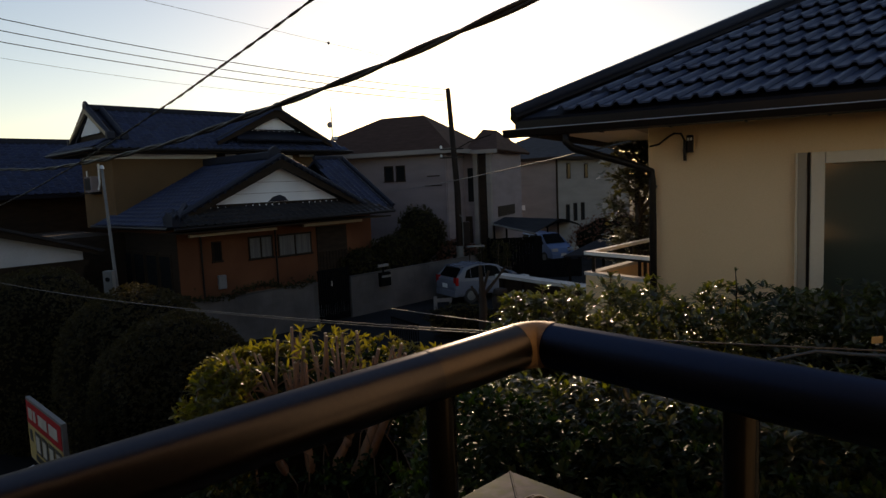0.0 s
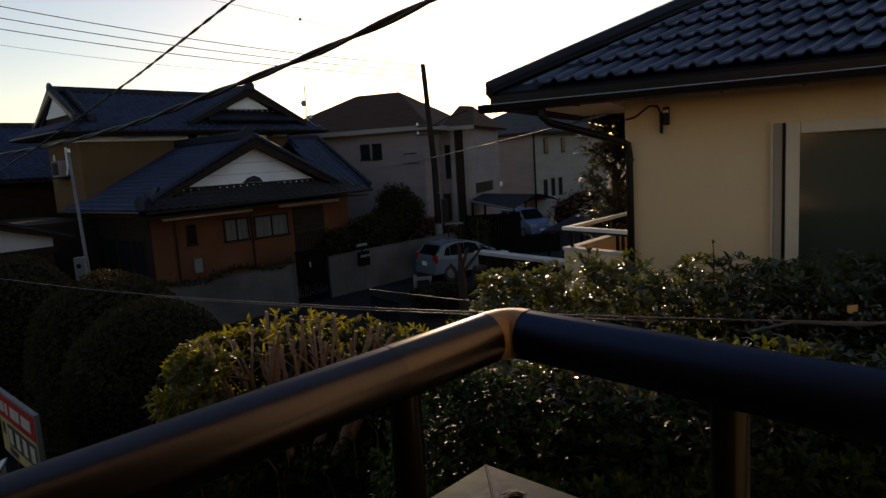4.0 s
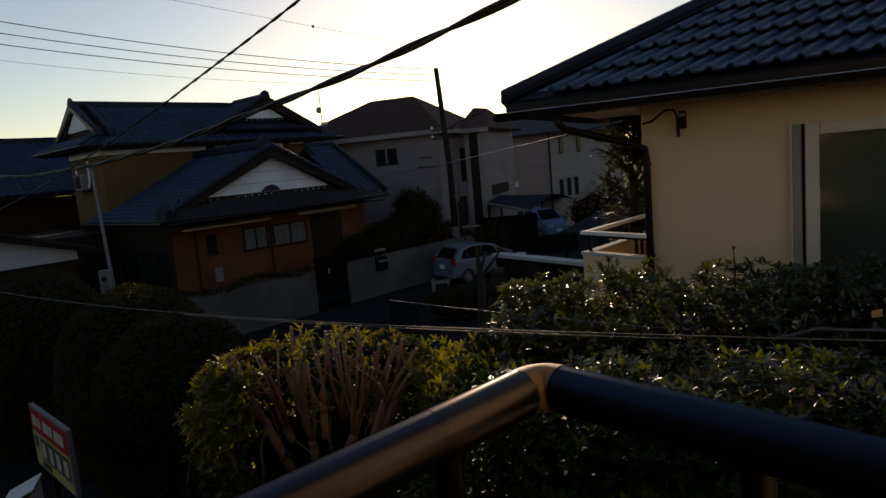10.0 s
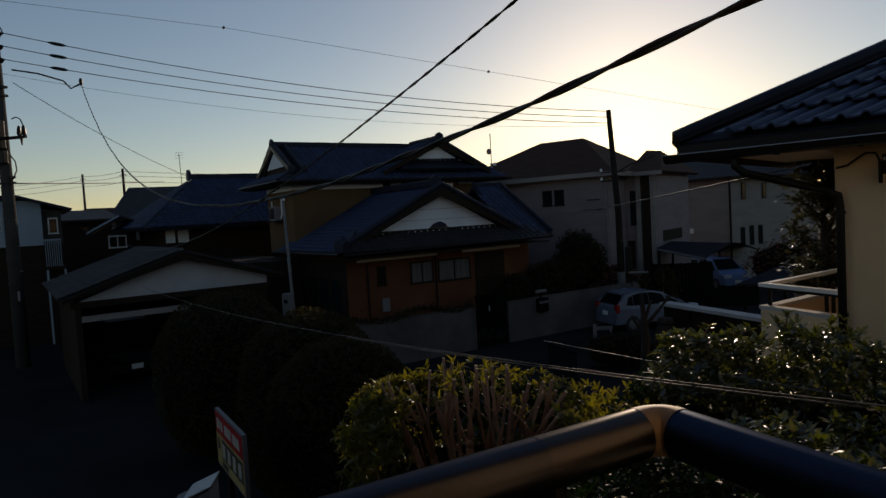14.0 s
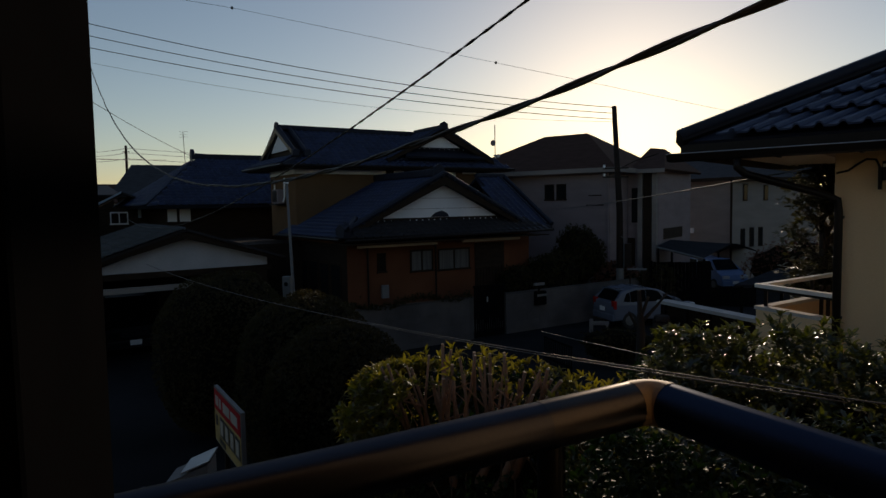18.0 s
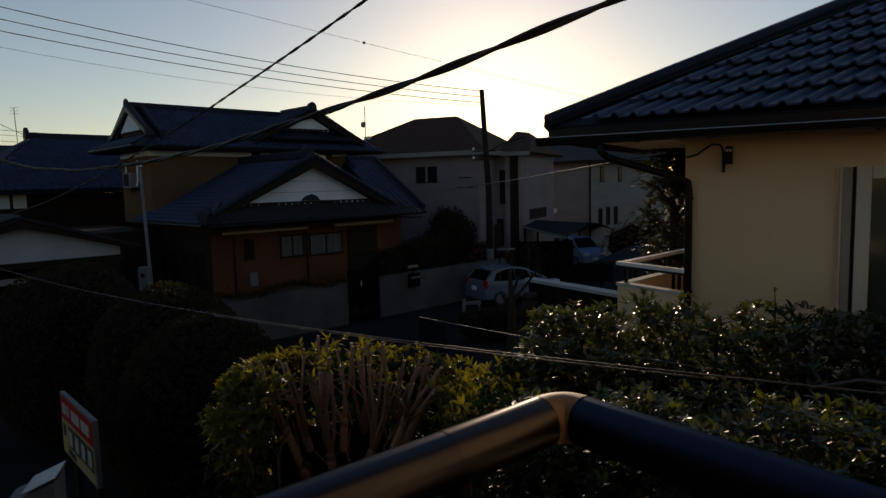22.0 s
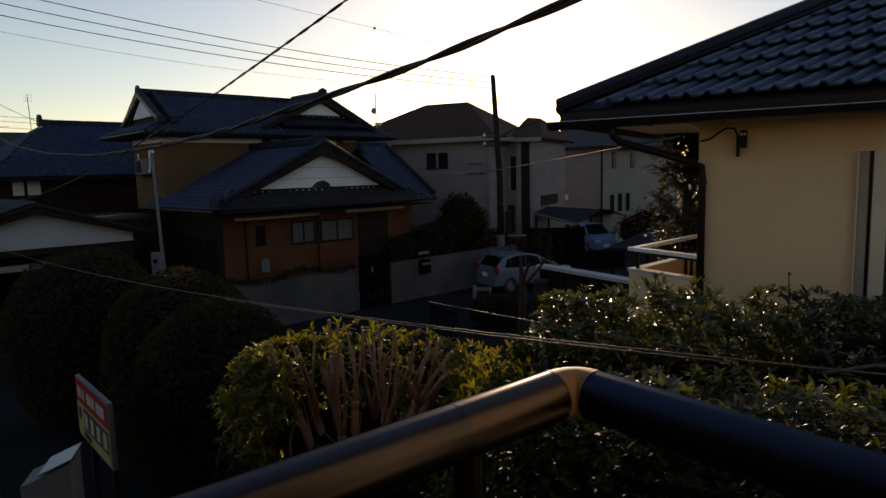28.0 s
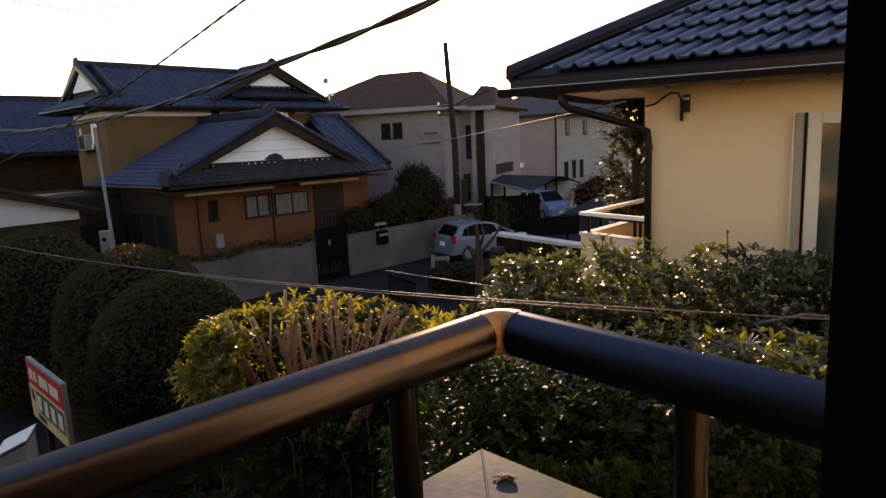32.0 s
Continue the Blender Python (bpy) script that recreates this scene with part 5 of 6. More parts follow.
def topiary(x, y, r, h, n, seed, label):
    t = thing("clipped_bush", pose(x, y, 0), label, "bush", "clipped round bushes")
    rg = np.random.default_rng(seed)
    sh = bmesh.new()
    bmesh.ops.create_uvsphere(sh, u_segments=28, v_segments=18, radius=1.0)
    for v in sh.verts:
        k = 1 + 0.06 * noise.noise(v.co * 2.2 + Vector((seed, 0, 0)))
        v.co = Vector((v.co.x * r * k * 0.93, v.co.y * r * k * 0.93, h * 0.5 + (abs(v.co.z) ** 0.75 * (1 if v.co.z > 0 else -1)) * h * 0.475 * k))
    part("filler_core", sh, INNER, t, smooth=True)
    u = rg.normal(0, 1, (n, 3))
    u /= np.linalg.norm(u, axis=1)[:, None]
    k = np.array([1 + 0.06 * noise.noise(Vector(q) * 2.2 + Vector((seed, 0, 0))) for q in u]) * (1.02 - 0.09 * rg.uniform(0, 1, n) ** 1.5)
    p = np.stack([u[:, 0] * r * k, u[:, 1] * r * k, h * 0.5 + np.sign(u[:, 2]) * abs(u[:, 2]) ** 0.75 * h * 0.5 * k], 1)
    leaf_cloud("foliage", p, u + rg.normal(0, 0.4, (n, 3)), 0.040, LEAF_TOP, t, per=5, tilt=(0.3, 1.3), wide=0.5, seed=seed)
    part("trunk", tube([(0, 0, 0.0), (0, 0, 0.6)], 0.08, 8), BARK, t)


topiary(-7.4, 11.6, 1.35, 3.25, 11000, 1, "tall dark clipped bush, domed, beside the garage drive")
topiary(-4.7, 9.7, 1.15, 3.10, 11000, 2, "dark domed clipped bush standing between two others")
topiary(-3.55, 8.3, 1.05, 2.92, 11000, 3, "brownish domed clipped bush beside the pruned shrub")

# ---- the street in front of the tiled house ----
JH = pose(-6.81, 19.85, 0, 0, 0, 47)
wall_parts = []


def block_run(name, x0, x1, y, rows, label):
    """A wall of hollow concrete blocks with a flat coping; each block is a piece of its own."""
    w = tagged(new(name), label, "wall", kind="structure")
    w.matrix_world = JH
    part("mortar", box(x0, x1, y + 0.004, y + 0.116, 0, rows * 0.2), MORTAR, w)
    wall_parts.append((w, x0, x1, y, rows))
    part("coping", box(x0 - 0.01, x1 + 0.01, y - 0.01, y + 0.13, rows * 0.2, rows * 0.2 + 0.05, 0.008), MORTAR, w)


block_run("wall_street_left", -2.4, 2.85, -1.0, 7, "concrete block wall in front of the rust-brown house")
block_run("wall_street_right", 4.25, 11.4, -1.0, 7, "concrete block wall with overhanging shrubs and a letter box")
gate = thing("entrance_gate", JH @ pose(2.9, -0.94, 0), "tall dark slatted gate between two block walls", "gate")
part("gate_frame", box(0.0, 1.3, -0.03, 0.03, 0.06, 0.14), BLACK_FRAME, gate)
part("gate_frame", box(0.0, 1.3, -0.03, 0.03, 1.72, 1.80), BLACK_FRAME, gate)
for k in range(14):
    part("slat", box(0.01 + 0.0945 * k, 0.075 + 0.0945 * k, -0.012, 0.012, 0.142, 1.718), BLACK_FRAME, gate)
part("latch", box(0.52, 0.56, -0.06, -0.031, 1.22, 1.40), STEEL, gate, "bright steel latch")
lb = thing("letter_box", JH @ pose(5.52, -1.10, 0.9), "dark letter box with a pale slot on the block wall", "letter box")
part("body", box(0, 0.48, -0.06, 0.095, 0.0, 0.50, 0.01), BLACK_FRAME, lb)
part("flap", box(0.03, 0.47, -0.075, -0.062, 0.32, 0.40), PILLAR_GREY, lb)
np_ = thing("name_plate", JH @ pose(5.50, -1.03, 1.60), "blank white plate above the letter box", "plate")
part("plate", box(0, 0.50, -0.03, 0.02, 0.0, 0.10, 0.006), PILLAR_GREY, np_)
part("stem", box(0.22, 0.27, -0.02, 0.01, -0.30, 0.0), BLACK_FRAME, np_)

# plants creeping over the left wall's coping
cpl = thing("creeping_plant", JH @ pose(0, -0.95, 0), "dark creeping plant trailing over the wall coping", "plant")
rg = np.random.default_rng(61)
cu = rg.uniform(-2.2, 2.75, 520)
cv = np.stack([cu, rg.normal(-0.02, 0.10, 520), 1.47 + 0.16 * np.abs(rg.normal(0, 0.5, 520)) + 0.10 * np.sin(cu * 2.3)], 1)
leaf_cloud("foliage", cv, rg.normal(0, 0.5, cv.shape) + [0, -0.3, 0.6], 0.07, LEAF_DARK, cpl, per=5, seed=62)
part("runner", tube([(-2.2, 0, 1.462), (-0.6, 0.03, 1.475), (1.2, -0.02, 1.47), (2.7, 0.0, 1.465)], 0.012, 6), BARK, cpl)

# shrubs behind the wall
def far_shrub(name, m, sx, sy, z0, z1, n, mat, label, seed, size=0.10):
    t = thing(name, m, label, "shrub")
    rg = np.random.default_rng(seed)
    c = bmesh.new()
    bmesh.ops.create_icosphere(c, subdivisions=3, radius=1.0)
    for v in c.verts:
        k = 0.9 + 0.25 * noise.noise(v.co * 2.0 + Vector((seed, 3, 0)))
        v.co = Vector((v.co.x * sx * k, v.co.y * sy * k, (z0 + z1) / 2 + v.co.z * (z1 - z0) / 2 * k))
    part("filler_core", c, INNER, t, smooth=True)
    u = rg.normal(0, 1, (n, 3))
    u /= np.linalg.norm(u, axis=1)[:, None]
    k = np.array([0.95 + 0.25 * noise.noise(Vector(q) * 2.0 + Vector((seed, 3, 0))) for q in u]) * rg.uniform(0.9, 1.12, n)
    p = np.stack([u[:, 0] * sx * k, u[:, 1] * sy * k, (z0 + z1) / 2 + u[:, 2] * (z1 - z0) / 2 * k], 1)
    leaf_cloud("foliage", p, u + rg.normal(0, 0.5, (n, 3)), size, mat, t, per=5, seed=seed)
    for q in ((-0.3, 0), (0.2, 0.1)):
        part("stem", tube([(q[0] * sx, q[1] * sy, 0), (q[0] * sx, q[1] * sy, (z0 + z1) / 2)], 0.05, 6), BARK, t)


far_shrub("garden_shrub", JH @ pose(5.6, 0.05, 0), 1.1, 0.55, 1.0, 2.2, 700, LEAF_DARK, "dark evergreen shrub behind the block wall", 21)
far_shrub("garden_shrub", JH @ pose(7.6, 0.1, 0), 1.4, 0.6, 1.0, 2.6, 900, LEAF_DARK, "dense dark shrub behind the block wall", 22)
far_shrub("garden_tree", JH @ pose(9.4, 0.6, 0), 1.2, 0.8, 1.2, 3.5, 1100, LEAF_DARK, "rounded dark garden tree beside the grey house", 23)
far_shrub("red_shrub", JH @ pose(10.9, -0.1, 0), 1.1, 0.5, 0.9, 2.0, 700, LEAF_RED, "reddish clipped shrub above the block wall", 24)

# ---- cars ----
def car(name, m, paint, label, profile, glass_poly, length, width, wheel_x, lens=None):
    c = thing(name, m, label, "car")
    h = width / 2
    def lean(bm):
        """Upper body drawn in towards the roof."""
        for v in bm.verts:
            v.co.y *= 1 - 0.17 * max(0.0, (v.co.z - 0.88) / 0.62)
        return bm
    body = prism(profile, "y", -h, h)
    bmesh.ops.bevel(body, geom=[e for e in body.edges if abs(e.verts[0].co.y - e.verts[1].co.y) < 0.01], offset=0.09, segments=4, profile=0.6, affect="EDGES")
    b = part("body", lean(body), paint, c, smooth=False)
    for s in (-1, 1):
        for gp in glass_poly:
            part("side_window", lean(prism(gp, "y", s * (h + 0.004), s * (h - 0.02))), CAR_GLASS, b)
        part("door_handle", box(length * 0.42, length * 0.42 + 0.16, s * h, s * (h + 0.02), 0.86, 0.89), paint, b)
        part("mirror", box(length * 0.70, length * 0.70 + 0.10, s * h, s * (h + 0.17), 0.93, 1.06, 0.02), paint, b)
        part("tail_lamp", box(-0.012, 0.10, s * (h - 0.20), s * (h + 0.006), 0.72, 1.02, 0.01), RED_LENS, b)
        part("headlamp", box(length - 0.22, length + 0.008, s * (h - 0.42), s * (h - 0.06), 0.62, 0.78, 0.02), lens or CLEAR_LENS, b)
        for x in wheel_x:
            tyre = part("wheel", tube([(x, s * (h - 0.16), 0.29), (x, s * (h - 0.14), 0.29), (x, s * (h + 0.005), 0.29), (x, s * (h + 0.015), 0.29)], [0.26, 0.29, 0.29, 0.26], 24), RUBBER, c)
            part("rim", tube([(x, s * (h + 0.012), 0.29), (x, s * (h + 0.022), 0.29)], [0.19, 0.17], 20), POLE_GREY, tyre)
    part("bumper", box(-0.05, 0.12, -h + 0.03, h - 0.03, 0.28, 0.52, 0.03), paint, b)
    part("bumper", box(length - 0.12, length + 0.05, -h + 0.03, h - 0.03, 0.26, 0.50, 0.03), paint, b)
    part("plate", box(-0.066, -0.052, -0.17, 0.17, 0.60, 0.76), WHITE_PAINT, b)
    part("plate", box(length + 0.052, length + 0.062, -0.17, 0.17, 0.36, 0.52), WHITE_PAINT, b)
    return c, b


hatch = [(0.00, 0.281), (3.39, 0.262), (3.43, 0.486), (3.34, 0.654), (3.04, 0.804), (2.68, 0.888), (2.31, 1.122), (1.94, 1.328), (1.54, 1.412), (1.14, 1.431), (0.70, 1.403), (0.37, 1.328), (0.11, 0.991), (0.00, 0.916), (-0.03, 0.654)]
hg = [[(0.38, 0.98), (0.66, 0.95), (0.66, 1.30), (0.52, 1.25)], [(0.68, 0.95), (1.31, 0.935), (1.31, 1.365), (0.97, 1.365), (0.68, 1.31)], [(1.335, 0.935), (2.09, 0.925), (1.86, 1.275), (1.58, 1.345), (1.335, 1.365)], [(2.12, 0.92), (2.52, 0.91), (2.26, 1.085), (2.03, 1.20)]]
c1, b1 = car("hatchback_car", pose(0.14, 24.3, 0, 0, 0, 30), CAR_SILVER, "silver-blue hatchback parked beside the block wall", hatch, hg, 3.43, 1.50, (0.63, 2.77))
part("rear_window", slab([(0.088, -0.60, 0.99), (0.088, 0.60, 0.99), (0.343, 0.53, 1.309), (0.343, -0.53, 1.309)], 0.01), CAR_GLASS, b1, m=pose(-0.012, 0, 0.012))
part("windscreen", slab([(2.64, -0.62, 0.926), (2.64, 0.62, 0.926), (1.98, 0.54, 1.318), (1.98, -0.54, 1.318)], 0.01), CAR_GLASS, b1, m=pose(0.012, 0, 0.016))
part("spoiler", box(0.26, 0.51, -0.50, 0.50, 1.365, 1.40, 0.012), CAR_SILVER, b1)
vanp = [(0.0, 0.32), (4.15, 0.30), (4.2, 0.62), (4.05, 0.90), (3.45, 1.10), (2.75, 1.72), (0.5, 1.78), (0.05, 1.3)]
vg = [[(0.5, 1.12), (1.4, 1.12), (1.4, 1.62), (0.6, 1.62)], [(1.5, 1.12), (2.6, 1.12), (2.6, 1.62), (1.5, 1.62)], [(2.68, 1.12), (3.3, 1.12), (2.76, 1.58)]]
small_p = [(0.86 * x, 0.88 * z) for x, z in vanp]
small_g = [[(0.86 * x, 0.88 * z) for x, z in g] for g in vg]
c2, b2 = car("minivan", pose(5.12, 38.0, 0, 0, 0, -66), CAR_BLUE, "pale blue minivan parked nose-out under a carport", small_p, small_g, 3.61, 1.48, (0.69, 2.92))
part("windscreen", slab([(2.94, -0.62, 1.00), (2.94, 0.62, 1.00), (2.41, 0.54, 1.487), (2.41, -0.54, 1.487)], 0.01), CAR_GLASS, b2, m=pose(0.02, 0, 0.02))
c3, b3 = car("dark_car", pose(-17.30, 19.96, 0, 0, 0, -42), CAR_BLACK, "black car standing inside the garage", vanp, vg, 4.2, 1.69, (0.8, 3.4), CAR_GLASS)

# carports
cp = thing("carport", pose(0, 0, 0), "carport with a flat blue-grey sheet roof on slim posts", "carport")
CP = [(2.39, 29.24, 2.63), (4.05, 27.75, 2.26), (6.12, 33.49, 2.46), (3.20, 31.68, 2.77)]
part("roof_sheet", slab(CP, 0.06), SHEET_ROOF, cp)
part("front_fascia", tube([Vector(CP[0]) - Vector((0, 0, 0.05)), Vector(CP[1]) - Vector((0, 0, 0.05))], 0.05, 4), POLE_GREY, cp)
for x, y, z in (CP[0], CP[1], CP[3]):
    part("post", box(x + 0.02, x + 0.11, y + 0.03, y + 0.12, 0, z - 0.065), BLACK_FRAME, cp)
ck = thing("arched_carport", pose(6.0, 36.4, 0), "dark arched carport frame beside the pale house", "carport")
arch = [(0.0, 1.82), (0.5, 2.07), (1.0, 2.16), (1.5, 2.10), (2.0, 1.87)]
part("roof_sheet", prism(arch + [(x, z - 0.05) for x, z in arch[::-1]], "y", 0, 3.6), BLACK_FRAME, ck)
for x, y in ((0.05, 0.1), (1.9, 0.1), (1.9, 3.4)):
    part("post", box(x, x + 0.08, y, y + 0.08, 0, 1.83), BLACK_FRAME, ck)
cq = thing("low_carport", pose(4.0, 20.6, 0, 0, 0, 0), "flat grey carport roof on dark posts", "carport")
part("roof_sheet", slab([(-0.05, 0.2, 2.02), (2.6, 0.0, 2.05), (2.9, 1.5, 2.38), (1.45, 1.5, 2.40)], 0.06), SHEET_ROOF, cq)
for x, y in ((0.15, 0.3), (2.4, 0.1), (2.6, 1.3), (1.5, 1.3)):
    part("post", box(x, x + 0.07, y, y + 0.07, 0, 1.95), BLACK_FRAME, cq)

# black boards put in for the deep shade under the carport
df = thing("carport_shade_boards", pose(2.42, 29.6, 0), "dark boards standing in for the carport's shade", "fence")
for k in range(17):
    part("board", box(0.15 * k - 0.3, 0.15 * k - 0.157, 0, 0.03, 0, 1.90 + 0.01 * (k % 3)), BLACK_FRAME, df)
for k in range(12):
    part("board", box(2.25 + 0.15 * k, 2.25 + 0.15 * k + 0.143, 0, 0.03, 0, 0.80 + 0.01 * (k % 3)), BLACK_FRAME, df)
for x in (-0.25, 2.1, 3.9):
    part("post", box(x, x + 0.09, 0.031, 0.12, 0, 0.9 if x > 3 else 1.95), BLACK_FRAME, df)

# low wall with a pale flat coping
lw = thing("low_yard_wall", pose(1.95, 22.5, 0, 0, 0, -55.5), "low dark yard wall under a wide pale coping", "wall")
part("wall_body", box(0, 5.6, 0.05, 0.25, 0, 1.16), WOOD_DARK, lw)
part("coping", box(-0.05, 5.7, -0.08, 0.36, 1.16, 1.27, 0.01), CONCRETE, lw)
for k in range(6):
    part("pier", box(0.2 + k, 0.32 + k, -0.04, 0.049, 0, 1.15), BROWN_METAL, lw)
tub = thing("plant_tub", pose(1.95, 21.6, 0), "brown wooden tub standing against the yard wall", "tub")
part("barrel", tube([(0, 0, 0.0), (0, 0, 0.05), (0, 0, 0.45), (0, 0, 0.85), (0, 0, 0.9)], [0.22, 0.25, 0.30, 0.25, 0.22], 14), BARK_DARK, tub)
for z in (0.2, 0.7):
    part("hoop", tube([(0, 0, z), (0, 0, z + 0.05)], [0.283, 0.285], 14), BROWN_METAL, tub)
ws = thing("white_stand", pose(-0.35, 23.0, 0, 0, 0, 8), "low white frame standing at the roadside", "stand")
part("board", box(0.135, 0.68, -0.02, 0.02, 0.26, 0.40, 0.006), PILLAR_GREY, ws)
part("panel", box(0, 0.13, -0.03, 0.03, 0.0, 0.48, 0.006), PILLAR_GREY, ws)
part("foot", box(0.58, 0.64, -0.03, 0.03, 0.0, 0.255), PILLAR_GREY, ws)
far_shrub("low_hedge", pose(0.45, 18.8, 0, 0, 0, 5), 0.95, 0.6, 0.05, 0.95, 900, LEAF_DARK, "low clipped dark green hedge at the roadside", 31, 0.06)
bt = thing("bare_tree", pose(0.82, 13.4, 0), "small bare tree cut back to stubs", "tree")
part("trunk", tube([(0, 0, 0), (-0.02, 0, 1.0), (0.02, 0, 1.9), (0.0, 0, 2.3)], [0.11, 0.095, 0.085, 0.07], 9), BARK_DARK, bt)
for a, b, r in (((0, 0, 2.25), (-0.02, 0, 2.78), 0.055), ((0, 0, 2.1), (0.30, 0.05, 2.45), 0.045), ((0.28, 0.05, 2.42), (0.52, 0.02, 2.74), 0.03), ((0, 0, 2.2), (0.16, 0, 2.66), 0.04), ((0, 0, 1.9), (-0.22, 0, 2.35), 0.035)):
    part("limb", tube([a, b], [r, r * 0.7], 7), BARK_DARK, bt)
mg = thing("metal_fence", pose(-1.5, 18.05, 0, 0, 0, -57), "low black barred metal fence at the roadside", "fence")
part("top_rail", box(0, 1.5, -0.02, 0.02, 0.80, 0.84), BLACK_FRAME, mg)
part("bottom_rail", box(0, 1.5, -0.02, 0.02, 0.25, 0.29), BLACK_FRAME, mg)
for k in range(13):
    part("bar", box(0.02 + 0.12 * k, 0.045 + 0.12 * k, -0.012, 0.012, 0.0, 0.80), BLACK_FRAME, mg)
far_shrub("brown_hedge", pose(9.0, 33.0, 0, 0, 0, 20), 2.6, 0.7, 0.4, 2.6, 1200, LEAF_RED, "brown autumn hedge in front of the pale house", 33)

# tree behind the cream house
tr = thing("broadleaf_tree", pose(3.38, 11.4, 0), "glossy broadleaf tree catching the low sun", "tree")
part("trunk", tube([(0.3, 0, 0), (0.25, 0, 1.6), (0.15, 0, 3.0), (0.1, 0, 4.6)], [0.14, 0.11, 0.08, 0.03], 9), BARK_DARK, tr)
rng = np.random.default_rng(41)
cen = []
for k in range(50):
    a, z = rng.uniform(0, 6.28), rng.uniform(2.9, 5.5)
    rr = rng.uniform(0.12, 0.60) * (1.0 if z > 3.6 else 0.75)
    tip = Vector((0.15 + rr * math.cos(a), rr * math.sin(a) * 0.8, z))
    part("limb", tube([(0.18, 0, z - 0.5), tip], [0.025, 0.008], 6), BARK_DARK, tr)
    cen += [np.array(tip) + rng.normal(0, 0.13, 3) for _ in range(34)]
cen = np.array(cen)
leaf_cloud("foliage", cen, rng.normal(0, 0.28, cen.shape) + [0, 0, 1.0], 0.10, LEAF_TREE, tr, per=6, tilt=(0.9, 1.65), wide=0.5, seed=9)

# small things beside the pole and the grey house
wp = thing("white_plank", pose(1.05, 26.1, 0, 0, 0, 2), "low white plank laid across two short stakes", "plank")
part("plank", box(0, 0.72, -0.03, 0.03, 1.90, 1.97, 0.006), PILLAR_GREY, wp)
for x in (0.08, 0.60):
    part("stake", box(x, x + 0.05, 0.031, 0.07, 0, 1.94), WOOD_DARK, wp)
for x, y, h, sd in ((2.4, 27.2, 2.0, 51), (2.8, 27.4, 1.85, 52), (1.7, 27.3, 1.8, 53)):
    pp = thing("potted_plant", pose(x, y, 0), "leafy dark plant in a tall clay pot", "plant", "potted plants by the grey house")
    part("pot", tube([(0, 0, 0), (0, 0, 0.75), (0, 0, 0.82), (0, 0, 0.86)], [0.12, 0.18, 0.21, 0.20], 12), POLE_DARK, pp)
    rg = np.random.default_rng(sd)
    c = np.stack([rg.normal(0, 0.13, 90), rg.normal(0, 0.13, 90), rg.uniform(0.85, h, 90)], 1)
    leaf_cloud("foliage", c, rg.normal(0, 0.5, (90, 3)) + [0, 0, 0.7], 0.11, LEAF_DARK, pp, per=5, seed=sd)
    part("stem", tube([(0, 0, 0.8), (0.03, 0, h - 0.1)], 0.02, 6), BARK, pp)

for x, y, w, r in ((-5.44, 8.26, 0.15, 10), (-4.84, 7.71, 0.11, 35), (-4.36, 7.21, 0.13, 20)):
    st = thing("stepping_stone", pose(x, y, 0, 0, 0, r), "small pale flat stone at the garden edge", "stone", "stepping stones by the drive")
    part("stone", prism([(-w, -0.07), (0.6 * w, -0.09), (w, 0.02), (0.5 * w, 0.10), (-0.8 * w, 0.06)], "z", 0.005, 0.06), PILLAR_GREY, st)

# ---- poles and wires ----
up = thing("utility_pole", pose(0.78, 26.9, 0), "slim dark utility pole with a pale band and small brackets", "pole")
part("shaft", tube([(0.02, 0, 0), (0, 0, 4.2), (-0.20, 1.0, 8.50)], [0.15, 0.13, 0.10], 14), POLE_DARK, up, smooth=True)
part("band", tube([(0.02, 0, 0.1), (0.012, 0, 1.9)], [0.16, 0.155], 14), POLE_GREY, up)
bx = part("switch_box", box(0.18, 0.45, -0.16, 0.14, 1.95, 2.9, 0.02), BROWN_METAL, up)
part("conduit", tube([(0.16, -0.12, 1.9), (0.16, -0.12, 3.1), (0.05, -0.12, 3.2)], 0.022, 6), POLE_GREY, bx)
for z in (5.55, 5.9):
    arm = part("bracket_arm", box(-0.65, 0.35, 0.2, 0.26, z, z + 0.06), BROWN_METAL, up)
    part("insulator", tube([(-0.6, 0.23, z + 0.06), (-0.6, 0.23, z + 0.18)], 0.045, 8), PLASTER_WHITE, arm)
part("lamp_arm", tube([(0, 0.35, 5.9), (0.6, 0.2, 6.2), (1.5, 0.1, 6.45)], 0.022, 8), POLE_DARK, up)

sp = thing("service_pole", pose(-6.93, 13.72, 0), "thin white steel service pole with a meter box", "pole")
part("shaft", tube([(0.06, 0, 0), (-0.02, 0, 2.6), (-0.32, 0.42, 5.14)], [0.038, 0.036, 0.028], 12), POLE_GREY, sp, smooth=True)
mb = part("meter_box", box(-0.20, 0.00, -0.20, -0.05, 2.46, 2.98, 0.02), POLE_GREY, sp, "pale meter box")
part("meter_glass", tube([(-0.10, -0.202, 2.8), (-0.10, -0.208, 2.8)], 0.05, 14), PANE, mb)
part("cap", tube([(-0.32, 0.42, 5.14), (-0.32, 0.42, 5.22)], [0.055, 0.03], 10), STEEL, sp)

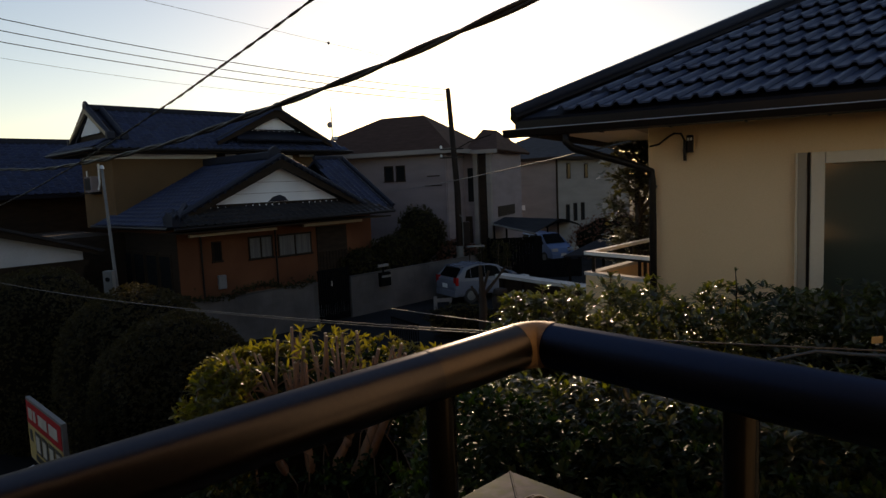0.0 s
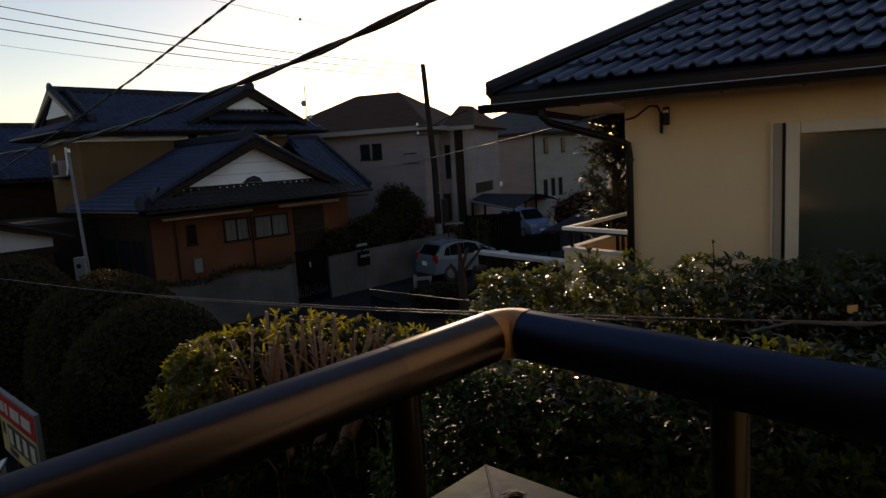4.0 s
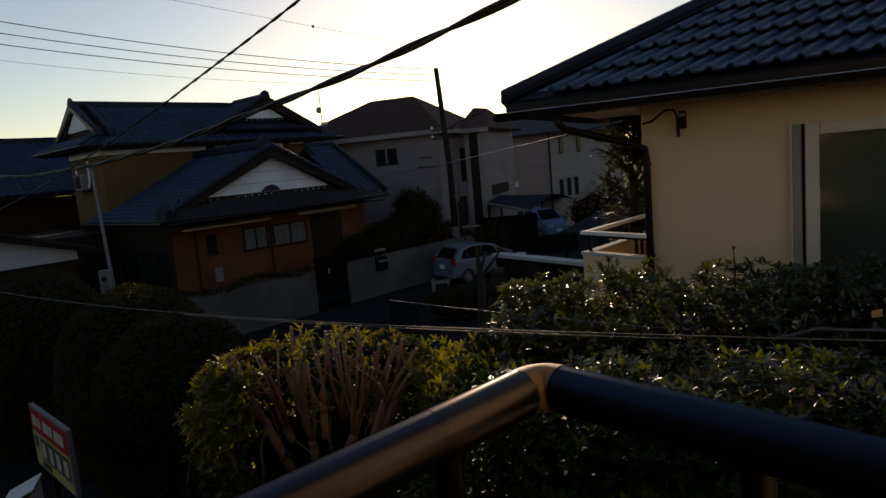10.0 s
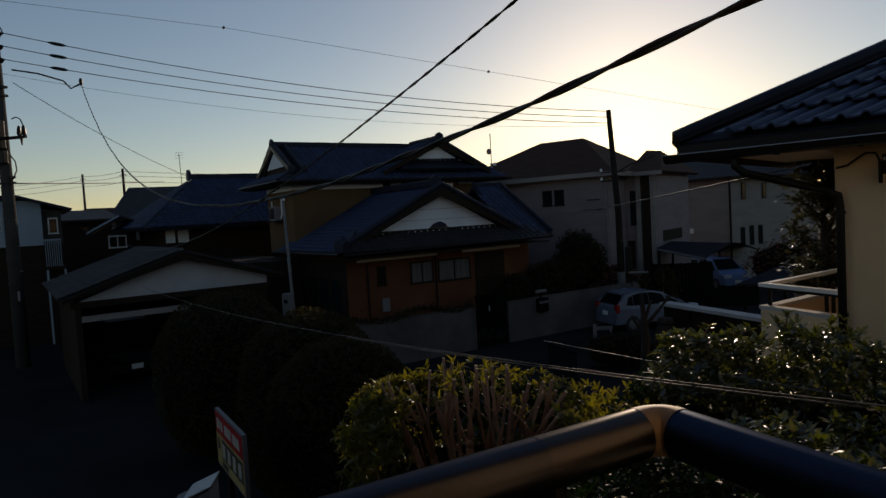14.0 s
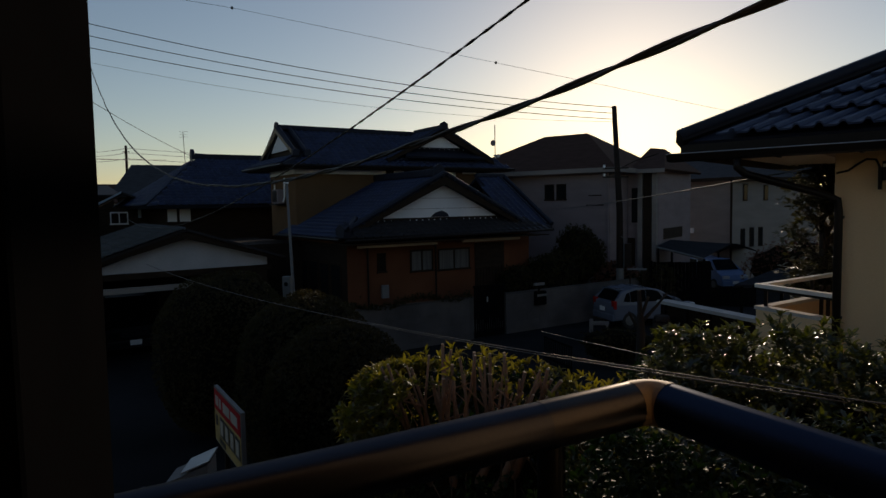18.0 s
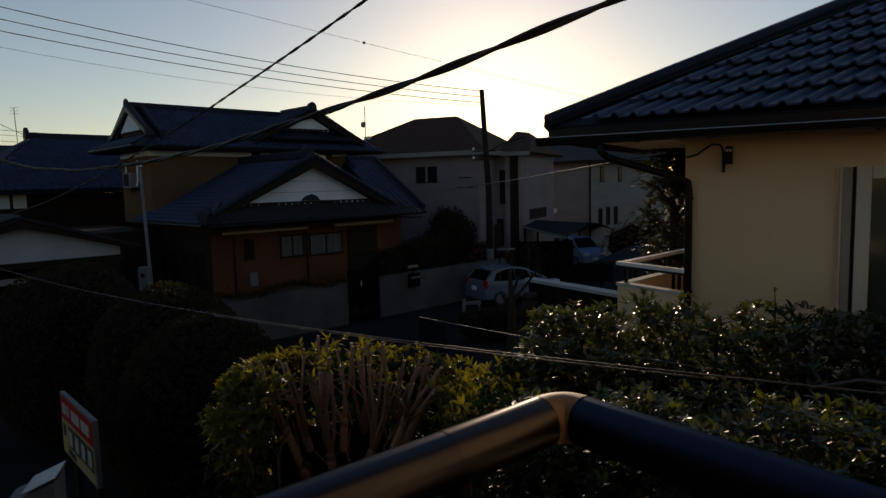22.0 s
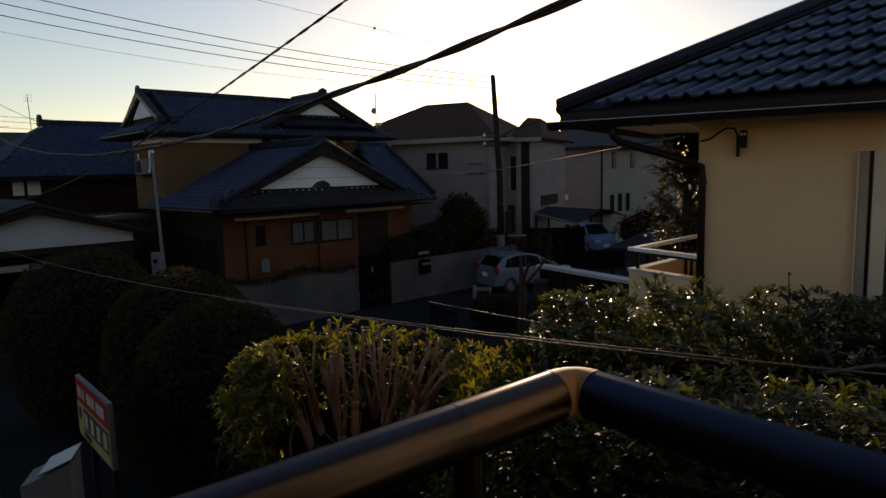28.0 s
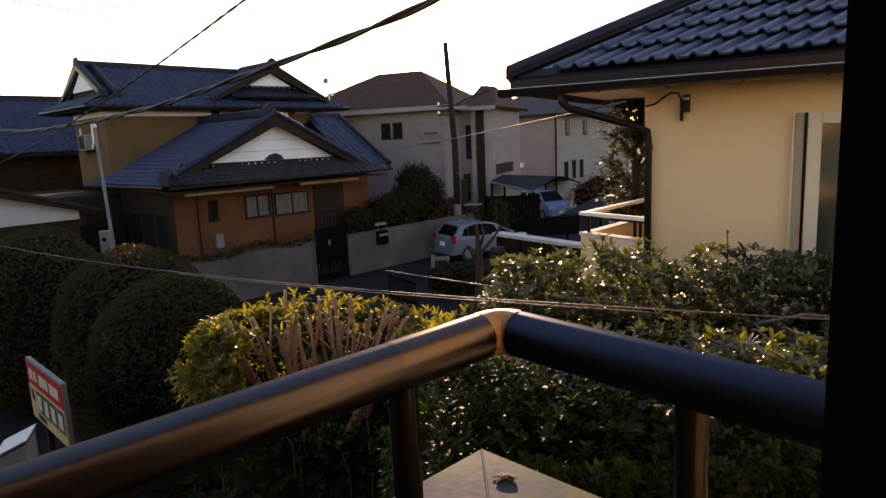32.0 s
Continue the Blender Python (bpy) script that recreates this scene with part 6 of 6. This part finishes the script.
LP = Vector((-20.25, 18.72, 0))
lp = thing("power_pole", pose(*LP), "tall concrete power pole with crossarms and fittings", "pole")
part("shaft", tube([(0, 0, 0), (0, 0, 12.7)], [0.24, 0.15], 16), POLE_CONC, lp, smooth=True)
part("cable_box", box(-0.36, 0.30, -0.42, -0.16, 7.75, 8.75, 0.03), BROWN_METAL, lp)
part("cable_box", box(-0.30, 0.34, -0.38, -0.16, 7.25, 7.70, 0.03), BROWN_METAL, lp)
arm = part("crossarm", box(-0.5, 1.0, -0.06, 0.04, 8.10, 8.20), BROWN_METAL, lp)
for x in (0.72, 0.92):
    part("insulator", tube([(x, 0, 8.20), (x, 0, 8.26), (x, 0, 8.46), (x, 0, 8.54)], [0.05, 0.08, 0.06, 0.03], 8), BROWN_METAL, arm)
part("hanger", tube([(0.8, 0, 8.10), (0.8, 0, 7.86)], [0.05, 0.02], 8), BROWN_METAL, arm)
part("jumper", tube([(0.92, 0, 8.54), (0.80, 0, 8.78), (0.62, 0, 8.86), (0.45, 0, 8.80)], 0.02, 6), CABLE, arm)
part("drip_loop", tube([(0.35, -0.1, 7.55), (0.55, -0.1, 7.30), (0.58, -0.1, 7.0), (0.40, -0.1, 6.72), (0.2, -0.1, 6.62)], 0.022, 6), CABLE, lp)
for z in (11.69, 11.24, 10.79):
    fit = part("strain_clamp", box(-0.16, 0.22, -0.08, 0.08, z, z + 0.10), BROWN_METAL, lp)
    part("insulator", tube([(0.2, 0, z + 0.06), (0.28, 0, z + 0.08), (0.36, 0, z + 0.10)], [0.06, 0.08, 0.03], 8), BROWN_METAL, fit)
part("jumper", tube([(-0.1, 0, 11.9), (0.05, 0, 12.1), (0.30, 0, 12.0), (0.42, 0, 11.75)], 0.02, 6), CABLE, lp)
for z in (6.55, 6.75, 9.6, 9.9):
    part("band_clamp", box(-0.30, 0.30, -0.10, 0.10, z, z + 0.08), BROWN_METAL, lp)
part("marker_plate", box(0.29, 0.39, -0.26, -0.24, 2.42, 2.76), PILLAR_GREY, lp)
for k in range(9):
    part("step_bolt", tube([(0, 0, 3.0 + 0.45 * k), (0.34 if k % 2 else -0.34, 0, 3.0 + 0.45 * k)], 0.012, 6), STEEL, lp)


def twist(pts, r, strands, pitch, name, label, mat):
    """A service cable of strands laid round one another."""
    t = thing(name, pose(0, 0, 0), label, "cable")
    p = [Vector(q) for q in pts]
    for s in range(strands):
        q, run = [], 0.0
        for i, a in enumerate(p):
            if i:
                run += (a - p[i - 1]).length
            d = (p[min(i + 1, len(p) - 1)] - p[max(i - 1, 0)]).normalized()
            x = d.cross(Vector((0, 0, 1))).normalized()
            y = x.cross(d)
            w = 2 * math.pi * (run / pitch + s / strands)
            q.append(a + (x * math.cos(w) + y * math.sin(w)) * r)
        part("strand", tube(q, r * 1.08, 6), mat, t, smooth=True)
    return t


def quad(a, za, b, zb, drop, s0=0.0, s1=1.0, n=40):
    """A hanging wire over the plan line a to b, with that drop at mid-span, from s0 to s1 of the span."""
    out = []
    for i in range(n + 1):
        s = s0 + (s1 - s0) * i / n
        out.append((a[0] + (b[0] - a[0]) * s, a[1] + (b[1] - a[1]) * s, za + (zb - za) * s - 4 * drop * s * (1 - s)))
    return out


def wavy(pts, size, rate):
    """The small set bends that a coiled cable keeps."""
    return [(x + size * wob(k * 0.05 * rate, 3.0, 1.0), y + size * wob(k * 0.05 * rate, 7.0, 1.0), z + size * wob(k * 0.05 * rate, 1.0, 1.0)) for k, (x, y, z) in enumerate(pts)]


heavy = wavy(quad((-18.368, 20.459), 10.188, (0.424, 2.411), 5.157, 2.108, 0.0, 1.07, 420), 0.011, 1.3)
twist(heavy, 0.0086, 2, 0.95, "service_cable", "thick twisted black service cable sagging over the garden", CABLE_OLD)
second = wavy(quad((-4.773, 7.043), 4.457, (-0.278, 2.498), 5.296, 0.077, -1.5, 1.25, 330), 0.004, 2.1)
twist(second, 0.0034, 2, 0.26, "thin_cable", "thin twisted black cable running to the garage roof", CABLE)


def wire(name, pts, r, mat, label, cat="wire"):
    t = thing(name, pose(0, 0, 0), label, cat)
    part("strand", tube(pts, r, 6), mat, t, smooth=True)
    return t


wire("garden_wire", quad((-5.51, 7.868), 3.56, (0.913, 2.476), 3.852, 0.084, -0.35, 1.30, 50), 0.0032, CABLE_GREY, "thin grey wire sagging across the garden")
wire("garden_wire", quad((-5.51, 7.898), 3.545, (0.913, 2.496), 3.834, 0.084, 0.55, 1.0, 30), 0.0028, CABLE_GREY, "thin grey wire sagging across the garden")
wire("garden_wire", quad((-2.6, 9.0), 3.19, (1.0, 4.4), 3.42, 0.03, 0.58, 1.1, 30), 0.0038, CABLE_GREY, "thin grey wire sagging across the garden")
wire("sheathed_cable", [(2.05, 4.0, 3.30), (2.3, 3.93, 3.37), (2.5, 3.92, 3.345), (2.75, 3.9, 3.325), (3.2, 3.95, 3.33)], 0.011, CABLE_GREY, "short grey sheathed cable lying over the hedge", "cable")
tg = thing("cable_tag", pose(2.88, 4.28, 3.30, 0, 0, 10), "small orange marker tag hanging in the hedge", "tag")
part("plate", box(0, 0.085, 0, 0.006, 0, 0.05, 0.002), TAG, tg)
part("tie", tube([(0.04, 0.003, 0.05), (0.04, 0.0, 0.10), (0.02, 0.02, 0.14)], 0.002, 5), CABLE_GREY, tg)

PT = Vector((0.62, 27.88, 0))
for za, zb, d in ((11.85, 8.46, 0.53), (11.39, 8.22, 0.51), (10.93, 7.98, 0.47)):
    line = quad((-20.1, 18.60), za, (PT.x, PT.y), zb, d, 0, 1, 40)
    w = wire("power_line", line, 0.0145, CABLE, "bare overhead power line between two poles")
    q = [Vector(line[3]).lerp(Vector(line[4]), k / 6) for k in range(7)]
    part("sleeve", tube(q, [0.02, 0.05, 0.06, 0.06, 0.06, 0.05, 0.02], 8), CABLE, w)
wire("pole_lead", [(-19.8, 18.9, 10.55), (-19.2, 19.4, 10.45), (-18.7, 20.0, 10.25), (-18.6, 20.2, 10.0), (-18.45, 20.40, 10.15), (-18.37, 20.46, 10.19)], 0.03, CABLE, "thick black lead from the pole to the service cable", "cable")
ins = thing("insulator_link", pose(-18.37, 20.46, 10.14), "small black strain insulator on the service cable", "insulator")
part("body", tube([(0, 0, 0), (0, 0, 0.06), (0, 0, 0.2), (0, 0, 0.26)], [0.03, 0.06, 0.06, 0.03], 8), CABLE, ins)
wire("house_wire", quad((-3.37, 38.5), 4.20, (1.828, 7.169), 4.82, 0.10, 0.1, 1.02, 40), 0.009, CABLE_GREY, "grey service wire from the pole to the cream house")
wire("stay_wire", quad((-19.8, 18.9), 10.1, (-20.5, 29.6), 7.3, 0.2, 0, 1, 24), 0.012, CABLE_GREY, "thin stay wire from the power pole to a roof")
wire("low_street_line", quad((-19.9, 18.8), 6.56, (-38.5, 51.6), 9.12, 0.05, 0, 1, 24), 0.025, CABLE, "dark telephone line along the street")
wire("low_street_line", quad((-19.9, 18.8), 6.56, (-30.0, 10.0), 6.74, 0.1, 0, 1, 12), 0.025, CABLE, "dark telephone line along the street")
b0, b1_, b2_ = (-42.7, 25.8, 19.6), (-24.3, 40.2, 18.2), (14.0, 54.4, 10.25)
bw = wire("marker_line", [b0, b1_] + [tuple(Vector(b1_).lerp(Vector(b2_), k / 8)) for k in range(1, 9)], 0.012, CABLE_GREY, "thin overhead line with small dark balls")
for q in (b1_, tuple(Vector(b1_).lerp(Vector(b2_), 0.445))):
    bb = bmesh.new()
    bmesh.ops.create_uvsphere(bb, u_segments=12, v_segments=8, radius=0.10, matrix=Matrix.Translation(q))
    part("ball", bb, CABLE, bw, smooth=True)

# ---- sign board and metal box by the drive ----
sg = thing("sign_board", pose(-5.0, 7.54, 0, 0, 0, -45), "red and cream sign board with unreadable lettering on a post", "sign")
part("board", box(0, 1.45, -0.02, 0.03, 1.45, 2.20, 0.004), POLE_GREY, sg)
part("red_panel", box(0.03, 1.42, -0.026, -0.021, 1.90, 2.17), SIGN_RED, sg)
part("cream_panel", box(0.03, 1.42, -0.026, -0.021, 1.48, 1.895), SIGN_CREAM, sg)
for k, w in enumerate((0.16, 0.10, 0.20, 0.14, 0.22, 0.12)):
    part("letter_bar", box(0.12 + 0.21 * k, 0.12 + 0.21 * k + w, -0.030, -0.0265, 1.97, 2.10), SIGN_WHITE, sg)
for k in range(4):
    part("figure_block", box(0.34 + 0.27 * k, 0.575 + 0.27 * k, -0.030, -0.0265, 1.60, 1.86), SIGN_BLACK, sg)
    part("figure_bar", box(0.385 + 0.27 * k, 0.53 + 0.27 * k, -0.034, -0.0305, 1.64, 1.82), SIGN_WHITE, sg)
part("small_bar", box(0.10, 0.22, -0.030, -0.0265, 1.70, 1.84), SIGN_BLACK, sg)
part("small_bar", box(0.30, 0.62, -0.030, -0.0265, 1.50, 1.57), SIGN_BLACK, sg)
for x in (0.25, 1.15):
    part("post", box(x, x + 0.06, 0.031, 0.09, 0, 2.0), WOOD_DARK, sg)
pl = thing("utility_box", pose(-4.05, 5.65, 0, 0, 0, 20), "weathered pale metal box with a lifted lid on a dark post", "box")
part("post", box(-0.05, 0.05, -0.05, 0.05, 0, 1.345, 0.004), WOOD_DARK, pl)
part("body", prism([(-0.21, 1.35), (0.20, 1.35), (0.20, 1.99), (-0.02, 1.90), (-0.21, 1.83)], "y", -0.19, 0.19), PILLAR_GREY, pl)
part("bottom_flange", box(-0.225, 0.215, -0.205, 0.205, 1.335, 1.349, 0.002), POLE_GREY, pl)
part("lid", slab([(-0.06, -0.20, 1.925), (0.215, -0.20, 2.035), (0.215, 0.20, 2.035), (-0.06, 0.20, 1.925)], 0.012), STEEL, pl, "bare metal lid")
part("hinge", tube([(0.212, -0.15, 2.01), (0.212, 0.15, 2.01)], 0.012, 8), BROWN_METAL, pl)
bl = thing("roadside_post", pose(-6.1, 7.4, 0), "short grey roadside post", "post")
part("shaft", tube([(0, 0, 0), (0, 0, 0.7), (0, 0, 0.74)], [0.05, 0.05, 0.03], 10), POLE_GREY, bl)

# ---- far side of the street: low buildings and skyline ----
wb = thing("white_house", pose(-23.43, 23.17, 0, 0, 0, 47), "pale blue-white upper storey over a dark ground floor", "house")
part("ground_wall", box(-7.0, 0.75, 0.1, 5.0, 0, 4.28), WOOD_DARK, wb)
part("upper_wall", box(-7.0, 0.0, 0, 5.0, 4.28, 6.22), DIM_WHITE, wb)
part("side_room", box(0.0, 0.75, 0.35, 5.0, 4.28, 5.78), POLE_CONC, wb)
part("roof", slab([(-7.4, -0.4, 6.24), (-0.9, -0.4, 6.46), (-0.9, 5.4, 6.46), (-7.4, 5.4, 6.24)], 0.10), RIDGE, wb)
part("roof", slab([(-0.9, -0.4, 6.46), (1.15, -0.4, 5.82), (1.15, 5.4, 5.82), (-0.9, 5.4, 6.46)], 0.10), RIDGE, wb)
window(wb, -2.3, -1.45, 0, 4.98, 5.58, STEEL, PANE, 1)
window(wb, 0.22, 0.60, 0.35, 4.75, 5.45, STEEL, PANE, 0)
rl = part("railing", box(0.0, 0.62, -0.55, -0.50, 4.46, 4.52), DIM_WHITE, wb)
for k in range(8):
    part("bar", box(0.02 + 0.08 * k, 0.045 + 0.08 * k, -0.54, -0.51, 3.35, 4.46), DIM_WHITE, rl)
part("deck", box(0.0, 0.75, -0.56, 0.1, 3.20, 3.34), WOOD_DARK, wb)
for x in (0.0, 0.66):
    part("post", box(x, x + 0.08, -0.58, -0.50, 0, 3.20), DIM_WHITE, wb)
sg2 = thing("gabled_outhouse", pose(-23.2, 28.4, 0, 0, 0, 40), "small dark outhouse with white verge boards", "house")
part("wall", box(-1.5, 1.5, -0.9, 2.2, 0, 4.75), WOOD_DARK, sg2)
part("roof", slab([(-2.0, -1.3, 4.70), (-0.55, -1.3, 5.50), (-0.55, 2.6, 5.50), (-2.0, 2.6, 4.70)], 0.08), TILE_DARK, sg2)
part("roof", slab([(-0.55, -1.3, 5.50), (1.9, -1.3, 4.55), (1.9, 2.6, 4.55), (-0.55, 2.6, 5.50)], 0.08), TILE_DARK, sg2)
part("verge_board", prism([(-2.0, 4.62), (-0.55, 5.42), (-0.55, 5.52), (-2.0, 4.74)], "y", -1.36, -1.31), DIM_WHITE, sg2, "white verge board")
part("corner_board", box(0.15, 0.30, -1.0, -0.91, 4.2, 5.1), DIM_WHITE, sg2)
window(sg2, -1.1, -0.3, -0.9, 3.9, 4.5, STEEL, PANE, 1)


ld = thing("low_dark_house", pose(-29.62, 29.73, 0, 0, 0, 42.8), "low dark house with a shallow tiled roof behind the street", "house")
part("wall", box(0, 3.09, 0, 5.0, 0, 5.49), WOOD_DARK, ld)
part("roof", slab([(-0.4, -0.6, 5.49), (3.49, -0.6, 5.49), (2.89, 2.4, 6.11), (0.2, 2.4, 6.11)], 0.12), TILE_DARK, ld)
part("roof", slab([(3.49, 5.5, 5.49), (-0.4, 5.5, 5.49), (0.2, 2.4, 6.11), (2.89, 2.4, 6.11)], 0.12), TILE_DARK, ld)
window(ld, 0.8, 1.9, 0, 4.21, 5.11, WOOD_DARK, PANE, 1)


def far_house(x, y, rz, w, d, h, r, wallm, roofm, label):
    t = thing("distant_house", pose(x, y, 0, 0, 0, rz), label, "house", "houses on the skyline")
    part("wall", box(-w, w, -d, d, 0, h), wallm, t)
    e = 0.5
    part("roof", slab([(-w - e, -d - e, h), (w + e, -d - e, h), (w - 1, 0, r), (-w + 1, 0, r)], 0.15), roofm, t)
    part("roof", slab([(w + e, d + e, h), (-w - e, d + e, h), (-w + 1, 0, r), (w - 1, 0, r)], 0.15), roofm, t)
    part("roof_end", slab([(-w - e, d + e, h), (-w - e, -d - e, h), (-w + 1, 0, r)], 0.15), roofm, t)
    part("roof_end", slab([(w + e, -d - e, h), (w + e, d + e, h), (w - 1, 0, r)], 0.15), roofm, t)
    for k in (-0.5, 0.3):
        window(t, w * k, w * k + 1.2, -d, h - 1.7, h - 0.7, WOOD_DARK, PANE, 1)


far_house(-30.5, 42.8, 40, 4.5, 3.5, 5.6, 7.9, WOOD_DARK, ROOF_GREY, "dark-roofed house beyond the garage roof")
for k, (x, y, rz, r, m1) in enumerate(((-70, 66, 20, 8.4, GREY_WALL), (-60, 72, 50, 8.0, GREY_WALL_B), (-52, 74, 10, 7.6, STUCCO_OCHRE), (-78, 58, 35, 8.6, GREY_WALL_B), (-20, 78, 30, 8.0, GREY_WALL), (14, 70, 40, 8.2, GREY_WALL_B), (28, 60, -20, 8.0, GREY_WALL))):
    far_house(x, y, rz, 5.5, 4.0, 5.6, r, m1, ROOF_BROWN if k % 2 else ROOF_GREY, "plain two-storey house on the skyline")
for x, y, h in ((-42.7, 25.8, 19.6), (14.0, 54.4, 10.3), (-46.5, 50.8, 10.3), (-35.7, 43.1, 9.6)):
    t = thing("distant_pole", pose(x, y, 0), "distant thin utility pole against the sky", "pole", "poles on the skyline")
    part("shaft", tube([(0, 0, 0), (0, 0, h)], [0.13, 0.09], 8), POLE_DARK, t)
    part("crossarm", box(-0.3, 0.3, -0.03, 0.03, h - 0.5, h - 0.45), POLE_DARK, t)
an = thing("roof_antenna", pose(-22.45, 31.8, 0), "thin television antenna on a roof", "antenna")
part("mast", tube([(0, 0, 5.0), (-0.12, 0, 8.9)], 0.016, 6), POLE_DARK, an)
for z in (8.6, 8.75, 8.9):
    part("element", tube([(-0.35, 0, z), (0.15, 0, z)], 0.007, 5), POLE_DARK, an)
wire("power_line", quad((-20.1, 18.60), 10.42, (PT.x, PT.y), 7.88, 0.62, 0, 1, 40), 0.006, CABLE_GREY, "thin grey line under the power lines")
for za, zb, x1, y1 in ((10.1, 9.4, -35.7, 43.1), (9.7, 9.05, -35.7, 43.1), (9.2, 8.6, -35.7, 43.1)):
    wire("skyline_wire", quad((-46.5, 50.8), za, (x1, y1), zb, 0.12, 0, 1, 12), 0.016, CABLE, "thin dark wire between distant poles")
    wire("skyline_wire", quad((-46.5, 50.8), za, (-72.0, 52.0), za + 0.3, 0.5, 0, 1, 14), 0.016, CABLE, "thin dark wire between distant poles")
    wire("skyline_wire", quad((x1, y1), zb, (-20.0, 78.0), zb + 0.4, 0.3, 0, 1, 14), 0.016, CABLE, "thin dark wire between distant poles")

# ---- blocks of the street walls ----
stone = mesh_of(box(0.001, 0.389, 0.0, 0.12, 0.001, 0.195, 0.003), "block", BLOCK)
for w, x0, x1, y, rows in wall_parts:
    n = int((x1 - x0) / 0.39)
    for j in range(rows):
        for i in range(n):
            ob = new("block", stone)
            ob.parent = w
            ob.matrix_basis = pose(x0 + 0.39 * i + (0.0 if j % 2 else 0.0), y + random.uniform(-0.002, 0.002), 0.2 * j + 0.004)
